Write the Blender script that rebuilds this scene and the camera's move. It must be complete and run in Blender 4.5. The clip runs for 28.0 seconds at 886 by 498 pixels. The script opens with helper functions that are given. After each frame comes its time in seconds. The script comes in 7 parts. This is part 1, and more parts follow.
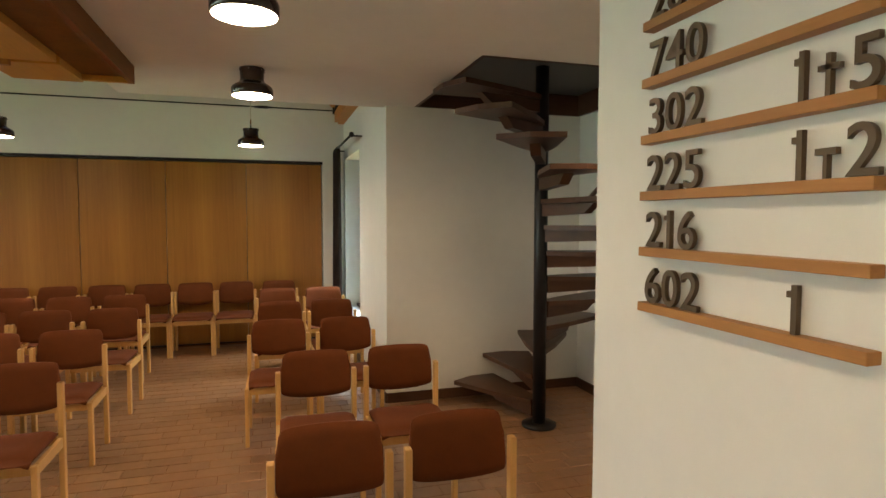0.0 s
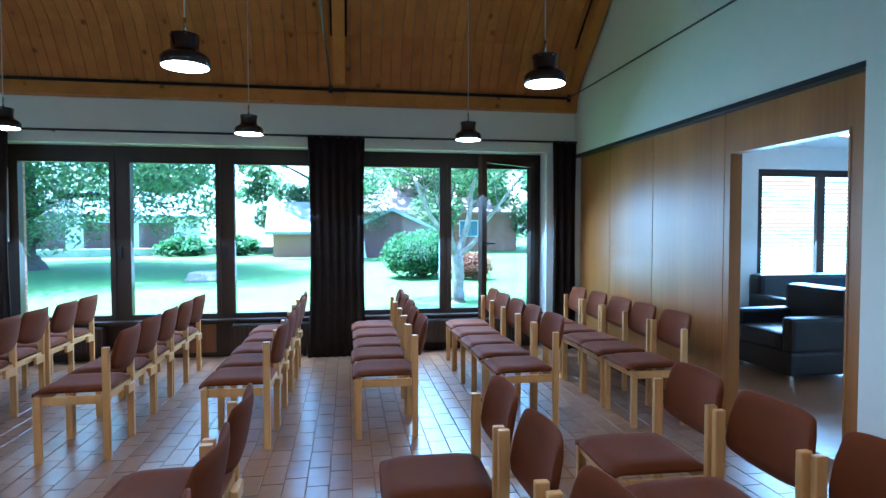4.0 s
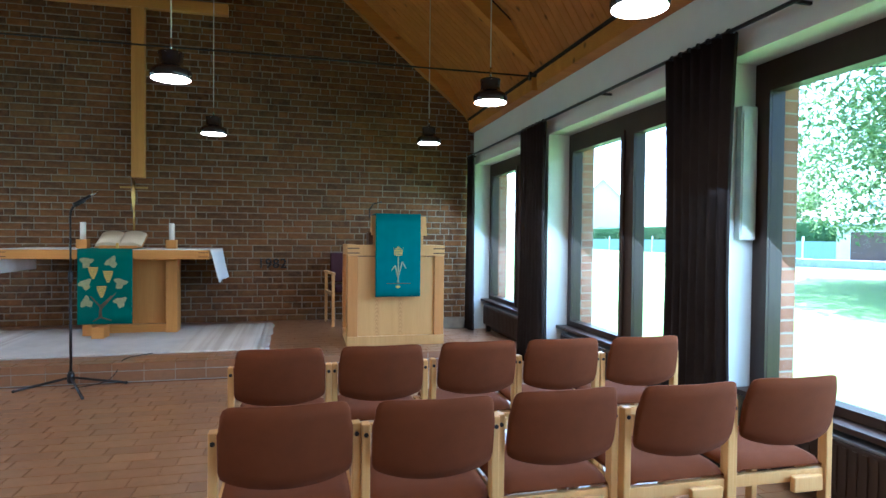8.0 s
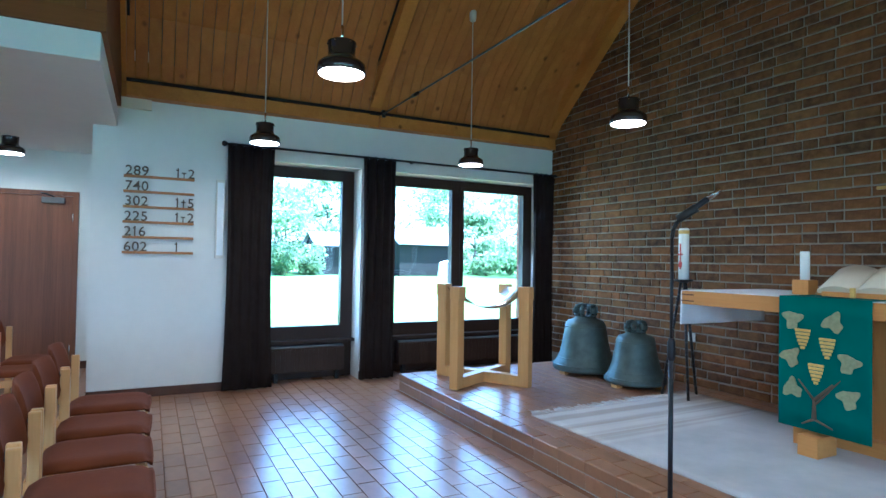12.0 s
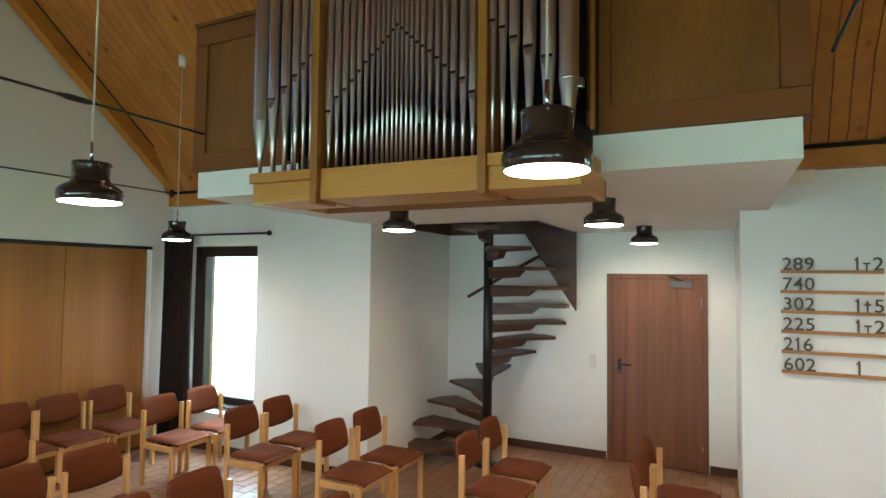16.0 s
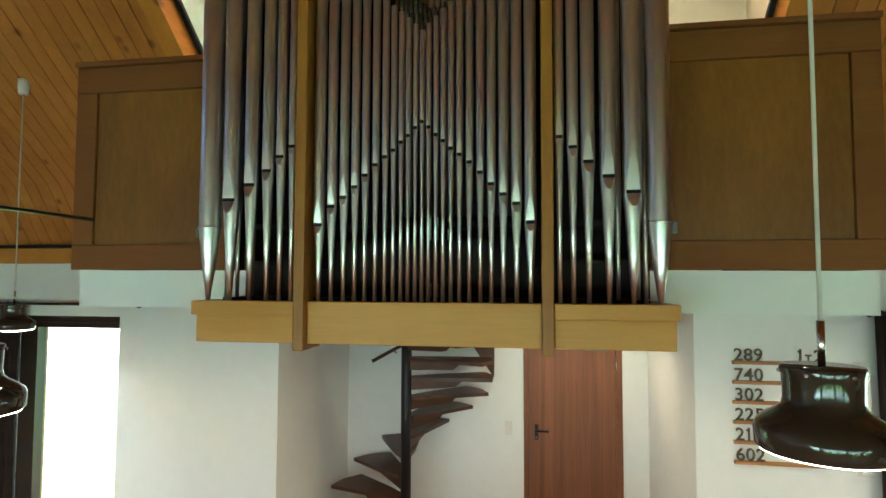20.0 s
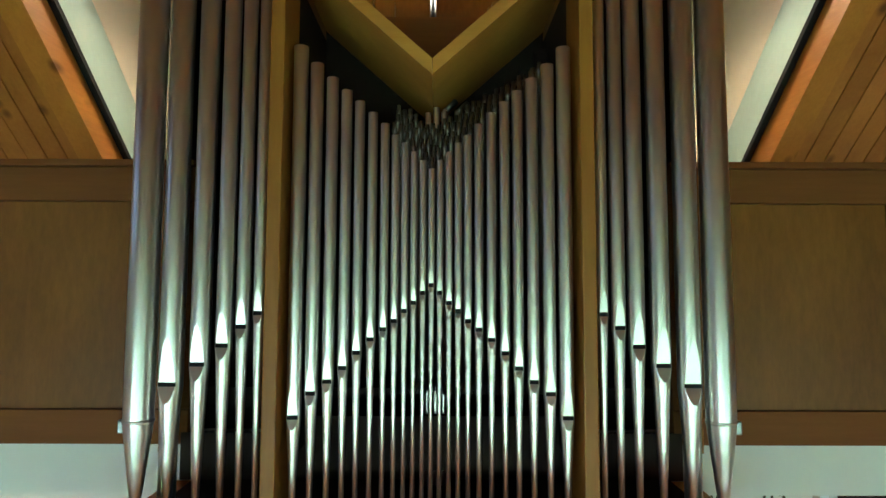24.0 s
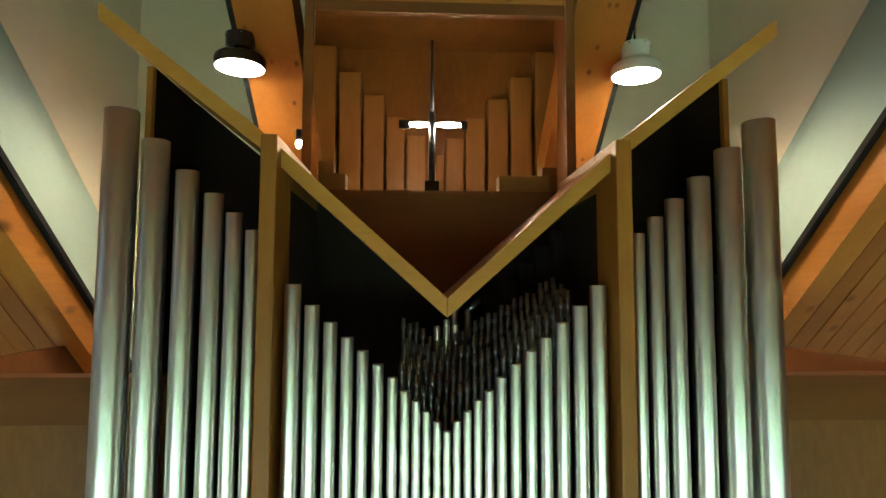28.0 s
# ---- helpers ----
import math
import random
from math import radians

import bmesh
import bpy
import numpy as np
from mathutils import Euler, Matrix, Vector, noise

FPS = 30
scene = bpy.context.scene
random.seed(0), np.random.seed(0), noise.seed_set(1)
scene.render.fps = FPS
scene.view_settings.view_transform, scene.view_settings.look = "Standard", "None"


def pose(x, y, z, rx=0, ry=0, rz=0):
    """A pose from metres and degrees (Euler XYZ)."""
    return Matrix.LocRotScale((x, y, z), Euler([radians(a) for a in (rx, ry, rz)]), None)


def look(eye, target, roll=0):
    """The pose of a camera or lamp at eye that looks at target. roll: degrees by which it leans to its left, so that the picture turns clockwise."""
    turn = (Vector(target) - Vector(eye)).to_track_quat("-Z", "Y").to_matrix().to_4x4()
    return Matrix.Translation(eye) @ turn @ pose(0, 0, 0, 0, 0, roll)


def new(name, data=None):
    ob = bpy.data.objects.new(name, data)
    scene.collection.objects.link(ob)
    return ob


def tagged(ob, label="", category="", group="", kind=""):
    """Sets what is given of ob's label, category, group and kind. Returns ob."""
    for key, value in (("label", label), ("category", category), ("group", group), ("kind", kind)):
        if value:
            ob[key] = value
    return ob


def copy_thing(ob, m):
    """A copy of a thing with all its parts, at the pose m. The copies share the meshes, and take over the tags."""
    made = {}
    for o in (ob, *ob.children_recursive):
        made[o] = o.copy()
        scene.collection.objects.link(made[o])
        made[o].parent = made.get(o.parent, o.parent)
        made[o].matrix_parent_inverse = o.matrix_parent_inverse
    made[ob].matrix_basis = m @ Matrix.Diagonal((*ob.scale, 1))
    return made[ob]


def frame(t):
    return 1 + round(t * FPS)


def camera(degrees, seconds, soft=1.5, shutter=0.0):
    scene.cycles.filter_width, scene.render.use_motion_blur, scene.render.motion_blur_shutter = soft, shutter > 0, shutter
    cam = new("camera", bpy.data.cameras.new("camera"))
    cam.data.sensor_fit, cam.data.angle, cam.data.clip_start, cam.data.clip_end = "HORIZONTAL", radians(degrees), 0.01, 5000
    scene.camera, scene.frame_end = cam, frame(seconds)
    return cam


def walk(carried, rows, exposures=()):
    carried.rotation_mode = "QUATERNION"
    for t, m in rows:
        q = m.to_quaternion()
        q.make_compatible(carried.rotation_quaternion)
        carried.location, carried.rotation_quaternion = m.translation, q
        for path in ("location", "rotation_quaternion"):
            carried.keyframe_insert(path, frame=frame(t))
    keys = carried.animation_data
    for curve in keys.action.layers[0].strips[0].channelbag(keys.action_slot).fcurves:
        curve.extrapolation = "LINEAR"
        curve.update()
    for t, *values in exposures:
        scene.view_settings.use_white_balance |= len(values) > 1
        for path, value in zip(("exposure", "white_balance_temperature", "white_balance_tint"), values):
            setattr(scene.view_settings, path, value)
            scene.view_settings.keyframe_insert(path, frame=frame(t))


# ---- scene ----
cam = camera(75.0, 28.0)
PATH = [
    (0, (0.947, 7.562, 1.571), (0.368, 5.65, 1.464), 0.1),
    (0.5, (0.618, 6.878, 1.566), (0.494, 4.886, 1.445), 0.3),
    (1, (0.421, 6.123, 1.491), (0.751, 4.153, 1.397), 0.4),
    (1.5, (0.376, 5.451, 1.513), (1.129, 3.601, 1.415), 0.2),
    (2, (0.461, 4.756, 1.542), (1.601, 3.114, 1.457), 0.4),
    (2.5, (0.732, 4.185, 1.576), (2.177, 2.805, 1.493), -0.1),
    (3, (1.056, 3.615, 1.541), (2.744, 2.545, 1.465), -0.2),
    (3.5, (1.466, 3.066, 1.466), (3.336, 2.36, 1.398), -0.1),
    (5.5, (3.55, 2.146, 1.376), (5.379, 2.952, 1.298), -0.2),
    (6, (4.165, 2.161, 1.364), (5.789, 3.325, 1.293), -0.2),
    (6.5, (4.778, 2.292, 1.369), (6.132, 3.762, 1.296), -0.2),
    (7, (5.271, 2.537, 1.33), (6.336, 4.229, 1.271), 0.1),
    (7.5, (5.747, 2.876, 1.313), (6.506, 4.725, 1.261), 0.3),
    (8, (6.075, 3.3, 1.289), (6.546, 5.244, 1.248), 0.6),
    (8.5, (6.35, 3.781, 1.235), (6.523, 5.774, 1.218), 0.9),
    (9, (6.551, 4.332, 1.211), (6.412, 6.327, 1.208), 1.0),
    (9.5, (6.659, 4.842, 1.195), (6.2, 6.789, 1.201), 1.2),
    (10, (6.688, 5.296, 1.203), (5.91, 7.138, 1.21), 1.1),
    (10.5, (6.623, 5.697, 1.212), (5.541, 7.378, 1.228), 1.0),
    (11, (6.49, 6.031, 1.236), (5.133, 7.5, 1.261), 0.9),
    (11.5, (6.293, 6.298, 1.283), (4.702, 7.509, 1.314), 0.9),
    (12, (6.077, 6.522, 1.317), (4.293, 7.425, 1.356), 0.9),
    (12.5, (5.86, 6.673, 1.347), (3.942, 7.237, 1.396), 0.8),
    (13, (5.627, 6.691, 1.369), (3.641, 6.918, 1.431), 0.9),
    (13.5, (5.438, 6.687, 1.462), (3.443, 6.568, 1.511), 0.7),
    (15.5, (4.86, 6.123, 1.877), (3.05, 5.275, 1.96), 0.7),
    (16, (4.789, 5.914, 1.994), (2.991, 5.042, 2.086), 0.7),
    (16.5, (4.747, 5.693, 2.082), (2.939, 4.845, 2.187), 0.6),
    (17, (4.712, 5.493, 2.165), (2.877, 4.706, 2.277), 0.4),
    (17.5, (4.692, 5.35, 2.24), (2.824, 4.644, 2.348), 0.3),
    (18, (4.676, 5.241, 2.301), (2.777, 4.623, 2.406), 0.2),
    (18.5, (4.643, 5.141, 2.359), (2.718, 4.609, 2.47), 0.2),
    (19, (4.595, 5.044, 2.441), (2.65, 4.593, 2.556), 0.2),
    (19.5, (4.545, 4.961, 2.534), (2.585, 4.58, 2.647), 0.2),
    (20, (4.5, 4.902, 2.63), (2.529, 4.58, 2.74), 0.2),
    (20.5, (4.455, 4.856, 2.723), (2.476, 4.587, 2.833), 0.2),
    (21, (4.399, 4.816, 2.82), (2.415, 4.59, 2.928), 0.2),
    (21.5, (4.341, 4.747, 2.913), (2.352, 4.567, 3.024), 0.2),
    (22, (4.29, 4.678, 2.983), (2.299, 4.542, 3.117), 0.2),
    (22.5, (4.246, 4.618, 3.049), (2.253, 4.53, 3.19), 0.2),
    (24.5, (4.098, 4.473, 3.284), (2.104, 4.499, 3.438), 0.2),
    (25, (4.107, 4.452, 3.361), (2.114, 4.495, 3.522), 0.2),
    (25.5, (4.106, 4.433, 3.455), (2.113, 4.493, 3.617), 0.2),
    (26, (4.089, 4.439, 3.548), (2.097, 4.498, 3.722), 0.1),
    (26.5, (4.055, 4.416, 3.663), (2.064, 4.499, 3.825), 0.2),
    (27, (4.014, 4.411, 3.757), (2.023, 4.495, 3.928), 0.3),
    (27.5, (3.96, 4.385, 3.872), (1.969, 4.486, 4.028), 0.2),
    (28, (3.903, 4.384, 3.962), (1.911, 4.476, 4.115), 0.2),
]
walk(cam, [(t, look(eye, target, roll)) for t, eye, target, roll in PATH], [(0.0, 4.35, 6900, 12), (0.5, 4.55, 7000, 12), (1.0, 4.7, 6700, 8), (2.0, 4.7, 5100, 2), (3.0, 4.3, 4450, 3), (3.5, 4.15, 4150, 2), (5.5, 3.85, 3950, 8), (7.0, 3.85, 4250, 5), (8.3, 4.35, 4750, 11), (10.0, 4.7, 4300, 10), (11.0, 4.5, 4100, 7), (12.0, 4.3, 4150, 5), (13.5, 4.15, 4250, 5), (16.0, 4.65, 5450, 8), (18.0, 4.65, 5750, 6), (20.0, 4.75, 5650, 0), (22.5, 4.65, 5500, -1), (24.5, 4.7, 5450, 1), (26.0, 4.75, 5450, 2), (28.0, 4.75, 5700, 2)])


# ---------------- light ----------------
world = bpy.data.worlds.new("sky")
scene.world = world
world.use_nodes = True
wn = world.node_tree
sky = wn.nodes.new("ShaderNodeTexSky")
sky.sky_type = "NISHITA"
sky.sun_disc = False
sky.sun_elevation = radians(70)
sky.sun_rotation = radians(31)
sky.dust_density = 2.5
bg = wn.nodes["Background"]
wn.links.new(sky.outputs[0], bg.inputs[0])
bg.inputs[1].default_value = 0.10

sun = new("sun", bpy.data.lights.new("sun", "SUN"))
sun.data.energy, sun.data.angle, sun.data.color = 3.2, radians(0.6), (1.0, 0.97, 0.93)
sun.matrix_world = look((0, 0, 20), (-3.6, -6.0, 20 - 18.8))


def window_light(x, y0, y1, z0, z1, turn, power, spread=180, tilt=55):
    """The sky's light through a window opening, given off inwards and down. turn: the way it faces, in degrees from +x."""
    ar = bpy.data.lights.new("window_light", "AREA")
    ar.shape, ar.size, ar.size_y, ar.spread = "RECTANGLE", y1 - y0, z1 - z0, radians(spread)
    ar.energy, ar.color = power * (y1 - y0) * (z1 - z0), (0.78, 0.95, 1.0)
    ob = new("window_light", ar)
    ob.matrix_world = Matrix.Translation((x, (y0 + y1) / 2, (z0 + z1) / 2)) @ pose(0, 0, 0, 0, 0, turn - 90) @ pose(0, 0, 0, tilt)


for y0, y1, power in ((9.0, 11.0, 0.8), (6.5, 8.5, 0.8), (2.95, 6.1, 1.0), (0.45, 2.5, 2.1)):
    window_light(8.62, y0, y1, 0.5, 2.12, 180, power, 180, 40)
for y0, y1 in ((7.6, 8.5), (9.05, 10.95)):
    window_light(-0.24, y0, y1, 0.58, 2.18, 0, 0.62)
window_light(-0.2, 0.42, 1.15, 0.6, 2.15, 50, 1.5, 100, 38)
window_light(8.70, -4.65, -2.73, 0.55, 2.1, 180, 3.5)


# ---------------- materials ----------------
MATS = {}


def base(name, rough=0.6, metal=0.0, spec=0.5):
    m = bpy.data.materials.new(name)
    m.use_nodes = True
    nt = m.node_tree
    b = nt.nodes["Principled BSDF"]
    b.inputs["Roughness"].default_value = rough
    b.inputs["Metallic"].default_value = metal
    b.inputs["Specular IOR Level"].default_value = spec
    return m, nt, b


def coords(nt, scale=(1, 1, 1), kind="Object", rot=(0, 0, 0)):
    tc = nt.nodes.new("ShaderNodeTexCoord")
    mp = nt.nodes.new("ShaderNodeMapping")
    mp.inputs["Scale"].default_value = scale
    mp.inputs["Rotation"].default_value = rot
    nt.links.new(tc.outputs[kind], mp.inputs[0])
    return mp.outputs[0]


def noise_node(nt, vec, scale, detail=5.0, rough=0.6, distort=0.0):
    n = nt.nodes.new("ShaderNodeTexNoise")
    n.inputs["Scale"].default_value = scale
    n.inputs["Detail"].default_value = detail
    n.inputs["Roughness"].default_value = rough
    n.inputs["Distortion"].default_value = distort
    nt.links.new(vec, n.inputs["Vector"])
    return n.outputs[0]


def ramp(nt, fac, stops):
    r = nt.nodes.new("ShaderNodeValToRGB")
    els = r.color_ramp.elements
    while len(els) < len(stops):
        els.new(0.5)
    for e, (p, c) in zip(els, stops):
        e.position, e.color = p, (*c, 1)
    nt.links.new(fac, r.inputs[0])
    return r.outputs[0]


def mix(nt, fac, a, b, mode="MIX"):
    n = nt.nodes.new("ShaderNodeMix")
    n.data_type, n.blend_type = "RGBA", mode
    for sock, v in ((n.inputs[0], fac), (n.inputs[6], a), (n.inputs[7], b)):
        if isinstance(v, (int, float)):
            sock.default_value = v
        elif isinstance(v, tuple):
            sock.default_value = (*v, 1)
        else:
            nt.links.new(v, sock)
    return n.outputs[2]


def bump(nt, b, height, strength=0.3, dist=0.002):
    n = nt.nodes.new("ShaderNodeBump")
    n.inputs["Strength"].default_value = strength
    n.inputs["Distance"].default_value = dist
    nt.links.new(height, n.inputs["Height"])
    nt.links.new(n.outputs[0], b.inputs["Normal"])


def rand(nt, lo, hi):
    o = nt.nodes.new("ShaderNodeObjectInfo")
    r = nt.nodes.new("ShaderNodeMapRange")
    r.inputs[3].default_value, r.inputs[4].default_value = lo, hi
    nt.links.new(o.outputs["Random"], r.inputs[0])
    return r.outputs[0]


def island(nt):
    g = nt.nodes.new("ShaderNodeNewGeometry")
    return g.outputs["Random Per Island"]


def plain(name, col, rough=0.6, metal=0.0, vary=0.12, scale=6.0, fine=90.0, bumps=0.15, spec=0.5):
    """A surface of one colour with soft patches and a fine grain."""
    m, nt, b = base(name, rough, metal, spec)
    v = coords(nt)
    big = noise_node(nt, v, scale, 4)
    dark = tuple(c * (1 - vary) for c in col)
    lite = tuple(min(1, c * (1 + vary)) for c in col)
    nt.links.new(ramp(nt, big, [(0.3, dark), (0.7, lite)]), b.inputs["Base Color"])
    small = noise_node(nt, v, fine, 3)
    bump(nt, b, small, bumps, 0.001)
    rr = nt.nodes.new("ShaderNodeMapRange")
    rr.inputs[3].default_value, rr.inputs[4].default_value = max(0.02, rough - 0.08), min(1, rough + 0.08)
    nt.links.new(big, rr.inputs[0])
    nt.links.new(rr.outputs[0], b.inputs["Roughness"])
    MATS[name] = m
    return m


def wood(name, light, dark, axis="z", rough=0.45, knots=False, grain=14.0, streak=0.06, random_piece=0.0):
    """Wood with long fibres along one axis, seasonal bands and, for pine, knots."""
    m, nt, b = base(name, rough, 0.0, 0.3)
    sc = {"x": (streak, 1, 1), "y": (1, streak, 1), "z": (1, 1, streak)}[axis]
    v = coords(nt, sc)
    if random_piece:
        add = nt.nodes.new("ShaderNodeVectorMath")
        add.operation = "ADD"
        nt.links.new(v, add.inputs[0])
        if random_piece > 0:
            nt.links.new(rand(nt, 0, 30), add.inputs[1])
        else:
            sc30 = nt.nodes.new("ShaderNodeMath")
            sc30.operation = "MULTIPLY"
            sc30.inputs[1].default_value = 30
            nt.links.new(island(nt), sc30.inputs[0])
            nt.links.new(sc30.outputs[0], add.inputs[1])
        v = add.outputs[0]
    wide = noise_node(nt, v, grain * 0.5, 4, 0.55, 0.6)
    fine = noise_node(nt, v, grain * 7, 4, 0.7)
    mid = tuple((a + c) / 2 for a, c in zip(light, dark))
    col = ramp(nt, wide, [(0.25, dark), (0.5, mid), (0.72, light)])
    col = mix(nt, 0.35, col, ramp(nt, fine, [(0.3, dark), (0.7, light)]))
    if knots:
        kv = coords(nt, {"x": (0.45, 1, 1), "y": (1, 0.45, 1), "z": (1, 1, 0.45)}[axis])
        vo = nt.nodes.new("ShaderNodeTexVoronoi")
        vo.inputs["Scale"].default_value = 4.6
        nt.links.new(kv, vo.inputs["Vector"])
        spot = ramp(nt, vo.outputs["Distance"], [(0.05, (0.9, 0.9, 0.9)), (0.15, (0, 0, 0))])
        col = mix(nt, spot, col, tuple(c * 0.35 for c in dark))
    if random_piece > 0:
        col = mix(nt, rand(nt, 0, random_piece), col, dark)
    elif random_piece < 0:
        col = mix(nt, 0.5, col, ramp(nt, island(nt), [(0.0, (0.72, 0.68, 0.62)), (1.0, (1.0, 1.0, 1.0))]), "MULTIPLY")
    nt.links.new(col, b.inputs["Base Color"])
    bump(nt, b, fine, 0.12, 0.0008)
    MATS[name] = m
    return m


def plaster(name, col):
    m, nt, b = base(name, 0.85, 0, 0.25)
    v = coords(nt)
    big = noise_node(nt, v, 0.9, 5, 0.6)
    mid = noise_node(nt, v, 9, 4, 0.6)
    c = ramp(nt, big, [(0.3, tuple(x * 0.93 for x in col)), (0.7, col)])
    c = mix(nt, 0.25, c, ramp(nt, mid, [(0.35, tuple(x * 0.9 for x in col)), (0.65, col)]))
    nt.links.new(c, b.inputs["Base Color"])
    fine = noise_node(nt, v, 160, 3)
    bump(nt, b, fine, 0.25, 0.0012)
    MATS[name] = m
    return m


def pieces(name, stops, rough=0.6, spec=0.4, island_based=True, bumps=0.35, fine=120.0, stain=0.33):
    """Bricks or tiles: each piece its own tone, with stains across it."""
    m, nt, b = base(name, rough, 0, spec)
    v = coords(nt)
    tone = island(nt) if island_based else rand(nt, 0, 1)
    col = ramp(nt, tone, stops)
    blot = noise_node(nt, v, 14, 5, 0.65)
    col = mix(nt, stain, col, ramp(nt, blot, [(0.3, tuple(c * 0.45 for c in stops[0][1])), (0.7, tuple(min(1, c * 1.25) for c in stops[-1][1]))]))
    wide = noise_node(nt, v, 0.8, 3)
    col = mix(nt, 0.25, col, ramp(nt, wide, [(0.35, (0.35, 0.3, 0.3)), (0.65, (1, 1, 1))]), "MULTIPLY")
    nt.links.new(col, b.inputs["Base Color"])
    fn = noise_node(nt, v, fine, 4)
    bump(nt, b, fn, bumps, 0.0015)
    MATS[name] = m
    return m


def glow(name, col, strength):
    m, nt, b = base(name, 0.4)
    b.inputs["Base Color"].default_value = (*col, 1)
    b.inputs["Emission Color"].default_value = (*col, 1)
    b.inputs["Emission Strength"].default_value = strength
    MATS[name] = m
    return m


def glass(name, clearness=(0.96, 0.985, 0.98)):
    m, nt, b = base(name, 0.0)
    clear = nt.nodes.new("ShaderNodeBsdfTransparent")
    clear.inputs[0].default_value = (*clearness, 1)
    shine = nt.nodes.new("ShaderNodeBsdfGlossy")
    shine.inputs["Roughness"].default_value = 0.01
    lw = nt.nodes.new("ShaderNodeLayerWeight")
    po = nt.nodes.new("ShaderNodeMath")
    po.operation = "POWER"
    po.inputs[1].default_value = 5.0
    nt.links.new(lw.outputs["Facing"], po.inputs[0])
    fr = nt.nodes.new("ShaderNodeMath")
    fr.operation = "MULTIPLY_ADD"
    fr.inputs[1].default_value, fr.inputs[2].default_value = 0.5, 0.022
    nt.links.new(po.outputs[0], fr.inputs[0])
    mx = nt.nodes.new("ShaderNodeMixShader")
    for a, k in ((fr, 0), (clear, 1), (shine, 2)):
        nt.links.new(a.outputs[0], mx.inputs[k])
    nt.links.new(mx.outputs[0], nt.nodes["Material Output"].inputs[0])
    MATS[name] = m
    return m


WHITE = plaster("white_plaster", (0.75, 0.75, 0.71))
LOFT = plaster("cream_plaster", (0.80, 0.73, 0.58))
# plaster of the loft's lower bands, cool daylight put into its colour
LOFTDAY = plaster("daylit_plaster", (0.38, 0.50, 0.45))
CEIL = plaster("ceiling_plaster", (0.77, 0.77, 0.74))
MORTAR = plain("mortar", (0.265, 0.222, 0.165), 0.95, vary=0.2, scale=8, fine=200, bumps=0.5)
GROUT = plain("grout", (0.245, 0.122, 0.056), 0.9, vary=0.2)
BRICKTONES = [(0.0, (0.048, 0.026, 0.017)), (0.2, (0.12, 0.049, 0.021)), (0.4, (0.25, 0.10, 0.031)), (0.6, (0.135, 0.051, 0.021)), (0.8, (0.078, 0.040, 0.024)), (1.0, (0.24, 0.125, 0.04))]
BRICK = pieces("fired_brick", BRICKTONES, 0.9, 0.15, True, 0.6, 90, 0.42)
BRICK1 = pieces("fired_brick_single", BRICKTONES, 0.9, 0.15, False, 0.6, 90, 0.42)
PALEGROUT = plain("pale_step_grout", (0.42, 0.42, 0.40), 0.8, vary=0.15)
TILES = [(0.0, (0.24, 0.115, 0.052)), (0.35, (0.31, 0.152, 0.068)), (0.7, (0.36, 0.185, 0.083)), (1.0, (0.28, 0.145, 0.072))]
TILE = pieces("clay_tile", TILES, 0.29, 1.0, True, 0.10, 60)
TILE1 = pieces("clay_tile_single", TILES, 0.29, 1.0, False, 0.10, 60)
PINE = wood("knotty_pine_board", (0.51, 0.205, 0.038), (0.32, 0.11, 0.018), "x", 0.5, True, 10, 0.06, -1)
PINEBEAM = wood("pine_beam", (0.55, 0.232, 0.034), (0.35, 0.13, 0.017), "x", 0.5, True, 9)
PINEKNOT = wood("knotty_pine_beam", (0.50, 0.20, 0.032), (0.36, 0.125, 0.017), "x", 0.5, True, 9)
for n in PINEKNOT.node_tree.nodes:
    if n.bl_idname == "ShaderNodeTexVoronoi":
        n.inputs["Scale"].default_value = 9.0
BEECH = wood("beech", (0.70, 0.43, 0.165), (0.54, 0.295, 0.092), "z", 0.4, False, 16, 0.05, 0.35)
OAK = wood("altar_oak", (0.60, 0.30, 0.075), (0.42, 0.185, 0.04), "z", 0.45, False, 9)
OAKX = wood("altar_oak_flat", (0.60, 0.30, 0.075), (0.42, 0.185, 0.04), "x", 0.45, False, 9)
PALEWOOD = wood("pale_ash", (0.68, 0.405, 0.145), (0.50, 0.265, 0.077), "z", 0.45, False, 7)
ASHPOST = wood("ash_post", (0.60, 0.29, 0.082), (0.43, 0.18, 0.043), "z", 0.45, False, 7)
PARTWOOD = wood("partition_veneer", (0.38, 0.165, 0.034), (0.21, 0.08, 0.015), "z", 0.36, False, 7, 0.03)
DARKWOOD = wood("dark_window_wood", (0.042, 0.021, 0.012), (0.022, 0.011, 0.007), "z", 0.45, False, 10)
DOORWOOD = wood("mahogany_door", (0.25, 0.10, 0.042), (0.085, 0.031, 0.013), "z", 0.42, False, 26, 0.02)
STAIRWOOD = wood("dark_stained_stair", (0.10, 0.045, 0.022), (0.05, 0.022, 0.012), "x", 0.4, False, 12)
ORGANWOOD = wood("organ_oak", (0.60, 0.30, 0.062), (0.44, 0.20, 0.036), "y", 0.45, False, 10)
ORGANPOST = wood("organ_post_oak", (0.40, 0.175, 0.03), (0.25, 0.10, 0.017), "z", 0.45, False, 10)
PANELWOOD = wood("gallery_panel", (0.25, 0.10, 0.0145), (0.10, 0.036, 0.005), "z", 0.46, False, 6, 0.3)
BROWNFRAME = wood("gallery_frame_wood", (0.215, 0.078, 0.014), (0.135, 0.045, 0.008), "y", 0.68, False, 10)
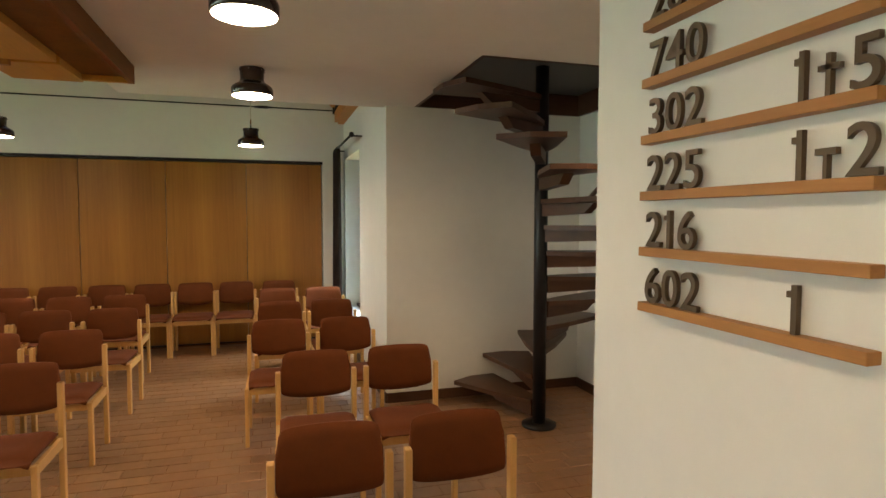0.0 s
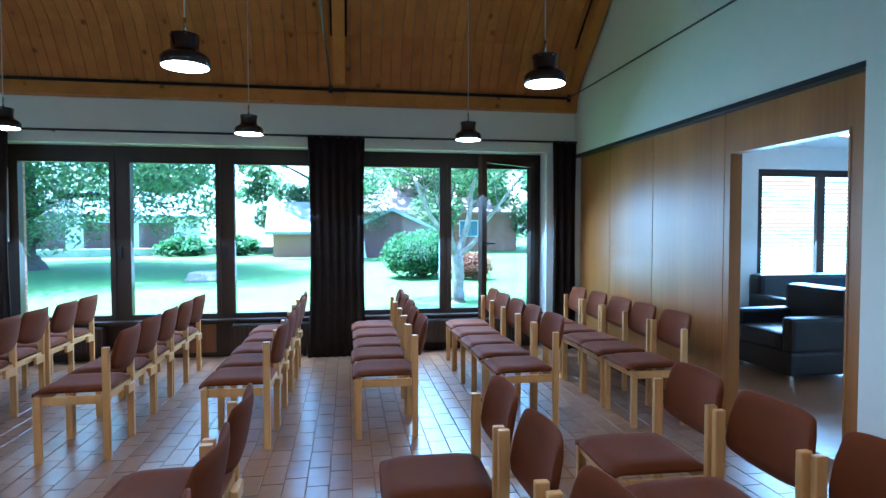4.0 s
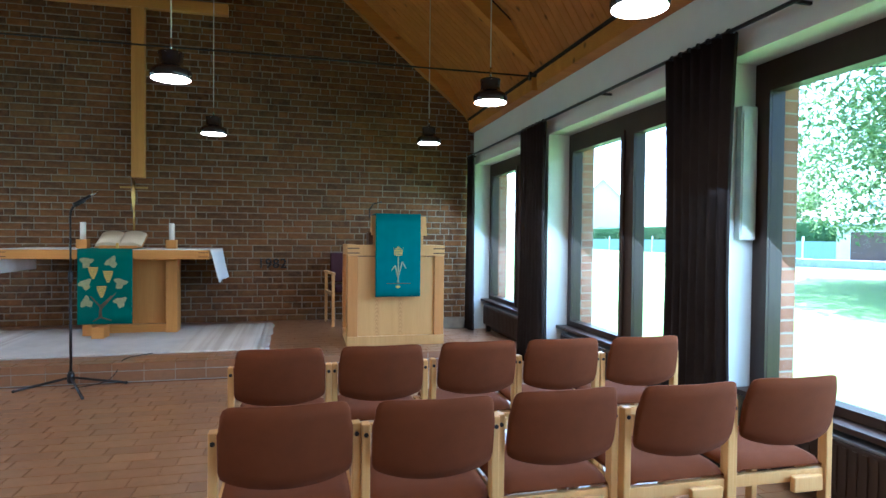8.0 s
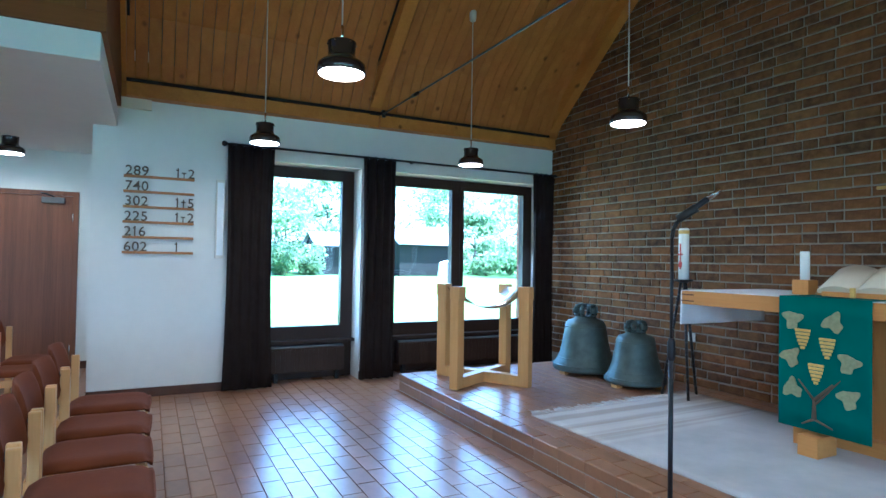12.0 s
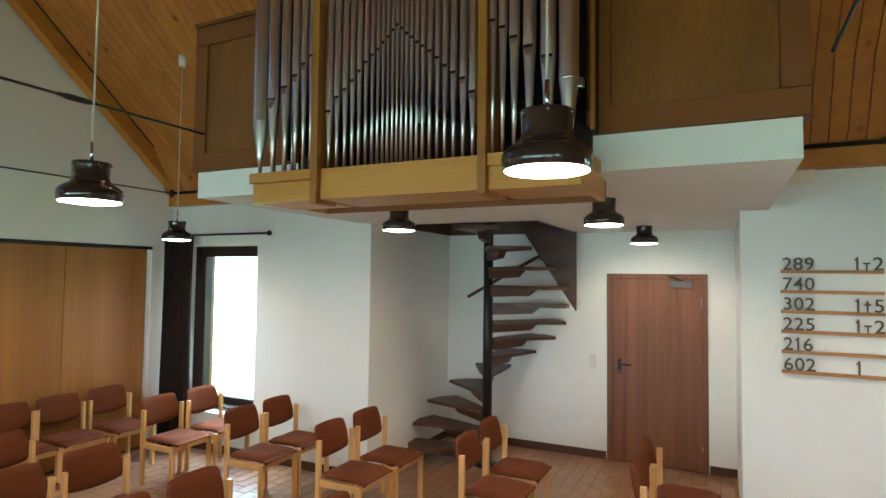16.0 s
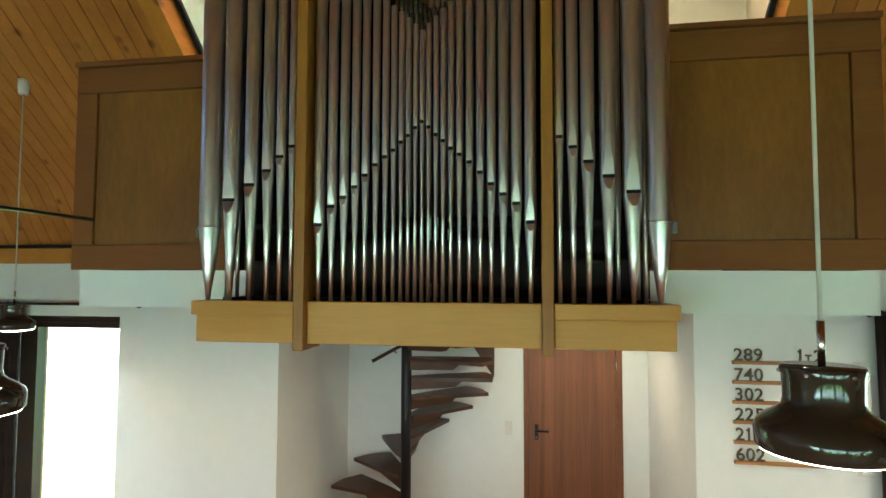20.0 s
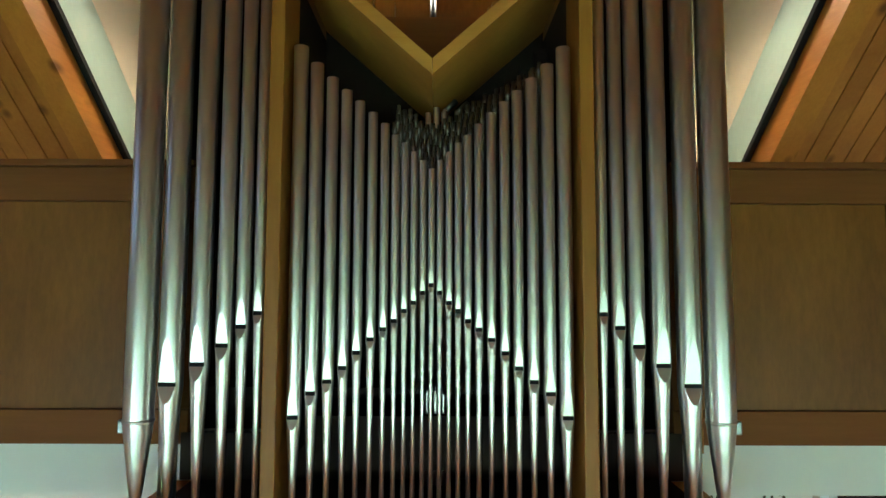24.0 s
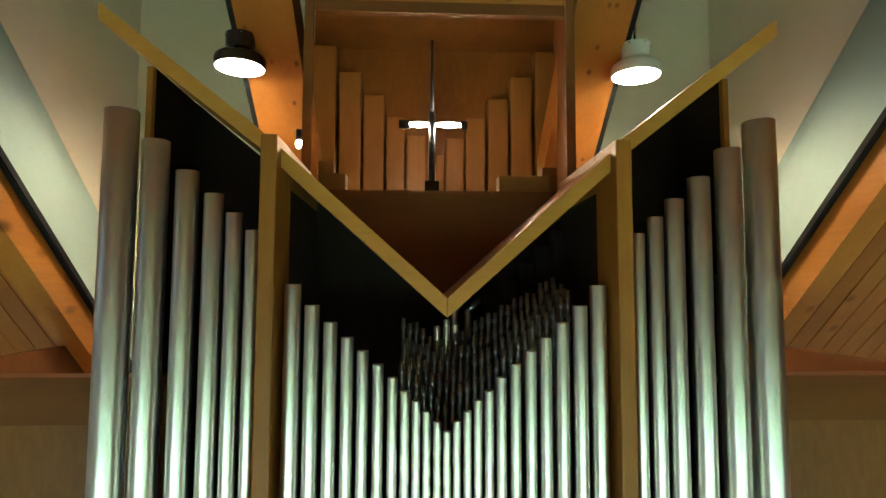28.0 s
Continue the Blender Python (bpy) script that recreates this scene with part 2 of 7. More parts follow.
# near-black wood: the shade inside the organ case is put into its colour
CASESHADE = wood("organ_case_in_shade", (0.022, 0.012, 0.007), (0.012, 0.007, 0.004), "z", 0.8, False, 8)
PIPEWOOD = wood("wooden_organ_pipe", (0.34, 0.155, 0.03), (0.21, 0.088, 0.015), "z", 0.5, False, 9, 0.05, 0.4)
LEDGEWOOD = wood("hymn_ledge_wood", (0.45, 0.215, 0.065), (0.30, 0.13, 0.04), "y", 0.5, False, 14)
BRONZEDIGIT = plain("dark_bronze_digit", (0.085, 0.052, 0.024), 0.5, 0.3)
TIN, tin_nt, tin_b = base("tin_pipe_metal", 0.31, 1.0)
tin_nt.links.new(ramp(tin_nt, noise_node(tin_nt, coords(tin_nt), 4, 3), [(0.3, (0.60, 0.57, 0.55)), (0.7, (0.68, 0.65, 0.63))]), tin_b.inputs["Base Color"])
TINDARK = plain("old_pipe_metal", (0.25, 0.26, 0.25), 0.3, 1.0, 0.1)
FABRIC = plain("rust_wool_fabric", (0.115, 0.031, 0.0090), 0.95, 0, 0.10, 10, 700, 0.35, 0.15)
fb = FABRIC.node_tree.nodes["Principled BSDF"]
fb.inputs["Sheen Weight"].default_value = 0.09
fb.inputs["Sheen Roughness"].default_value = 0.45
fb.inputs["Sheen Tint"].default_value = (0.9, 0.38, 0.22, 1)
MAROON = plain("maroon_fabric", (0.055, 0.02, 0.025), 0.95, 0, 0.1, 10, 500, 0.3, 0.15)
CURTAIN = plain("dark_velvet_curtain", (0.021, 0.015, 0.013), 0.95, 0, 0.2, 5, 300, 0.3, 0.1)
LAMPBROWN = plain("brown_enamel", (0.03, 0.019, 0.013), 0.09, 0.0, 0.1, 5, 60, 0.01)
LAMPWHITE = plain("white_enamel", (0.7, 0.7, 0.66), 0.25, 0.0, 0.05)
CORD = plain("pale_cord", (0.55, 0.52, 0.45), 0.7)
BLACK = plain("black_metal", (0.012, 0.012, 0.013), 0.4, 0.3)
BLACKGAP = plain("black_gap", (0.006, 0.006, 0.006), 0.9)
CHROME = plain("chrome", (0.7, 0.7, 0.7), 0.15, 1.0, 0.03)
STEEL = plain("painted_grey_steel", (0.10, 0.10, 0.10), 0.5)
BRONZE = plain("bell_bronze", (0.085, 0.11, 0.10), 0.5, 0.55, 0.3, 7, 60, 0.3)
TEAL = plain("teal_cloth", (0.010, 0.155, 0.165), 0.9, 0, 0.08, 6, 500, 0.25, 0.2)
TEALDARK = plain("green_cloth", (0.008, 0.115, 0.092), 0.9, 0, 0.08, 6, 500, 0.25, 0.2)
GOLD = plain("gold_thread", (0.62, 0.42, 0.09), 0.6, 0, 0.15, 40)
SILVERTHREAD = plain("pale_leaf_thread", (0.40, 0.42, 0.25), 0.8, 0, 0.15, 40)
LEAFTHREAD = plain("olive_leaf_thread", (0.29, 0.29, 0.145), 0.85, 0, 0.2, 40)
BROWNTHREAD = plain("brown_thread", (0.12, 0.08, 0.045), 0.85)
LINEN = plain("white_linen", (0.80, 0.82, 0.84), 0.9, 0, 0.04, 12, 400, 0.2)
WAX = plain("white_wax", (0.82, 0.80, 0.72), 0.45, 0, 0.04)
RED = plain("red_wax", (0.5, 0.06, 0.04), 0.5)
BRASS = plain("brass", (0.55, 0.36, 0.11), 0.3, 1.0, 0.15)
PAPER = plain("paper", (0.66, 0.58, 0.42), 0.85, 0, 0.06)
PIGSKIN = plain("book_cover", (0.42, 0.22, 0.06), 0.6)
LEATHER = plain("black_leather", (0.018, 0.018, 0.022), 0.35, 0, 0.15, 8, 120, 0.3)
SPEAKERGREY = plain("pale_grey_grille", (0.46, 0.45, 0.41), 0.7)
SOCKET = plain("cream_plastic", (0.66, 0.63, 0.55), 0.4, 0, 0.03)
REDPLASTIC = plain("red_enamel", (0.5, 0.03, 0.02), 0.3)
GLASS = glass("window_glass")
# gable panes darkened in colour to stand in for a dimmer southern sky
GLASSDIM = glass("dimmed_gable_glass", (0.26, 0.25, 0.27))
DIFFUSE = glow("lamp_diffuser", (1.0, 0.84, 0.62), 2.4)
BULB = glow("bulb", (1.0, 0.80, 0.55), 9.0)


def rug_material():
    m, nt, b = base("woven_wool_rug", 0.95, 0, 0.1)
    v = coords(nt)
    sep = nt.nodes.new("ShaderNodeSeparateXYZ")
    nt.links.new(v, sep.inputs[0])
    w = noise_node(nt, coords(nt, (9, 0.15, 1)), 1.0, 3, 0.5)
    ends = nt.nodes.new("ShaderNodeMath")
    ends.operation = "ABSOLUTE"
    nt.links.new(sep.outputs[0], ends.inputs[0])
    band = ramp(nt, ends.outputs[0], [(0.0, (0, 0, 0)), (0.72, (0, 0, 0)), (0.95, (1, 1, 1))])
    n = noise_node(nt, v, 2.2, 5)
    c = ramp(nt, n, [(0.3, (0.41, 0.40, 0.38)), (0.7, (0.53, 0.52, 0.49))])
    st = ramp(nt, w, [(0.42, (0.36, 0.28, 0.21)), (0.56, (0.66, 0.62, 0.55))])
    c = mix(nt, mix(nt, 0.5, (0, 0, 0), band), c, st)
    nt.links.new(c, b.inputs["Base Color"])
    bump(nt, b, noise_node(nt, coords(nt, (40, 220, 1)), 1.0, 2), 0.6, 0.004)
    return m


RUG = rug_material()


def flame_wood(name, centres):
    """Ash board with two columns of stacked grain arches."""
    m = wood(name, (0.68, 0.405, 0.145), (0.54, 0.295, 0.09), "z", 0.45, False, 7)
    nt = m.node_tree
    b = nt.nodes["Principled BSDF"]
    col = b.inputs["Base Color"].links[0].from_socket
    v = coords(nt)
    sep = nt.nodes.new("ShaderNodeSeparateXYZ")
    nt.links.new(v, sep.inputs[0])
    wob = noise_node(nt, v, 9.0, 3)

    def calc(op, p, q=0.0, r=0.0):
        n = nt.nodes.new("ShaderNodeMath")
        n.operation = op
        for k, w in enumerate((p, q, r)):
            if isinstance(w, (int, float)):
                n.inputs[k].default_value = w
            else:
                nt.links.new(w, n.inputs[k])
        return n.outputs[0]

    for cx in centres:
        u = calc("MULTIPLY_ADD", wob, 0.05, calc("SUBTRACT", sep.outputs[0], cx + 0.025))
        u2 = calc("MULTIPLY", u, u)
        arch = calc("MULTIPLY_ADD", u2, 75.0, sep.outputs[2])
        arch = calc("MULTIPLY_ADD", wob, 0.06, arch)
        line = calc("SINE", calc("MULTIPLY", arch, 155.0))
        near = calc("MAXIMUM", calc("MULTIPLY_ADD", u2, -900.0, 1.0), 0.0)
        fac = calc("MULTIPLY", calc("MULTIPLY_ADD", line, 0.5, 0.5), calc("MULTIPLY", near, 0.55))
        col = mix(nt, fac, col, (0.40, 0.185, 0.05))
    nt.links.new(col, b.inputs["Base Color"])
    return m


FLAMEWOOD = flame_wood("flamed_ash", (-0.20, 0.045))


# ---------------- builders ----------------
def box(bm, lo, hi, bevel=0.0):
    """Adds a box between two corners, with rounded edges where bevel is given."""
    lo, hi = Vector(lo), Vector(hi)
    m = Matrix.Translation((lo + hi) / 2) @ Matrix.Diagonal((*(hi - lo), 1))
    got = bmesh.ops.create_cube(bm, size=1.0, matrix=m)
    if bevel:
        edges = list({e for v in got["verts"] for e in v.link_edges})
        bmesh.ops.bevel(bm, geom=edges, offset=bevel, segments=2, affect="EDGES", profile=0.6)
    return bm


def boxes(*items, bevel=0.0):
    bm = bmesh.new()
    for lo, hi in items:
        box(bm, lo, hi, bevel)
    return bm


def prism(pts, lo, hi, axis="y"):
    """A flat outline pushed along one axis. pts are (u, z), or (x, y) for axis z."""
    bm = bmesh.new()

    def at(u, w, d):
        return {"y": (u, d, w), "x": (d, u, w), "z": (u, w, d)}[axis]

    a = [bm.verts.new(at(u, w, lo)) for u, w in pts]
    b = [bm.verts.new(at(u, w, hi)) for u, w in pts]
    bm.faces.new(a)
    bm.faces.new(b[::-1])
    for i in range(len(pts)):
        j = (i + 1) % len(pts)
        bm.faces.new((a[j], a[i], b[i], b[j]))
    bmesh.ops.recalc_face_normals(bm, faces=bm.faces)
    return bm


def turned(profile, seg=28, at=(0, 0, 0), bm=None):
    """A shape turned about z from (radius, height) pairs."""
    bm = bm or bmesh.new()
    rings = []
    for r, z in profile:
        rings.append([bm.verts.new((at[0] + max(r, 1e-4) * math.cos(2 * math.pi * i / seg), at[1] + max(r, 1e-4) * math.sin(2 * math.pi * i / seg), at[2] + z)) for i in range(seg)])
    for a, b in zip(rings, rings[1:]):
        for i in range(seg):
            f = bm.faces.new((a[i], a[(i + 1) % seg], b[(i + 1) % seg], b[i]))
            f.smooth = True
    for ring, flip in ((rings[0], True), (rings[-1], False)):
        bm.faces.new(ring[::-1] if flip else ring)
    return bm


def rod(bm, a, b, r, r2=None, seg=10):
    """A round bar from a to b."""
    a, b = Vector(a), Vector(b)
    m = Matrix.Translation((a + b) / 2) @ (b - a).to_track_quat("Z", "Y").to_matrix().to_4x4()
    got = bmesh.ops.create_cone(bm, cap_ends=True, segments=seg, radius1=r, radius2=r if r2 is None else r2, depth=(b - a).length, matrix=m)
    for v in got["verts"]:
        for f in v.link_faces:
            f.smooth = len(f.verts) == 4
    return bm


def mesh_of(bm, name, mat):
    me = bpy.data.meshes.new(name)
    bm.to_mesh(me)
    bm.free()
    me.materials.append(mat)
    return me


def part(name, bm, mat, parent=None, label=""):
    """One mesh object under a thing, or under a part."""
    ob = new(name, bm if isinstance(bm, bpy.types.Mesh) else mesh_of(bm, name, mat))
    ob.parent = parent
    return tagged(ob, label) if label else ob


def thing(name, label, category, at=(0, 0, 0), turn=0.0, group=""):
    ob = new(name)
    ob.empty_display_size = 0.1
    ob.matrix_basis = pose(*at, 0, 0, turn)
    return tagged(ob, label, category, group)


def solid(name, bm, mat, label="", category="", group="", kind="structure"):
    return tagged(part(name, bm, mat), label, category, group, kind)


def wall_grid(u0, u1, z0, z1, d0, d1, axis, holes):
    """A wall of thickness d0..d1 with rectangular openings that go through it."""
    us = sorted({u0, u1, *(h[0] for h in holes), *(h[1] for h in holes)})
    zs = sorted({z0, z1, *(h[2] for h in holes), *(h[3] for h in holes)})
    us, zs = [u for u in us if u0 <= u <= u1], [z for z in zs if z0 <= z <= z1]

    def full(i, j):
        if not (0 <= i < len(us) - 1 and 0 <= j < len(zs) - 1):
            return False
        u, z = (us[i] + us[i + 1]) / 2, (zs[j] + zs[j + 1]) / 2
        return not any(h[0] < u < h[1] and h[2] < z < h[3] for h in holes)

    bm = bmesh.new()
    cache = {}

    def v(u, d, z):
        key = (u, d, z)
        if key not in cache:
            cache[key] = bm.verts.new((d, u, z) if axis == "x" else (u, d, z))
        return cache[key]

    for i in range(len(us) - 1):
        for j in range(len(zs) - 1):
            if not full(i, j):
                continue
            a, b, c, e = us[i], us[i + 1], zs[j], zs[j + 1]
            for d in (d0, d1):
                bm.faces.new([v(a, d, c), v(b, d, c), v(b, d, e), v(a, d, e)])
            for on, p, q in ((full(i - 1, j), (a, c), (a, e)), (full(i + 1, j), (b, c), (b, e)), (full(i, j - 1), (a, c), (b, c)), (full(i, j + 1), (a, e), (b, e))):
                if not on:
                    bm.faces.new([v(p[0], d0, p[1]), v(q[0], d0, q[1]), v(q[0], d1, q[1]), v(p[0], d1, p[1])])
    bmesh.ops.recalc_face_normals(bm, faces=bm.faces)
    return bm


# ---------------- the shell ----------------
XE, YN = 8.42, 11.17          # inner faces of the window wall and of the altar wall
EAVE, C, S = 2.77, 3.05, 0.85  # wall height, roof boards at the wall, slope
RIDGE = XE / 2
ORG = 4.468                    # middle of the organ


def roof_z(x):
    return C + S * min(x, XE - x)


E_OPEN = [(8.94, 11.10), (6.40, 8.60), (2.87, 6.17), (0.34, 2.58)]
W_OPEN = [(7.50, 8.58), (8.94, 11.04)]
SW_OPEN = (0.11, 1.34)
LINTEL = 2.31

solid("wall_east", wall_grid(-0.3, YN + 0.3, 0, EAVE, XE, XE + 0.27, "x", [(a, b, -1, LINTEL) for a, b in E_OPEN]), WHITE, "white plastered wall with large garden windows", "wall")
solid("wall_west_north", wall_grid(6.03, YN + 0.3, 0, EAVE, -0.30, 0.0, "x", [(a, b, -1, LINTEL) for a, b in W_OPEN]), WHITE, "white plastered wall with hymn board and windows", "wall")
solid("wall_west_south", wall_grid(-0.3, 2.80, 0, EAVE, -0.30, 0.0, "x", [(SW_OPEN[0], SW_OPEN[1], 0.42, LINTEL)]), WHITE, "white plastered wall beside the partition", "wall")
solid("wall_recess_south", boxes(((-2.1, 2.52, 0), (-0.31, 2.79, 2.498)), ((-1.808, 2.792, 0), (-0.001, 2.803, 2.498))), WHITE, "white plastered side wall of the stair recess", "wall")
solid("wall_recess_north", boxes(((-2.1, 6.032, 0), (-0.302, 6.34, 2.498))), WHITE, "white plastered side wall of the stair recess", "wall")
solid("wall_recess_back", wall_grid(2.80, 6.03, 0, 2.498, -2.10, -1.81, "x", [(4.75, 5.77, -1, 2.04)]), WHITE, "white plastered back wall of the stair recess", "wall")
solid("door_backing", boxes(((-2.14, 4.6, 0), (-2.11, 5.95, 2.2))), BLACKGAP, "dark space behind the closed door", "wall")

# south wall: partition openings below, gable with a window strip above
solid("wall_south", wall_grid(-0.3, XE + 0.3, 0, EAVE, -0.25, 0.0, "y", [(0.27, 3.96, -1, 2.27), (4.54, 8.40, -1, 2.27)]), WHITE, "white plastered wall above wooden partitions", "wall")
gz = EAVE
CW0, CW1, CZ0, CZ1 = 2.12, 6.26, 3.65, 4.60
top = lambda x: C + 0.1 + S * min(x + 0.3, XE + 0.3 - x)
g = bmesh.new()
for pts in (
    [(-0.3, gz), (CW0, gz), (CW0, top(CW0)), (-0.3, top(-0.3))],
    [(CW1, gz), (XE + 0.3, gz), (XE + 0.3, top(XE + 0.3)), (CW1, top(CW1))],
    [(CW0, gz), (CW1, gz), (CW1, CZ0), (CW0, CZ0)],
    [(CW0, CZ1), (CW1, CZ1), (CW1, top(CW1)), (RIDGE, top(RIDGE)), (CW0, top(CW0))],
):
    t = prism(pts, -0.25, 0.0)
    me = bpy.data.meshes.new("tmp")
    t.to_mesh(me)
    t.free()
    g.from_mesh(me)
    bpy.data.meshes.remove(me)
solid("wall_south_gable", g, WHITE, "white plastered gable wall with a high window", "wall")
cw = tagged(new("window_8"), "brown framed high window in the gable", "window", "", "structure")
part("window_frame", boxes(((CW0, -0.2, CZ0), (CW1, -0.02, CZ0 + 0.07)), ((CW0, -0.2, CZ1 - 0.07), (CW1, -0.02, CZ1)), ((CW0, -0.2, CZ0 + 0.07), (CW0 + 0.07, -0.02, CZ1 - 0.07)), ((CW1 - 0.07, -0.2, CZ0 + 0.07), (CW1, -0.02, CZ1 - 0.07)), ((4.22, -0.2, CZ0 + 0.07), (4.40, -0.02, CZ1 - 0.07))), BROWNFRAME, cw)
for a, b in ((CW0 + 0.07, 4.22), (4.40, CW1 - 0.07)):
    part("pane", boxes(((a, -0.12, CZ0 + 0.07), (b, -0.11, CZ1 - 0.07))), GLASSDIM, cw).visible_shadow = False

# altar wall: mortar bed, the bricks follow at the end
solid("wall_north", prism([(-0.3, -0.1), (XE + 0.3, -0.1), (XE + 0.3, C + 0.1), (RIDGE, C + 0.1 + S * (RIDGE + 0.3)), (-0.3, C + 0.1)], YN + 0.012, YN + 0.3), MORTAR, "grey mortar bed of the brick altar wall", "wall")

# partitions of wood veneer in the south wall
PARTLABEL = "brown wood veneer folding partition panel in the wall"


def partition(u0, u1, z1):
    t = thing("partition_panel", PARTLABEL, "partition panel", (u0, -0.1, 0), group="partition panels")
    part("panel", boxes(((0.003, -0.03, 0.02), (u1 - u0 - 0.003, 0.03, z1)), bevel=0.004), PARTWOOD, t)
    part("foot_rail", boxes(((0.003, -0.03, 0.0), (u1 - u0 - 0.003, 0.034, 0.018))), DARKWOOD, t)


for a, b in ((0.28, 1.20), (1.20, 2.12), (2.12, 3.04), (3.04, 3.95)):
    partition(a, b, 2.25)
for a, b in ((7.62, 8.39), (6.76, 7.62), (5.76, 6.76)):
    partition(a, b, 2.25)
# door panel with its opening
dp = thing("partition_door_panel", "brown veneer partition panel with open doorway to the lounge", "partition panel", (4.56, -0.1, 0))
part("panel", boxes(((0, -0.03, 1.97), (1.197, 0.03, 2.25)), ((0, -0.03, 0.0), (0.13, 0.03, 1.97)), ((1.14, -0.03, 0.0), (1.197, 0.03, 1.97))), PARTWOOD, dp)
part("lining", boxes(((0.132, -0.06, 1.957), (1.138, 0.034, 1.977)), ((0.128, -0.06, 0), (0.142, 0.034, 1.955)), ((1.13, -0.06, 0), (1.142, 0.034, 1.955))), PARTWOOD, dp)
solid("partition_track", boxes(((0.27, -0.16, 2.253), (3.96, 0.006, 2.285)), ((4.54, -0.16, 2.253), (8.40, 0.006, 2.285))), BLACK, "black ceiling track of the partition", "track")

# unseen sheet, added to stop daylight leaking through the partition joints
solid("wall_behind_partition", boxes(((-0.1, -0.245, -0.02), (4.1, -0.20, 2.4))), DARKWOOD, "unseen dark sheet added behind the partition against light leaks", "wall")
# floor, platform
solid("floor", boxes(((-2.1, -0.3, -0.12), (XE + 0.4, YN + 0.02, -0.006))), GROUT, "dark grout bed under clay floor tiles", "floor")
PX0, PX1, PY0 = 0.68, 7.77, 8.78
PZ = 0.16
solid("platform", boxes(((PX0 + 0.008, PY0 + 0.008, 0), (PX1 - 0.008, YN, PZ - 0.008))), PALEGROUT, "low altar platform with clay tile edges", "platform")

# skirting
sk = bmesh.new()
for lo, hi in (((0.0, 6.03, 0), (0.014, 7.50, 0.085)), ((0.0, 0.015, 0), (0.014, 2.80, 0.085)), ((-1.8, 2.798, 0), (0.0, 2.812, 0.085)), ((-1.812, 2.812, 0), (-1.796, 4.74, 0.085)), ((-1.812, 5.78, 0), (-1.796, 6.03, 0.085)), ((3.96, 0, 0), (4.54, 0.014, 0.085)), ((0.0, 8.58, 0), (0.014, 8.94, 0.085))):
    box(sk, lo, hi)
solid("baseboard", sk, STAIRWOOD, "dark brown wooden skirting board", "baseboard")

# ---------------- roof ----------------
CUTS = [(2.807, 6.143)]
CUTX = 2.9


def board_run(bm, y0, y1, x0, x1, east):
    """Boards that run down the slope, each its own piece with a narrow joint."""
    n = max(1, round((y1 - y0) / 0.108))
    w = (y1 - y0) / n
    for i in range(n):
        a, b = y0 + i * w + 0.003, y0 + (i + 1) * w - 0.003
        lift = random.uniform(0, 0.002)
        # the foot of each board bends down to the wall plate
        line = [(x0, C + S * x0), (x1, C + S * x1)] if x0 > 0 else [(0.10, 2.905), (0.42, C + S * 0.42), (x1, C + S * x1)]
        rows = []
        for x, z in line:
            rows.append([bm.verts.new((XE - x if east else x, y, z + up + lift)) for up in (0.0, 0.03) for y in (a, b)])
        for p, q in zip(rows, rows[1:]):
            for i, j in ((0, 1), (1, 3), (3, 2), (2, 0)):
                bm.faces.new((p[i], p[j], q[j], q[i]))
        for p in (rows[0], rows[-1]):
            bm.faces.new((p[0], p[1], p[3], p[2]))


bm = bmesh.new()
board_run(bm, 0.0, YN, -0.05, RIDGE, True)
bmesh.ops.recalc_face_normals(bm, faces=bm.faces)
solid("ceiling_east", bm, PINE, "knotty pine boards on the east roof slope", "ceiling")
bm = bmesh.new()
last = 0.0
for a, b in CUTS:
    board_run(bm, last, a, -0.05 if last == 0 else 0.6, RIDGE, False)
    board_run(bm, a, b, CUTX, RIDGE, False)
    last = b
board_run(bm, last, YN, -0.05, RIDGE, False)
bmesh.ops.recalc_face_normals(bm, faces=bm.faces)
solid("ceiling_west", bm, PINE, "knotty pine boards on the west roof slope", "ceiling")
# blocking between the wall plates and the boards
for x0, x1 in ((-0.30, 0.07), (XE - 0.07, XE + 0.30)):
    for y0, y1 in (((-0.3, 2.72), (6.23, YN + 0.3)) if x0 < 0 else ((-0.3, YN + 0.3),)):
        solid("wall_head", boxes(((x0, y0, EAVE + 0.002), (x1, y1, C + 0.06))), PINEBEAM, "brown pine board closing the eaves above the wall", "beam", "wall heads")
# plain skin above, added to keep daylight out of the board joints
bm = bmesh.new()
for east in (False, True):
    t = prism([(-0.9, C - 0.72 + 0.12), (RIDGE, C + S * RIDGE + 0.12), (RIDGE, C + S * RIDGE + 0.3), (-0.9, C - 0.72 + 0.3)], -0.6, YN + 0.6)
    if east:
        for v in t.verts:
            v.co.x = XE - v.co.x
        bmesh.ops.reverse_faces(t, faces=t.faces)
    me = bpy.data.meshes.new("tmp")
    t.to_mesh(me)
    t.free()
    if east:
        bm.from_mesh(me)
    bpy.data.meshes.remove(me)
solid("roof_east", bm, STEEL, "plain roof skin added over the east slope to seal light out", "roof")
bm = bmesh.new()
for x0, y0, y1 in ((-0.9, -0.6, 2.72), (-0.9, 6.23, YN + 0.6), (CUTX + 0.01, 2.72, 6.23)):
    e0 = C + S * x0
    t = prism([(x0, e0 + 0.12), (RIDGE, C + S * RIDGE + 0.12), (RIDGE, C + S * RIDGE + 0.3), (x0, e0 + 0.3)], y0, y1)
    me = bpy.data.meshes.new("tmp")
    t.to_mesh(me)
    t.free()
    bm.from_mesh(me)
    bpy.data.meshes.remove(me)
solid("roof_west", bm, STEEL, "plain roof skin added over the west slope to seal light out", "roof")

RAFTERS = [0.09, 2.72, 6.23, 8.68, YN - 0.09]


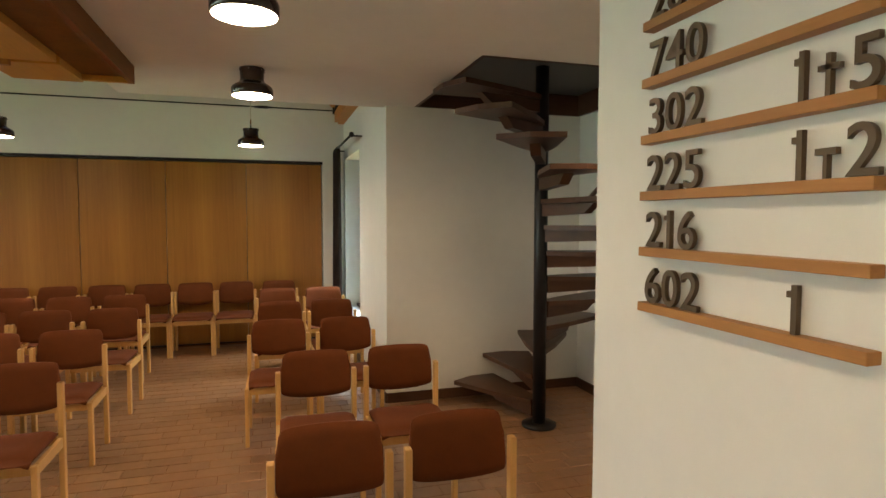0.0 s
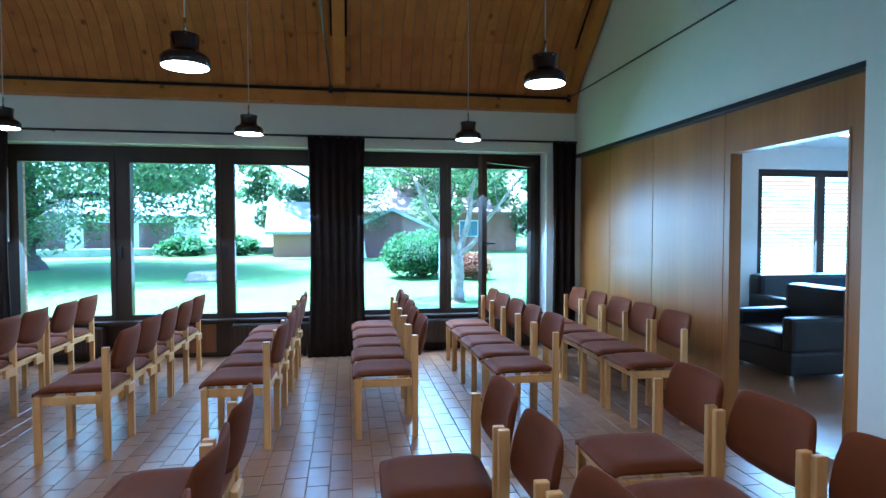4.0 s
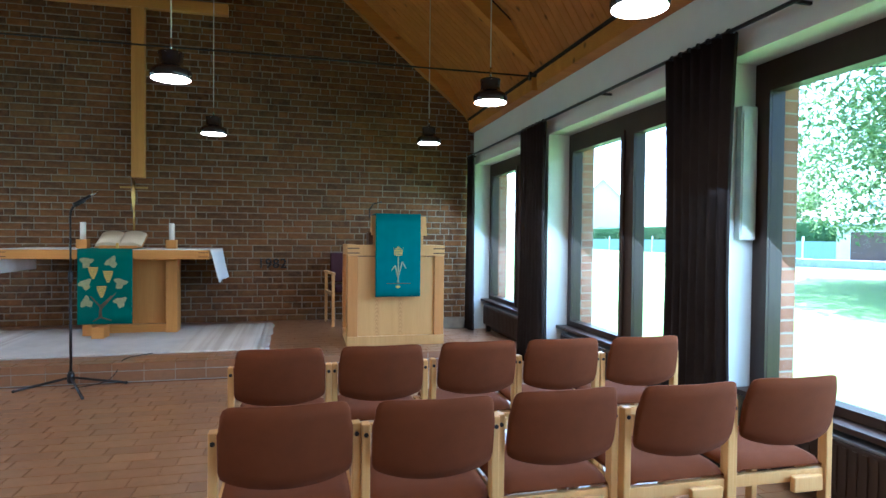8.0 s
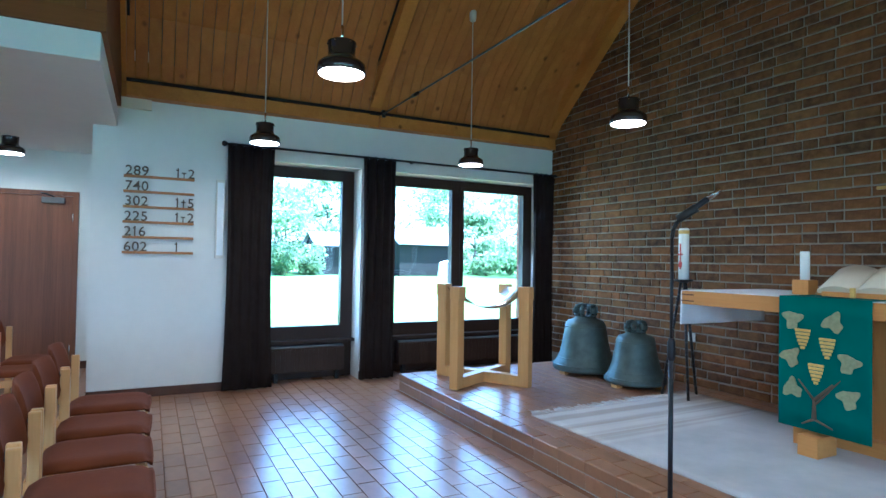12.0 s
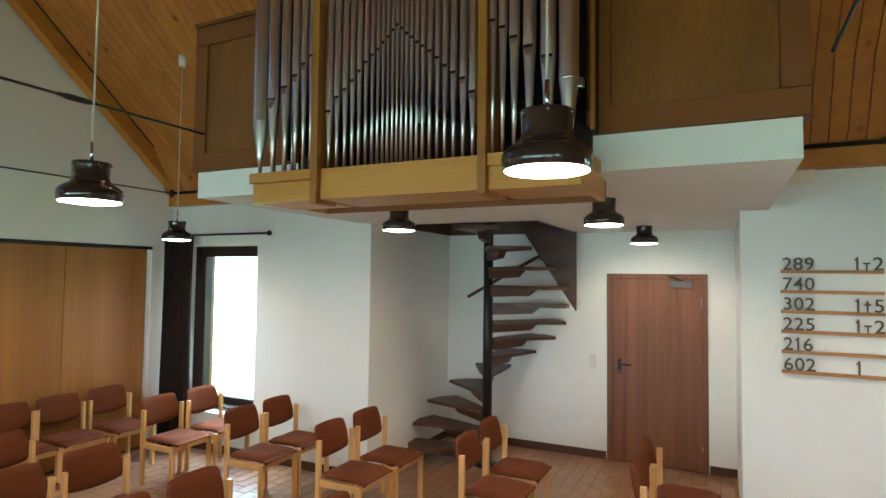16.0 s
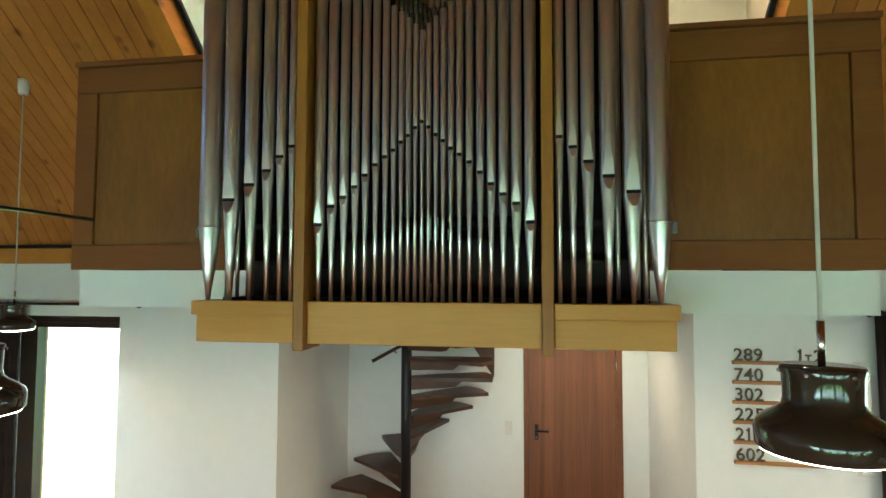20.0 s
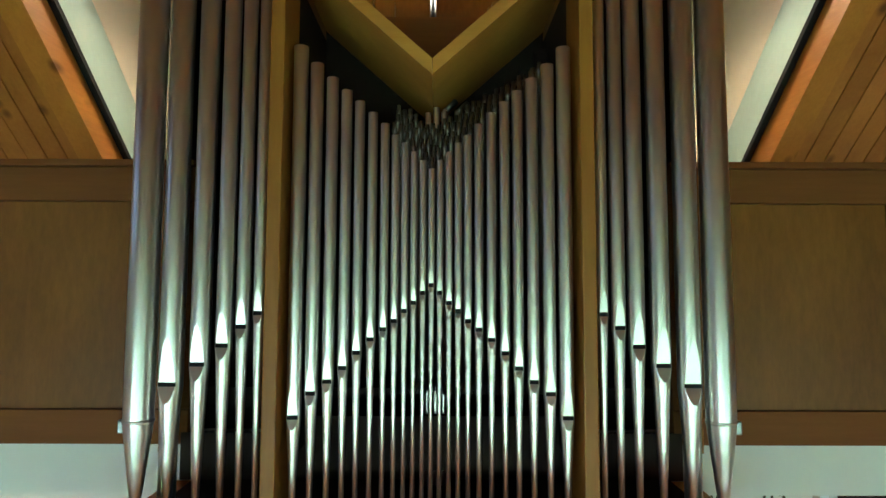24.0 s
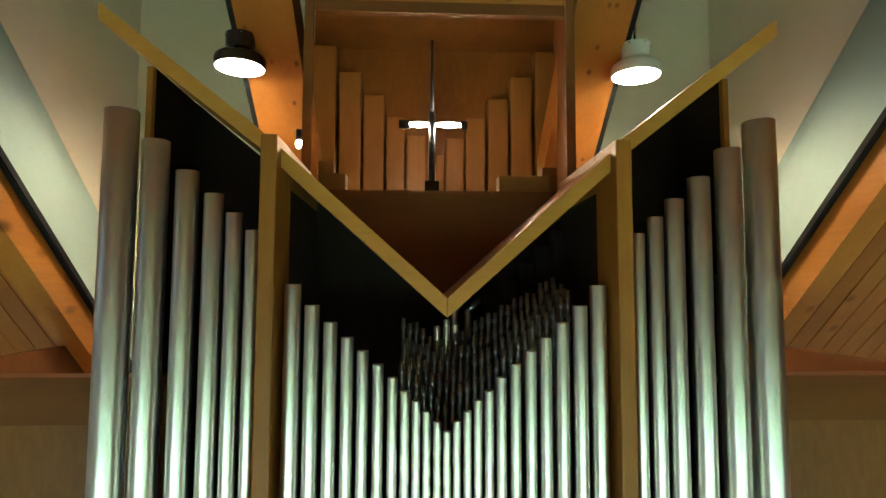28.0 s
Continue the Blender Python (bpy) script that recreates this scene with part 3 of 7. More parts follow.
def rafter(y, east, w=0.12, d=0.2, x0=0.0, up=-0.002, mat=None):
    pts = [(x0, C + S * x0 - d), (RIDGE, C + S * RIDGE - d), (RIDGE, C + S * RIDGE + up), (x0, C + S * x0 + up)]
    if up > 0:
        pts[1], pts[2] = (2.55, C + S * 2.55 - d), (2.55, C + S * 2.55 + up)
    if east:
        pts = [(XE - x, z) for x, z in pts]
    solid("roof_beam", prism(pts, y - w / 2, y + w / 2), mat or PINEBEAM, "brown pine roof beam along the slope", "beam", "roof beams", "structure")


for y in RAFTERS:
    rafter(y, True)
    rafter(y, False)
for y in (3.632, 5.305):
    rafter(y, False, 0.29, -1.30, 0.06, 1.56, PINEKNOT)
    s = 1 if y > ORG else -1
    a, b = sorted((y + s * 0.146, y + s * 0.172))
    # solid black strip, paints the shade of the joint beside the beam
    solid("shadow_gap", prism([(0.06, C + S * 0.06 + 1.296), (2.55, C + S * 2.55 + 1.296), (2.55, C + S * 2.55 + 1.40), (0.06, C + S * 0.06 + 1.40)], a, b), BLACKGAP, "black strip for the shaded joint beside the loft's pine beam", "trim")
for x0, x1 in ((0.002, 0.13), (XE - 0.13, XE - 0.002)):
    for y0, y1 in ([(0.15, 2.66), (6.29, 8.62), (8.74, YN - 0.15)] if x0 < 1 else [(0.15, 2.66), (2.78, 6.17), (6.29, 8.62), (8.74, YN - 0.15)]):
        solid("wall_plate", boxes(((x0, y0, EAVE), (x1, y1, EAVE + 0.13)), bevel=0.006), PINEBEAM, "brown pine beam on top of the wall", "beam", "wall plates", "structure")
# flat black strips stand in for the shadow in the gaps
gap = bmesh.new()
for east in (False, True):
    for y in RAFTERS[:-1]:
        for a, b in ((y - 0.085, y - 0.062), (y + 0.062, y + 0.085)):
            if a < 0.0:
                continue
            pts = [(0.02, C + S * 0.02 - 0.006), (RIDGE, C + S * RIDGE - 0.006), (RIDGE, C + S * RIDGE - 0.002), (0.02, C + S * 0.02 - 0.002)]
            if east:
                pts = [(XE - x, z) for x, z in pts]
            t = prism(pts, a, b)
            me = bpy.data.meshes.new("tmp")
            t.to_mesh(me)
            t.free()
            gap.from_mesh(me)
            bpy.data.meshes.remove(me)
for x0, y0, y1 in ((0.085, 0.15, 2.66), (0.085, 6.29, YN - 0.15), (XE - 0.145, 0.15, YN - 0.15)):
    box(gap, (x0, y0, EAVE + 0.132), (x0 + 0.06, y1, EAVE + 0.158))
solid("shadow_gap", gap, BLACKGAP, "black strip for the shadow gap beside the roof beams", "trim")

# tie rods with turnbuckles
for y in (0.13, 2.72, 6.23, 8.68):
    zz = 2.915
    for x0, x1 in (((0.15, XE - 0.15),) if y in (0.13, 8.68) else ((2.06, XE - 0.15),)):
        t = thing("tie_rod", "thin black steel tie rod across the room", "tie rod", (x0, y + (0.0 if y == 0.13 else 0.09), zz), group="tie rods")
        bm = bmesh.new()
        rod(bm, (0, 0, 0), (x1 - x0, 0, 0), 0.008)
        part("bar", bm, BLACK, t)
        bm = bmesh.new()
        rod(bm, (0.78, 0, 0), (0.9, 0, 0), 0.017)
        rod(bm, (0.74, 0, 0), (0.94, 0, 0), 0.012)
        part("turnbuckle", bm, BLACK, t)
        for a in ((-0.04, x1 - x0) if x0 < 1 else (x1 - x0,)):
            part("end_plate", boxes(((a, -0.02, -0.04), (a + 0.04, 0.02, 0.04))), BLACK, t)

# ---------------- gallery ----------------
GX, GY0, GY1 = 2.0, 2.70, 6.22
bm = bmesh.new()
for lo, hi in (((-0.24, GY0, 2.50), (GX, GY1, 2.675)), ((-2.1, 4.42, 2.50), (-0.24, 6.34, 2.675)), ((-2.1, 2.52, 2.50), (-0.24, 2.82, 2.675)), ((-2.1, 2.82, 2.50), (-1.78, 4.42, 2.675))):
    box(bm, lo, hi)
solid("gallery_floor", bm, CEIL, "white plastered gallery slab and ceiling below it", "gallery")
solid("stair_well_lining", boxes(((-1.782, 2.822, 2.497), (-1.76, 4.418, 2.72)), ((-0.262, 2.822, 2.497), (-0.238, 4.418, 2.72)), ((-1.76, 4.396, 2.497), (-0.262, 4.422, 2.72)), ((-1.76, 2.818, 2.497), (-0.262, 2.844, 2.72))), STAIRWOOD, "dark wood lining of the stair opening", "trim")
# loft behind the organ
solid("wall_loft_back", wall_grid(2.4, 6.5, 2.675, 6.9, -0.05, 0.05, "x", []), LOFT, "cream plastered back wall of the organ loft", "wall")
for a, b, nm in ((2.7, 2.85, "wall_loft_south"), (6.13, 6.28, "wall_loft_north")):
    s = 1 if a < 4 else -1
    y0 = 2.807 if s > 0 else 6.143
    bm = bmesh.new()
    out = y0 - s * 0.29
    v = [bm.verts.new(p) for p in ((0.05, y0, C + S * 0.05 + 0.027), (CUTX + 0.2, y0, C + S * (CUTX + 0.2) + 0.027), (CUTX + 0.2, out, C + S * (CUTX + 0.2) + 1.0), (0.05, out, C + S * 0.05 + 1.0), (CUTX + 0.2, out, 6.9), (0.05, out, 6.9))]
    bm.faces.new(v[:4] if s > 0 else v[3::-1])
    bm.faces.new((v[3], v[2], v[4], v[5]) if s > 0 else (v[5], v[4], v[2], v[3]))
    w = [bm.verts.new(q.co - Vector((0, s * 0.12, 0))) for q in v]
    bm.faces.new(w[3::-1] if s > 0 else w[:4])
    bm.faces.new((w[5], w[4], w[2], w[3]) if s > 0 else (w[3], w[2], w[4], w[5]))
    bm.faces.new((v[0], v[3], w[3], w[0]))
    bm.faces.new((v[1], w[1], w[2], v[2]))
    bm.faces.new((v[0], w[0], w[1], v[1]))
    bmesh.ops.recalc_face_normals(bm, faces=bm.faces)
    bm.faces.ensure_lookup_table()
    # the lower band takes the plaster with the daylight tint in its colour
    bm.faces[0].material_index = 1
    solid(nm, bm, LOFT, "cream plastered cheek wall of the organ loft", "wall").data.materials.append(LOFTDAY)
# black strips over the cut board edges, where the gap lies in shadow
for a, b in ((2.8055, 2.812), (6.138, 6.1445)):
    solid("shadow_gap", prism([(0.06, C + S * 0.06 - 0.004), (CUTX, C + S * CUTX - 0.004), (CUTX, C + S * CUTX + 0.032), (0.06, C + S * 0.06 + 0.032)], a, b), BLACKGAP, "black strip for the shadow along the cut roof boards", "trim")
# ceiling and front wall are out of view, added to seal the loft from daylight
solid("loft_ceiling", boxes(((-0.1, 2.4, 6.9), (3.6, 6.5, 7.0))), LOFT, "unseen cream ceiling added to close the organ loft to daylight", "ceiling")
solid("wall_loft_front", boxes(((3.45, 2.4, 5.9), (3.55, 6.5, 6.9))), LOFT, "unseen closing wall added above the roof cut against daylight", "wall")


def parapet(y0, y1, name_label):
    t = thing("gallery_parapet", name_label, "parapet", (GX, y0, 2.678), group="gallery parapets")
    w = y1 - y0
    part("lower_rail", boxes(((-0.03, 0, 0), (0.018, w, 0.12)), bevel=0.004), BROWNFRAME, t)
    part("upper_rail", boxes(((-0.03, 0, 0.87), (0.018, w, 0.995)), bevel=0.004), BROWNFRAME, t)
    for a in (0.0, w - 0.11):
        part("stile", boxes(((-0.03, a, 0.122), (0.016, a + 0.11, 0.868)), bevel=0.004), BROWNFRAME, t)
    part("panel", boxes(((-0.03, 0.112, 0.122), (0.002, w - 0.112, 0.868))), PANELWOOD, t)
    part("cap", boxes(((-0.06, 0, 0.996), (0.04, w, 1.02)), bevel=0.005), BROWNFRAME, t)


parapet(2.66, 3.60, "brown wood panelled gallery parapet beside the organ")
parapet(5.33, 6.25, "brown wood panelled gallery parapet beside the organ")
for y in (2.66, 6.22):
    pts = [(0.05, 2.68), (GX - 0.032, 2.68), (GX - 0.032, 3.70), (0.75, 3.70), (0.05, 3.08)]
    solid("gallery_side_panel", prism(pts, y, y + 0.03), BROWNFRAME, "dark brown wood side panel of the gallery", "panel", "gallery side panels")


# ---------------- windows ----------------
GX_E, GX_W = XE + 0.26, -0.30
GZ0, GZ1 = 0.48, 2.135


def window(name, label, x, y0, y1, panes, z0=GZ0, z1=GZ1, zt=LINTEL, low=0.40, panel=True):
    """A dark wooden window in the plane x: a frame with a hole for each pane, sill and the wooden panel under it."""
    w = tagged(new(name), label, "window", "", "structure")
    holes = [(a, b, z0, z1) for a, b in panes]
    part("window_frame", wall_grid(y0 + 0.002, y1 - 0.002, low, zt - 0.002, x - 0.04, x + 0.045, "x", holes), DARKWOOD, w)
    inn = 1 if x < 1 else -1
    for a, b in panes:
        bead = wall_grid(a - 0.045, b + 0.045, z0 - 0.045, z1 + 0.045, x + inn * 0.046, x + inn * 0.062, "x", [(a + 0.004, b - 0.004, z0 + 0.004, z1 - 0.004)])
        part("sash", bead, DARKWOOD, w)
        part("pane", boxes(((x - 0.004, a, z0), (x + 0.004, b, z1))), GLASS, w).visible_shadow = False
    d0, d1 = (x + 0.047, x + 0.16) if inn > 0 else (x - 0.16, x - 0.047)
    part("window_sill", boxes(((d0, y0 + 0.002, low), (d1, y1 - 0.002, low + 0.03)), bevel=0.004), DARKWOOD, w)
    if panel:
        part("lower_panel", boxes(((x - 0.03, y0 + 0.002, 0.0), (x + 0.03, y1 - 0.002, low - 0.004))), DARKWOOD, w)
    return w


window("window_1", "dark brown wooden window beside the altar wall", GX_E, *E_OPEN[0], [(10.04, 10.95), (9.06, 9.84)])
window("window_2", "dark brown wooden two-pane garden window", GX_E, *E_OPEN[1], [(7.60, 8.48), (6.51, 7.41)])
w3 = window("window_3", "dark brown wooden three-pane garden window and door", GX_E, *E_OPEN[2], [(5.15, 6.04), (4.07, 4.95), (3.0, 3.88)])
window("window_4", "dark brown wooden window with an open casement", GX_E, *E_OPEN[3], [(1.57, 2.46), (0.47, 1.44)])
window("window_5", "dark brown wooden window behind the curtains", GX_W, *W_OPEN[0], [(7.65, 8.44)], 0.57, 2.19)
window("window_6", "dark brown wooden two-pane window beside the font", GX_W, *W_OPEN[1], [(9.08, 9.84), (10.0, 10.90)], 0.57, 2.19)
window("window_7", "dark brown wooden single window beside the partition", GX_W, *SW_OPEN, [(0.30, 1.19)], 0.55, 2.19, LINTEL, 0.44, False)
# door wood panel and handles of the big window
part("door_panel", boxes(((GX_E - 0.052, 4.09, 0.05), (GX_E - 0.04, 4.95, 0.36))), DOORWOOD, w3)
for y in (5.05, 3.975):
    part("handle", boxes(((GX_E - 0.075, y - 0.015, 1.10), (GX_E - 0.047, y + 0.015, 1.23)), bevel=0.004), BLACK, w3)
# the open casement, hinged at its south side
cs = thing("open_casement", "dark wooden casement standing open into the room", "window sash", (GX_E - 0.07, 0.47, 0.44), 34)
part("sash_frame", wall_grid(0.0, 0.92, 0.0, 1.78, -0.06, 0.0, "x", [(0.075, 0.845, 0.075, 1.705)]), DARKWOOD, cs)
part("pane", boxes(((-0.034, 0.075, 0.075), (-0.026, 0.845, 1.705))), GLASS, cs).visible_shadow = False
part("handle", boxes(((-0.09, 0.87, 0.80), (-0.06, 0.90, 0.84)), ((-0.105, 0.76, 0.81), (-0.088, 0.90, 0.83))), BLACK, cs)

# outer brick leaf seen in the window reveals
def brick_texture():
    m, nt, b = base("outer_brick", 0.9, 0, 0.2)
    v = coords(nt)
    sep = nt.nodes.new("ShaderNodeSeparateXYZ")
    nt.links.new(v, sep.inputs[0])
    add = nt.nodes.new("ShaderNodeMath")
    nt.links.new(sep.outputs[0], add.inputs[0])
    nt.links.new(sep.outputs[1], add.inputs[1])
    com = nt.nodes.new("ShaderNodeCombineXYZ")
    nt.links.new(add.outputs[0], com.inputs[0])
    nt.links.new(sep.outputs[2], com.inputs[1])
    t = nt.nodes.new("ShaderNodeTexBrick")
    t.inputs["Scale"].default_value = 1.0
    t.inputs["Brick Width"].default_value, t.inputs["Row Height"].default_value = 0.22, 0.075
    t.inputs["Mortar Size"].default_value = 0.006
    t.inputs["Color1"].default_value, t.inputs["Color2"].default_value = (0.24, 0.10, 0.06, 1), (0.32, 0.15, 0.09, 1)
    t.inputs["Mortar"].default_value = (0.30, 0.25, 0.21, 1)
    nt.links.new(com.outputs[0], t.inputs[0])
    nt.links.new(t.outputs[0], b.inputs["Base Color"])
    bump(nt, b, t.outputs[1], -0.5, 0.006)
    return m


OUTBRICK = brick_texture()
solid("outer_wall_east", wall_grid(-0.5, YN + 0.5, -0.3, 2.6, XE + 0.325, XE + 0.45, "x", [(a + 0.06, b - 0.08, -1, LINTEL) for a, b in E_OPEN]), OUTBRICK, "red brick outer leaf of the wall", "wall")
solid("outer_wall_west", wall_grid(6.34, YN + 0.5, -0.3, 2.6, -0.50, -0.355, "x", [(a + 0.06, b - 0.06, -1, LINTEL) for a, b in W_OPEN]), OUTBRICK, "red brick outer leaf of the wall", "wall")
solid("outer_wall_southwest", wall_grid(-0.5, 2.52, -0.3, 2.6, -0.50, -0.355, "x", [(SW_OPEN[0] + 0.06, SW_OPEN[1] - 0.06, 0.4, LINTEL)]), OUTBRICK, "red brick outer leaf of the wall", "wall")
# unseen slab, added to shut sunlight out of the recess and loft
solid("loft_roof", boxes(((-2.3, 2.4, 2.68), (-0.05, 6.5, 2.8))), STEEL, "unseen slab added over the stair recess to keep the sun out", "roof")

# radiators along the window walls
def radiator(x, y0, y1):
    t = thing("radiator", "dark brown convector radiator under the window", "radiator", (x, y0, 0.10), group="radiators")
    n = int((y1 - y0) / 0.05)
    part("body", boxes(((-0.05, 0, 0.0), (0.05, y1 - y0, 0.26)), bevel=0.008), DARKWOOD, t)
    bm = bmesh.new()
    for i in range(n):
        box(bm, (-0.056, 0.01 + i * 0.05, 0.02), (0.056, 0.035 + i * 0.05, 0.24))
    tagged(part("fin_block", bm, DARKWOOD, t), kind="stuff")
    part("grille", boxes(((-0.045, 0.01, 0.262), (0.045, y1 - y0 - 0.01, 0.275)), bevel=0.003), STEEL, t)
    for y in (0.05, y1 - y0 - 0.09):
        part("bracket", boxes(((-0.03, y, -0.10), (0.03, y + 0.04, -0.001))), BLACK, t)


radiator(XE + 0.13, 9.15, 10.9)
radiator(XE + 0.13, 6.6, 8.45)
radiator(XE + 0.13, 3.05, 3.90)
radiator(XE + 0.13, 0.55, 2.45)
radiator(XE + 0.13, 5.2, 6.05)
radiator(-0.15, 7.65, 8.45)
radiator(-0.15, 9.1, 10.9)

# ---------------- curtains ----------------
def curtain(x, y0, y1, seed, label="dark brown velvet curtain drawn aside to the floor"):
    rnd = random.Random(seed)
    t = thing("curtain", label, "curtain", (x, (y0 + y1) / 2, 0.02), group="curtains")
    bm = bmesh.new()
    n, w = max(24, int((y1 - y0) * 110)), y1 - y0
    folds = max(3, round(w / 0.085))
    ph = [rnd.uniform(-0.4, 0.4) for _ in range(folds + 1)]
    rows = [0.0, 0.25, 0.6, 1.0, 1.4, 1.8, 2.15, 2.33, 2.39]
    sheets = []
    for side in (-0.008, 0.008):
        grid = []
        for z in rows:
            k = 1 - 0.10 * math.sin(math.pi * min(1, z / 2.39)) + 0.05 * (1 - z / 2.39)
            line = []
            for i in range(n + 1):
                u = i / n
                a = 0.030 * (0.75 + 0.25 * math.cos(z * 1.3 + seed))
                wave = a * math.sin(2 * math.pi * folds * u + ph[int(u * folds)] + 0.25 * math.sin(z * 2 + seed + u * 5))
                line.append(bm.verts.new((wave + side, (u - 0.5) * w * k, z)))
            grid.append(line)
        sheets.append(grid)
    for grid in sheets:
        for a, b in zip(grid, grid[1:]):
            for i in range(n):
                bm.faces.new((a[i], a[i + 1], b[i + 1], b[i])).smooth = True
    for k in (0, -1):
        for i in range(n):
            bm.faces.new((sheets[0][k][i], sheets[0][k][i + 1], sheets[1][k][i + 1], sheets[1][k][i]))
    for i in (0, -1):
        for j in range(len(rows) - 1):
            bm.faces.new((sheets[0][j][i], sheets[0][j + 1][i], sheets[1][j + 1][i], sheets[1][j][i]))
    bmesh.ops.recalc_face_normals(bm, faces=bm.faces)
    part("fabric", bm, CURTAIN, t)
    for i in range(folds):
        bm = bmesh.new()
        bmesh.ops.create_circle(bm, segments=10, radius=0.018, matrix=pose(0, ((i + 0.5) / folds - 0.5) * w, 2.395, 90, 0, 0))
        ring = turned([(0.016, -0.002), (0.02, -0.002), (0.02, 0.002), (0.016, 0.002)], 12)
        bmesh.ops.transform(ring, matrix=pose(0, ((i + 0.5) / folds - 0.5) * w, 2.40, 90, 0, 0), verts=ring.verts)
        bm.free()
        part("ring", ring, BLACK, t)


CX_E, CX_W = XE - 0.10, 0.12
for i, (a, b) in enumerate(((10.86, 11.10), (8.46, 9.07), (5.97, 6.55), (2.45, 3.06), (0.02, 0.30))):
    curtain(CX_E, a, b, i)
for i, (a, b) in enumerate(((7.17, 7.62), (8.56, 8.93), (10.80, 11.11), (0.02, 0.48))):
    curtain(CX_W, a, b, i + 9)


def curtain_rod(x, y0, y1, wall_x, ends):
    t = thing("curtain_rod", "black iron curtain rod on wall brackets", "curtain rod", (x, 0, 2.42), group="curtain rods")
    bm = bmesh.new()
    rod(bm, (0, y0, 0), (0, y1, 0), 0.012)
    part("bar", bm, BLACK, t)
    for y in ends:
        part("finial", turned([(0.0, -0.03), (0.022, -0.02), (0.028, 0.0), (0.022, 0.02), (0.0, 0.03)], 14, (0, y, 0)), BLACK, t)
    n = max(2, int((y1 - y0) / 1.6) + 1)
    for i in range(n):
        y = y0 + 0.08 + (y1 - y0 - 0.16) * i / (n - 1)
        part("bracket", boxes(((min(0, wall_x - x), y - 0.008, -0.008), (max(0, wall_x - x), y + 0.008, 0.008))), BLACK, t)


curtain_rod(CX_E, 0.01, YN - 0.01, XE, ())
curtain_rod(CX_W, 7.16, YN - 0.01, 0.0, (7.14,))
curtain_rod(CX_W, 0.01, 1.60, 0.0, (1.61,))

# ---------------- lamps ----------------
SHADE = [(0.0, 0.0), (0.121, 0.0), (0.1265, 0.006), (0.1275, 0.040), (0.122, 0.053), (0.107, 0.066), (0.086, 0.078), (0.075, 0.089), (0.0715, 0.104), (0.0735, 0.150), (0.077, 0.164), (0.075, 0.169), (0.0, 0.169)]
shade_mesh = mesh_of(turned(SHADE, 36), "shade", LAMPBROWN)
white_mesh = mesh_of(turned(SHADE, 36), "shade", LAMPWHITE)
lens_mesh = mesh_of(turned([(0.0, -0.012), (0.06, -0.010), (0.119, -0.002), (0.119, 0.004), (0.0, 0.004)], 32), "diffuser", DIFFUSE)
bolt_mesh = mesh_of(turned([(0.004, -0.004), (0.004, 0.004)], 8), "bolt", CHROME)


def lamp_light(x, y, z, power):
    lt = bpy.data.lights.new("lamp_light", "SPOT")
    lt.energy, lt.color, lt.shadow_soft_size = power, (1.0, 0.70, 0.40), 0.09
    lt.spot_size, lt.spot_blend = radians(165), 0.5
    ob = new("lamp_light", lt)
    ob.location = (x, y, z)
    return ob


def pendant(x, y, z, top, mesh=None, power=1.1, label="brown enamel pendant lamp, switched on, hanging from the roof"):
    t = thing("pendant_lamp", label, "lamp", (x, y, z), group="pendant lamps")
    part("shade", mesh or shade_mesh, None, t)
    part("diffuser", lens_mesh, None, t, "glowing white lens")
    for k in range(6):
        b = part("bolt", bolt_mesh, None, t)
        a = k * math.pi / 3 + 0.3
        b.matrix_basis = Matrix.Translation((0.0765 * math.cos(a), 0.0765 * math.sin(a), 0.156)) @ Vector((math.cos(a), math.sin(a), 0)).to_track_quat("Z", "Y").to_matrix().to_4x4()
    if top:
        bm = bmesh.new()
        rod(bm, (0, 0, 0.168), (0, 0, 0.26), 0.0075)
        part("stem", bm, CHROME, t)
        bm = bmesh.new()
        rod(bm, (0, 0, 0.26), (0, 0, top - z), 0.0045)
        part("cord", bm, CORD, t)
        part("canopy", turned([(0.03, -0.08), (0.036, -0.03), (0.036, 0.02)], 16, (0, 0, top - z)), LAMPWHITE, t)
    lamp_light(x, y, z - 0.02, power)


LZ = 2.292
for x, y in ((1.10, 1.41), (3.24, 1.46), (5.30, 1.46), (7.50, 1.47), (3.23, 3.47), (5.26, 3.50), (7.49, 3.53), (3.21, 5.47), (5.24, 5.50), (7.49, 5.56), (1.00, 7.37), (3.12, 7.40), (5.24, 7.36), (7.42, 7.41), (0.95, 9.42), (3.07, 9.48), (5.20, 9.46), (7.38, 9.38)):
    pendant(x, y, LZ, roof_z(x))
for x, y in ((1.03, 3.72), (1.02, 5.23), (-1.10, 5.23)):
    pendant(x, y, 2.33, None, power=1.3, label="brown enamel ceiling lamp under the gallery, switched on")

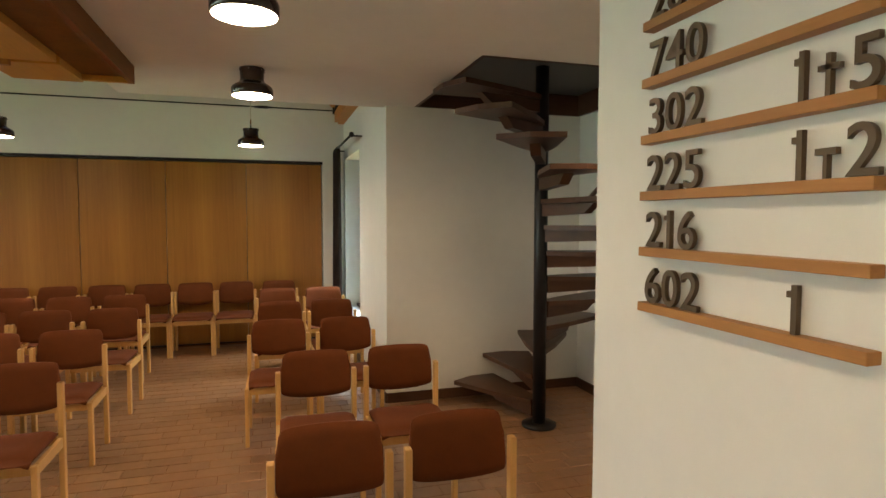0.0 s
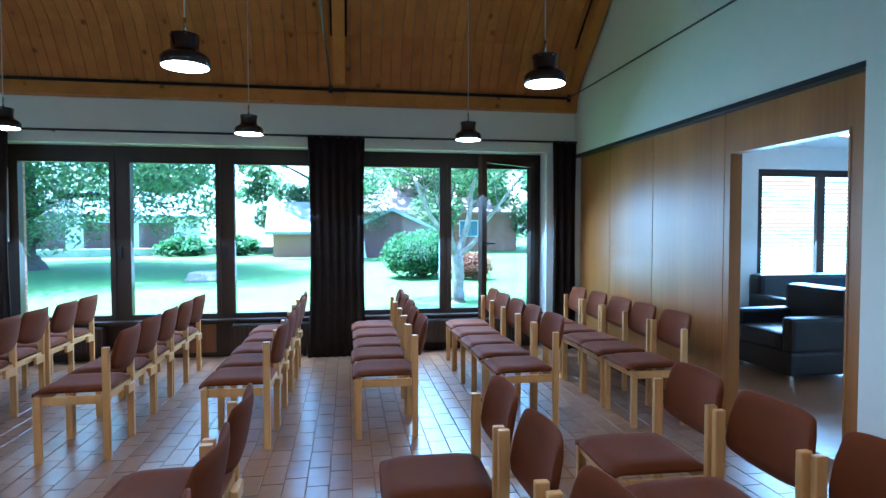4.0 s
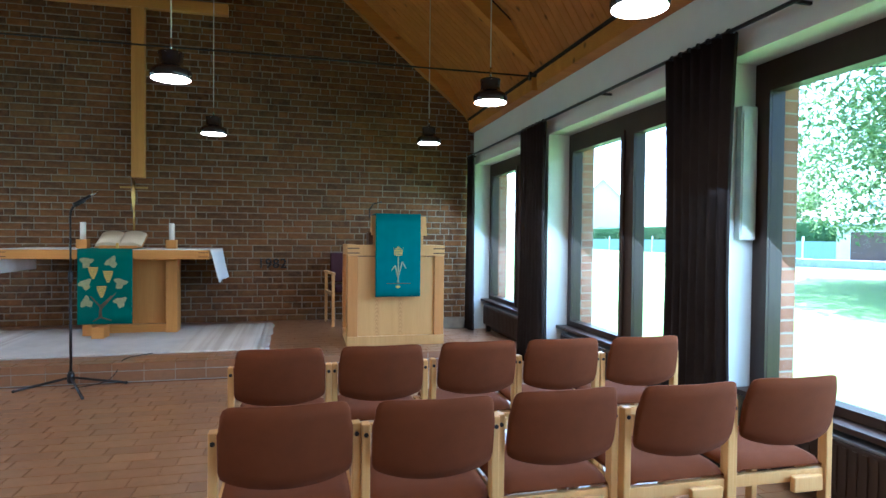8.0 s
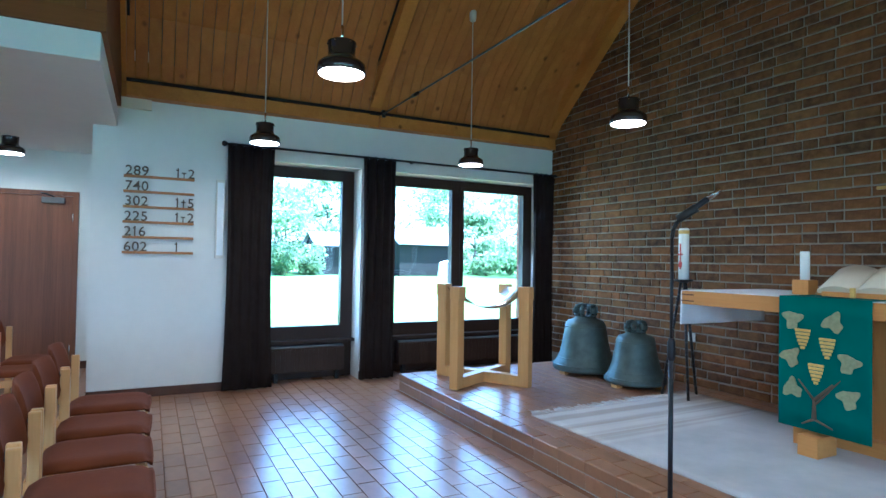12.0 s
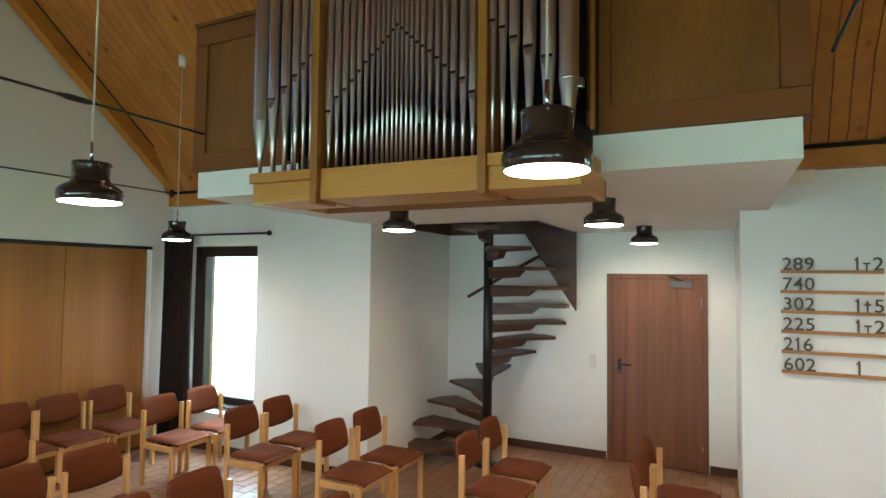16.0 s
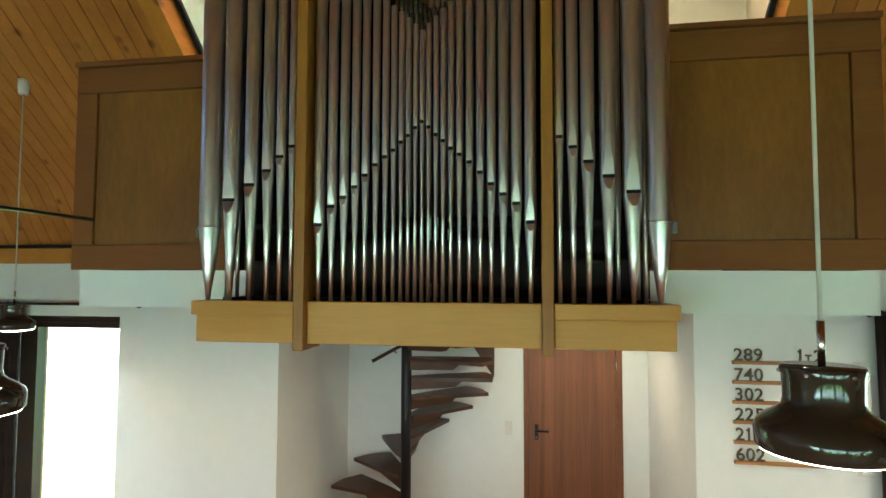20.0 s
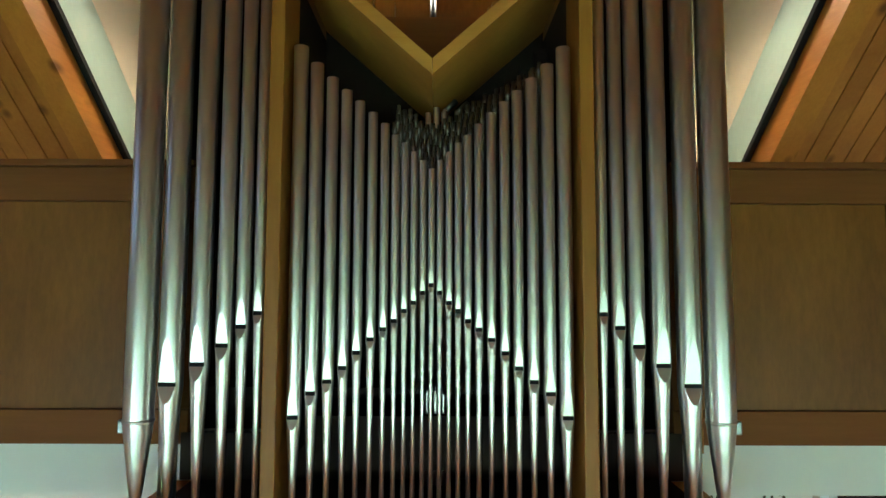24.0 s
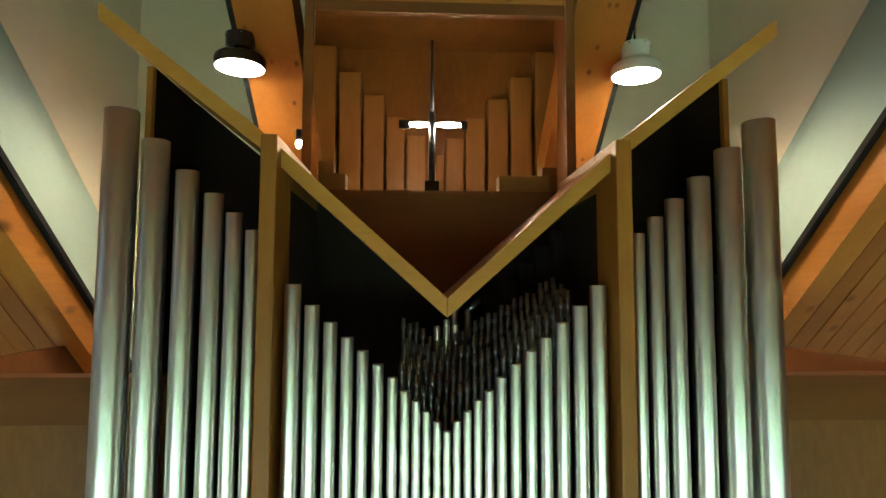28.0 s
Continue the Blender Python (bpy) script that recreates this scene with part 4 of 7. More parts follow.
# ---------------- chairs ----------------
def chair_back():
    bm = bmesh.new()
    half = [(0.0, 0.525, 0.79), (0.05, 0.527, 0.79), (0.10, 0.532, 0.79), (0.14, 0.540, 0.789), (0.165, 0.547, 0.786), (0.180, 0.553, 0.778), (0.188, 0.558, 0.760), (0.1915, 0.561, 0.732), (0.195, 0.568, 0.712), (0.1985, 0.582, 0.702)]
    cols = [(-x, a, b) for x, a, b in half[:0:-1]] + half
    rows = 7
    faces = {}
    for side in (0, 1):
        for i, (x, a, b) in enumerate(cols):
            for j in range(rows):
                v = j / (rows - 1)
                z = a + (b - a) * v
                bend = -0.045 * (1 - (x / 0.217) ** 2)
                lean = 0.075 - 0.42 * (z - 0.52) * 0.45
                puff = (0.012 + 0.006 * math.sin(math.pi * v) * (1 - (x / 0.22) ** 4)) * (1 if side else -1)
                if v in (0.0, 1.0) or i in (0, len(cols) - 1):
                    puff *= 0.45
                faces[side, i, j] = bm.verts.new((x, bend + lean + puff, z))
    n = len(cols)
    for side in (0, 1):
        for i in range(n - 1):
            for j in range(rows - 1):
                q = [faces[side, i, j], faces[side, i + 1, j], faces[side, i + 1, j + 1], faces[side, i, j + 1]]
                bm.faces.new(q if side == 0 else q[::-1]).smooth = True
    rim = [(i, 0) for i in range(n)] + [(n - 1, j) for j in range(1, rows)] + [(i, rows - 1) for i in range(n - 2, -1, -1)] + [(0, j) for j in range(rows - 2, 0, -1)]
    for (i, j), (k, l) in zip(rim, rim[1:] + rim[:1]):
        bm.faces.new((faces[0, i, j], faces[1, i, j], faces[1, k, l], faces[0, k, l])).smooth = True
    bmesh.ops.recalc_face_normals(bm, faces=bm.faces)
    return bm


def chair_seat():
    bm = bmesh.new()
    nx, ny = 10, 10
    v = {}
    for side in (0, 1):
        for i in range(nx + 1):
            for j in range(ny + 1):
                x, y = -0.205 + 0.41 * i / nx, 0.075 + 0.435 * j / ny
                ex, ey = abs(2 * i / nx - 1), abs(2 * j / ny - 1)
                if side:
                    z = 0.462 - 0.012 * (1 - ex * ex) * (1 - 0.4 * ey) - 0.022 * ex**8 - 0.028 * (ey**8)
                    z -= 0.012 * max(0, (y - 0.38) / 0.13) ** 2
                else:
                    z = 0.415 + 0.006 * max(ex, ey) ** 6
                k = 1 - 0.03 * (ex**4) * (ey**4)
                v[side, i, j] = bm.verts.new((x * k, 0.29 + (y - 0.29) * k, z))
    for side in (0, 1):
        for i in range(nx):
            for j in range(ny):
                q = [v[side, i, j], v[side, i + 1, j], v[side, i + 1, j + 1], v[side, i, j + 1]]
                bm.faces.new(q if side else q[::-1]).smooth = True
    rim = [(i, 0) for i in range(nx)] + [(nx, j) for j in range(ny)] + [(i, ny) for i in range(nx, 0, -1)] + [(0, j) for j in range(ny, 0, -1)]
    for (i, j), (k, l) in zip(rim, rim[1:] + rim[:1]):
        bm.faces.new((v[0, i, j], v[0, k, l], v[1, k, l], v[1, i, j])).smooth = True
    return bm


CHAIRLABEL = "light beech stacking chair with rust-brown upholstered seat and back"


def make_chair():
    t = thing("chair", CHAIRLABEL, "chair", group="rows of chairs")
    part("seat", chair_seat(), FABRIC, t)
    part("backrest", chair_back(), FABRIC, t)
    for s in (-1, 1):
        a, b = sorted((s * 0.2, s * 0.228))
        part("rear_leg", boxes(((a, 0.062, 0.0), (b, 0.105, 0.698)), bevel=0.006), BEECH, t)
        part("front_leg", boxes(((a, 0.445, 0.0), (b, 0.488, 0.405)), bevel=0.006), BEECH, t)
        part("side_rail", boxes(((a + 0.003, 0.106, 0.352), (b - 0.003, 0.444, 0.405)), bevel=0.004), BEECH, t)
        for y, z in ((0.083, 0.665),):
            bm = bmesh.new()
            rod(bm, (s * 0.214, 0.058, z), (s * 0.214, 0.063, z), 0.0075, seg=10)
            part("bolt", bm, BLACK, t)
    part("front_rail", boxes(((-0.199, 0.452, 0.36), (0.199, 0.478, 0.405)), bevel=0.004), BEECH, t)
    part("rear_rail", boxes(((-0.199, 0.075, 0.36), (0.199, 0.10, 0.405)), bevel=0.004), BEECH, t)
    part("link_plate", boxes(((0.03, 0.035, 0.335), (0.16, 0.058, 0.395)), ((0.05, 0.058, 0.36), (0.14, 0.074, 0.39)), bevel=0.006), BEECH, t)
    return t


chair = make_chair()
SPOTS = []
for y, x0 in ((5.95, 5.985), (5.05, 6.02), (4.04, 5.945), (3.06, 5.95), (2.10, 6.03), (1.12, 5.97), (0.18, 5.94)):
    SPOTS += [(x0 + 0.457 * i, y) for i in range(5)]
for y, x0 in ((6.05, 2.09), (5.06, 2.15), (3.98, 2.24), (3.02, 2.26), (2.00, 2.24), (1.09, 2.33)):
    SPOTS += [(x0 + 0.485 * i, y) for i in range(5)]
SPOTS += [(0.84 + 0.475 * i, 0.09) for i in range(7)]
for y, x0 in ((0.93, 0.37), (1.99, 0.37), (3.00, 0.38), (4.12, 0.19), (5.38, 0.24)):
    SPOTS += [(x0 + 0.49 * i, y) for i in range(2)]
jit = random.Random(4)
first = True
for x, y in SPOTS:
    m = pose(x + jit.uniform(-0.012, 0.012), y + jit.uniform(-0.015, 0.015), 0, 0, 0, jit.uniform(-1.5, 1.5))
    if first:
        chair.matrix_basis = m
        first = False
    else:
        copy_thing(chair, m)


# ---------------- altar ----------------
def beam_joints(bm, x, y0, y1, z):
    box(bm, (x, y0, z - 0.004), (x + 0.11, y1, z + 0.004))


al = thing("altar", "oak altar table with thick top on a panelled base", "altar", (4.035, 10.46, PZ + 0.012))
part("tabletop", boxes(((-1.03, -0.36, 0.845), (1.03, 0.61, 0.945)), bevel=0.006), OAKX, al)
for x in (-1.031, 0.92):
    for z in (0.872, 0.918):
        bm = bmesh.new()
        beam_joints(bm, x, -0.3625, -0.36, z)
        part("finger_joint", bm, STAIRWOOD, al, "dark end-grain finger joint")
for x0, x1 in ((-0.27, -0.17), (0.535, 0.655)):
    part("post", boxes(((x0, -0.22 if x0 < 0 else -0.10, 0.0), (x1, 0.22 if x0 < 0 else 0.10, 0.845)), bevel=0.006), OAK, al)
part("panel", boxes(((-0.17, 0.02, 0.10), (0.535, 0.06, 0.845))), OAK, al)
part("foot", boxes(((-0.17, -0.06, 0.0), (0.535, 0.08, 0.10)), bevel=0.006), OAKX, al)
part("cross_foot", boxes(((-0.12, -0.42, 0.0), (0.0, -0.225, 0.13)), bevel=0.006), OAKX, al)
part("cross_post", boxes(((-0.12, -0.30, 0.13), (0.0, -0.225, 0.845)), bevel=0.006), OAK, al)

ALZ = PZ + 0.012 + 0.945


def cloth(name, x0, x1, y0, y1, z, drops, mat, label, th=0.004):
    """A cloth lying on a top, whose ends hang down. drops: (side, length)."""
    t = thing(name, label, "cloth", (0, 0, z))
    bm = boxes(((x0, y0, 0.001), (x1, y1, 0.001 + th)))
    part("top_cloth", bm, mat, t)
    for side, far in drops:
        g = bmesh.new()
        n = 26
        rows = 8
        vs = {}
        for s in (0, 1):
            for i in range(n + 1):
                for j in range(rows + 1):
                    u, d = i / n, j / rows * far
                    wave = 0.010 * math.sin(u * 9 + 1) * (d / far) + 0.006 * math.sin(u * 23) * (d / far)
                    if side == "east":
                        p = (x1 + 0.006 + wave * 1.2 + s * th + 0.08 * (d / far), y0 + (y1 - y0) * u, 0.004 - d)
                    elif side == "west":
                        p = (x0 - 0.006 - wave - s * th, y0 + (y1 - y0) * u, 0.004 - d)
                    else:
                        p = (x0 + (x1 - x0) * u, y0 - 0.006 - abs(wave) * 0.4 - s * th, 0.004 - d)
                    vs[s, i, j] = g.verts.new(p)
        for s in (0, 1):
            for i in range(n):
                for j in range(rows):
                    g.faces.new((vs[s, i, j], vs[s, i + 1, j], vs[s, i + 1, j + 1], vs[s, i, j + 1])).smooth = True
        rim = [(i, 0) for i in range(n)] + [(n, j) for j in range(rows)] + [(i, rows) for i in range(n, 0, -1)] + [(0, j) for j in range(rows, 0, -1)]
        for (i, j), (k, l) in zip(rim, rim[1:] + rim[:1]):
            g.faces.new((vs[0, i, j], vs[0, k, l], vs[1, k, l], vs[1, i, j]))
        bmesh.ops.recalc_face_normals(g, faces=g.faces)
        part("hanging_end", g, mat, t)
    return t


cloth("altar_cloth", 4.035 - 1.036, 4.035 + 1.036, 10.11, 11.075, ALZ, (("east", 0.36), ("west", 0.26)), LINEN, "white linen altar cloth with hanging ends")
par = cloth("parament", 3.77, 4.30, 10.095, 10.68, ALZ + 0.006, (("front", 0.80),), TEALDARK, "dark green parament embroidered with vine and grapes")
front_y = 10.095 - 0.018


def patch(name, pts, mat, t, y, z0):
    part(name, prism([(x, z) for x, z in pts], y - 0.003, y + 0.004), mat, t)


def leaf_pts(cx, cz, r, rot):
    out = []
    for k in range(32):
        a = 2 * math.pi * k / 32
        rr = r * (0.88 + 0.24 * math.cos(3 * a) + 0.10 * math.cos(5 * a + 0.6) + 0.05 * math.cos(8 * a))
        out.append((cx + rr * math.cos(a + rot), cz + rr * math.sin(a + rot)))
    return out


PW = 0.53
for u, v, rot in ((0.17, 0.17, 0.4), (0.62, 0.17, 1.2), (0.15, 0.46, 0.9), (0.78, 0.45, 0.2), (0.17, 0.70, 1.6), (0.78, 0.70, 0.7)):
    patch("leaf", leaf_pts(3.77 + PW * u, -v * 0.8, 0.060, rot), LEAFTHREAD, par, front_y, 0)
for u, v in ((0.29, 0.30), (0.56, 0.35), (0.44, 0.55)):
    cx, cz = 3.77 + PW * u, -v * 0.8 + 0.05
    for r, w in enumerate((0.046, 0.043, 0.038, 0.031, 0.023, 0.013)):
        part("grape_stripe", boxes(((cx - w, front_y - 0.005, cz - r * 0.021 - 0.016), (cx + w, front_y + 0.003, cz - r * 0.021)), bevel=0.002), GOLD, par)
bm = bmesh.new()
for a, b, r in (((0.42, 0.90), (0.42, 0.76), 0.016), ((0.42, 0.76), (0.62, 0.62), 0.011), ((0.42, 0.76), (0.24, 0.62), 0.009), ((0.42, 0.90), (0.28, 0.955), 0.009), ((0.42, 0.90), (0.62, 0.945), 0.009), ((0.42, 0.80), (0.70, 0.58), 0.007)):
    rod(bm, (3.77 + PW * a[0], front_y, -a[1] * 0.8), (3.77 + PW * b[0], front_y, -b[1] * 0.8), r, r * 0.6, 8)
bmesh.ops.transform(bm, matrix=Matrix.Translation((0, front_y, 0)) @ Matrix.Diagonal((1, 0.3, 1, 1)) @ Matrix.Translation((0, -front_y, 0)), verts=bm.verts)
part("vine", bm, BROWNTHREAD, par)


def candle(x, y):
    t = thing("candle", "white altar candle in a square wooden holder", "candle", (x, y, ALZ + 0.0065), group="altar candles")
    part("holder", boxes(((-0.055, -0.055, 0), (0.055, 0.055, 0.10)), bevel=0.005), OAK, t)
    part("wax", turned([(0.029, 0.10), (0.030, 0.285), (0.026, 0.292), (0.0, 0.288)], 20), WAX, t)
    part("wick", turned([(0.002, 0.288), (0.0015, 0.302)], 6), BLACK, t)


candle(3.70, 10.47)
candle(4.59, 10.57)
bk = thing("open_bible", "thick open Bible with pale pages on a wooden stand", "book", (4.10, 10.42, ALZ + 0.012))
part("stand", boxes(((-0.19, -0.13, 0), (0.19, -0.09, 0.03)), ((-0.14, -0.09, 0), (-0.11, 0.15, 0.02)), ((0.11, -0.09, 0), (0.14, 0.15, 0.02)), ((-0.14, 0.12, 0.02), (0.14, 0.15, 0.11)), bevel=0.004), OAKX, bk)
lean = pose(0, 0.02, 0.085, 28, 0, 0)
cov = boxes(((-0.24, -0.15, -0.012), (0.24, 0.15, 0.0)), bevel=0.004)
bmesh.ops.transform(cov, matrix=lean, verts=cov.verts)
part("cover", cov, PIGSKIN, bk)
for s in (-1, 1):
    pg = bmesh.new()
    n = 10
    vs = {}
    for i in range(n + 1):
        u = i / n
        for k, yy in enumerate((-0.14, 0.14)):
            h = 0.005 + 0.048 * math.sin(math.pi * (0.12 + 0.80 * u)) ** 0.8
            vs[i, k, 1] = pg.verts.new((s * (0.002 + 0.226 * u), yy, h))
            vs[i, k, 0] = pg.verts.new((s * (0.002 + 0.226 * u), yy, 0.001))
    for i in range(n):
        for q in ((1, 1), (0, 0)):
            pg.faces.new((vs[i, 0, q[0]], vs[i + 1, 0, q[0]], vs[i + 1, 1, q[0]], vs[i, 1, q[0]])).smooth = True
        for k in (0, 1):
            pg.faces.new((vs[i, k, 0], vs[i + 1, k, 0], vs[i + 1, k, 1], vs[i, k, 1]))
    for i in (0, n):
        pg.faces.new((vs[i, 0, 0], vs[i, 1, 0], vs[i, 1, 1], vs[i, 0, 1]))
    bmesh.ops.recalc_face_normals(pg, faces=pg.faces)
    bmesh.ops.transform(pg, matrix=lean, verts=pg.verts)
    part("page_block", pg, PAPER, bk)
part("ribbon", boxes(((-0.012, -0.155, 0.0), (0.012, -0.135, 0.06))), GOLD, bk)

cf = thing("standing_cross", "slender brass standing cross with a small figure shape", "cross", (4.14, 10.76, ALZ + 0.0065))
bm = bmesh.new()
rod(bm, (0, 0, 0.02), (0, 0, 0.80), 0.011)
part("shaft", bm, BRASS, cf)
part("foot", turned([(0.07, 0.0), (0.07, 0.012), (0.02, 0.022), (0.012, 0.03)], 24), BRASS, cf)
part("arm", boxes(((-0.15, -0.008, 0.70), (0.15, 0.008, 0.722)), bevel=0.003), BRASS, cf)
bm = turned([(0.008, 0.44), (0.018, 0.50), (0.022, 0.58), (0.026, 0.66), (0.018, 0.70), (0.02, 0.725), (0.008, 0.745)], 12, (0, -0.02, 0))
part("figure", bm, BRASS, cf)

# large wooden cross on the wall
wc = thing("wall_cross", "tall plain oak cross fixed to the brick wall", "cross", (4.10, YN - 0.006, 1.98))
part("upright", boxes(((-0.075, -0.09, 0.0), (0.075, -0.006, 3.15)), bevel=0.004), OAK, wc)
part("crossbar", boxes(((-1.04, -0.10, 2.075), (1.04, -0.005, 2.21)), bevel=0.004), OAKX, wc)

yr = thing("year_sign", "dark metal year numerals 1982 on the brick wall", "sign", (5.50, YN - 0.02, 0.865))
for digit, dx in (("1", 0.0), ("9", 0.094), ("8", 0.188), ("2", 0.282)):
    cu = bpy.data.curves.new("numeral", "FONT")
    cu.body, cu.size, cu.extrude, cu.offset = digit, 0.175, 0.014, 0.002
    cu.materials.append(BLACK)
    o = new("numeral", cu)
    o.parent = yr
    o.matrix_basis = pose(dx, 0, 0, 90, 0, 0)
so = thing("wall_socket", "small white wall socket on the brick wall", "socket", (2.22, YN - 0.012, 0.62))
part("plate", boxes(((-0.04, -0.012, -0.04), (0.04, 0.0, 0.04)), bevel=0.004), SOCKET, so)

# rug
rg = thing("rug", "pale woven wool rug with striped ends and fringe", "rug", (4.07, 10.0, PZ + 0.012), 1)
bm = bmesh.new()
n, mrows = 60, 22
vs = {}
for i in range(n + 1):
    for j in range(mrows + 1):
        x, y = -1.56 + 3.12 * i / n, -0.88 + 1.76 * j / mrows
        z = 0.008 + 0.003 * noise.noise((x * 1.7, y * 1.7, 3)) + 0.002 * noise.noise((x * 5, y * 5, 7))
        vs[i, j, 1] = bm.verts.new((x, y + 0.03 * math.sin(x * 1.2) * 0.5, z))
        vs[i, j, 0] = bm.verts.new((x, y + 0.03 * math.sin(x * 1.2) * 0.5, 0.0))
for i in range(n):
    for j in range(mrows):
        for k in (0, 1):
            bm.faces.new((vs[i, j, k], vs[i + 1, j, k], vs[i + 1, j + 1, k], vs[i, j + 1, k])).smooth = True
for i in range(n):
    for j in (0, mrows):
        bm.faces.new((vs[i, j, 0], vs[i + 1, j, 0], vs[i + 1, j, 1], vs[i, j, 1]))
for j in range(mrows):
    for i in (0, n):
        bm.faces.new((vs[i, j, 0], vs[i, j + 1, 0], vs[i, j + 1, 1], vs[i, j, 1]))
bmesh.ops.recalc_face_normals(bm, faces=bm.faces)
part("weave", bm, RUG, rg)
fr = random.Random(8)
for s in (-1, 1):
    bm = bmesh.new()
    for k in range(90):
        y = -0.87 + 1.74 * k / 89
        l = fr.uniform(0.06, 0.12)
        rod(bm, (s * 1.555, y, 0.005), (s * (1.56 + l), y + fr.uniform(-0.03, 0.03), 0.004), 0.0045, 0.003, 5)
    tagged(part("fringe", bm, RUG, rg), kind="stuff")

# paschal candle on a dark stand
pc = thing("paschal_candle", "tall decorated Easter candle on a dark tripod stand", "candle", (2.56, 10.64, PZ + 0.012))
for a in (90, 215, 325):
    bm = bmesh.new()
    rod(bm, (0.17 * math.cos(radians(a)), 0.17 * math.sin(radians(a)), 0), (0.02 * math.cos(radians(a)), 0.02 * math.sin(radians(a)), 1.0), 0.012, 0.012, 8)
    part("leg", bm, BLACK, pc)
    bm = bmesh.new()
    for k in range(9):
        f = 0.08 + 0.1 * k
        q = 0.17 + (0.02 - 0.17) * f
        bmesh.ops.create_icosphere(bm, subdivisions=1, radius=0.014, matrix=Matrix.Translation((q * math.cos(radians(a)), q * math.sin(radians(a)), f)))
    tagged(part("rivets", bm, STEEL, pc), kind="stuff")
part("dish", turned([(0.03, 0.985), (0.075, 1.0), (0.078, 1.012), (0.0, 1.006)], 20), BLACK, pc)
part("wax", turned([(0.042, 1.008), (0.043, 1.44), (0.036, 1.455), (0.0, 1.45)], 24), WAX, pc)
part("gold_band", turned([(0.0435, 1.405), (0.0445, 1.406), (0.0445, 1.435), (0.0435, 1.436)], 24), GOLD, pc)
part("red_cross", boxes(((-0.006, -0.047, 1.10), (0.006, -0.041, 1.32)), ((-0.026, -0.046, 1.22), (0.026, -0.041, 1.235)), ((-0.016, -0.046, 1.12), (0.016, -0.041, 1.16))), RED, pc)

# microphone stand
mc = thing("microphone_stand", "black microphone stand with gooseneck on the floor", "microphone stand", (4.22, 8.62, 0.003))
for a in (300, 15, 185):
    bm = bmesh.new()
    rod(bm, (0.02 * math.cos(radians(a)), 0.02 * math.sin(radians(a)), 0.095), (0.40 * math.cos(radians(a)), 0.40 * math.sin(radians(a)), 0.012), 0.010)
    lg = part("leg", bm, BLACK, mc)
    bm = bmesh.new()
    bmesh.ops.create_icosphere(bm, subdivisions=2, radius=0.014, matrix=Matrix.Translation((0.40 * math.cos(radians(a)), 0.40 * math.sin(radians(a)), 0.012)))
    part("rubber_foot", bm, BLACK, lg)
part("hub", turned([(0.02, 0.05), (0.028, 0.07), (0.028, 0.12), (0.016, 0.15)], 14), BLACK, mc)
bm = bmesh.new()
rod(bm, (0, 0, 0.1), (0, 0, 0.92), 0.011)
part("lower_tube", bm, BLACK, mc)
bm = bmesh.new()
rod(bm, (0, 0, 0.9), (0, 0, 1.43), 0.0075)
part("upper_tube", bm, BLACK, mc)
part("clutch", turned([(0.014, 0.88), (0.018, 0.90), (0.018, 0.96), (0.012, 0.98)], 12), BLACK, mc)
bm = bmesh.new()
pts = [(0, 0, 1.43), (0.004, 0.003, 1.47), (0.018, 0.012, 1.505), (0.04, 0.026, 1.53)]
for a, b in zip(pts, pts[1:]):
    rod(bm, a, b, 0.009)
part("gooseneck", bm, BLACK, mc)
bm = bmesh.new()
rod(bm, (0.02, 0.013, 1.515), (0.085, 0.055, 1.565), 0.019, 0.019, 12)
part("clip", bm, BLACK, mc)
bm = bmesh.new()
rod(bm, (0.03, 0.02, 1.522), (0.12, 0.078, 1.60), 0.011, 0.014, 12)
mk = part("microphone", bm, BLACK, mc)
bm = bmesh.new()
rod(bm, (0.12, 0.078, 1.60), (0.165, 0.107, 1.64), 0.012, 0.009, 12)
part("grille", bm, CHROME, mk, "bare metal microphone head")
cb = bpy.data.curves.new("cable", "CURVE")
cb.dimensions, cb.bevel_depth = "3D", 0.004
sp = cb.splines.new("NURBS")
cpts = [(4.22, 8.62, 0.01), (4.28, 8.68, 0.006), (4.4, 8.73, 0.006), (4.5, 8.768, 0.05), (4.55, 8.79, 0.178), (4.52, 8.95, 0.178), (4.62, 9.1, 0.178), (4.75, 9.16, 0.178)]
sp.points.add(len(cpts) - 1)
for p, q in zip(sp.points, cpts):
    p.co = (*q, 1)
sp.use_endpoint_u = True
cb.materials.append(BLACK)
tagged(new("microphone_cable", cb), "thin black microphone cable over the step", "cable")

# ---------------- lectern ----------------
lc = thing("lectern", "pale ash wooden pulpit with corner posts and finger joints", "lectern", (7.01, 9.16, PZ + 0.012))
H = 1.03
part("front_panel", boxes(((-0.42, 0.03, 0.10), (0.42, 0.055, H - 0.12))), FLAMEWOOD, lc)
for s in (-1, 1):
    a, b = sorted((s * 0.50, s * 0.395))
    part("corner_post", boxes(((a, 0.0, 0.1), (b, 0.105, H - 0.11)), bevel=0.008), ASHPOST, lc)
    part("rear_post", boxes(((a, 0.66, 0.1), (b, 0.765, H - 0.11)), bevel=0.008), ASHPOST, lc)
    c, d = sorted((s * 0.47, s * 0.44))
    part("side_panel", boxes(((c, 0.105, 0.10), (d, 0.66, H - 0.12))), PALEWOOD, lc)
    part("side_rail", boxes(((a, 0.104, H - 0.108), (b, 0.70, H)), bevel=0.006), PALEWOOD, lc)
    part("side_foot", boxes(((a, 0.104, 0.0), (b, 0.70, 0.10)), bevel=0.006), PALEWOOD, lc)
part("top_rail", boxes(((-0.503, -0.003, H - 0.11), (0.503, 0.102, H)), bevel=0.006), PALEWOOD, lc)
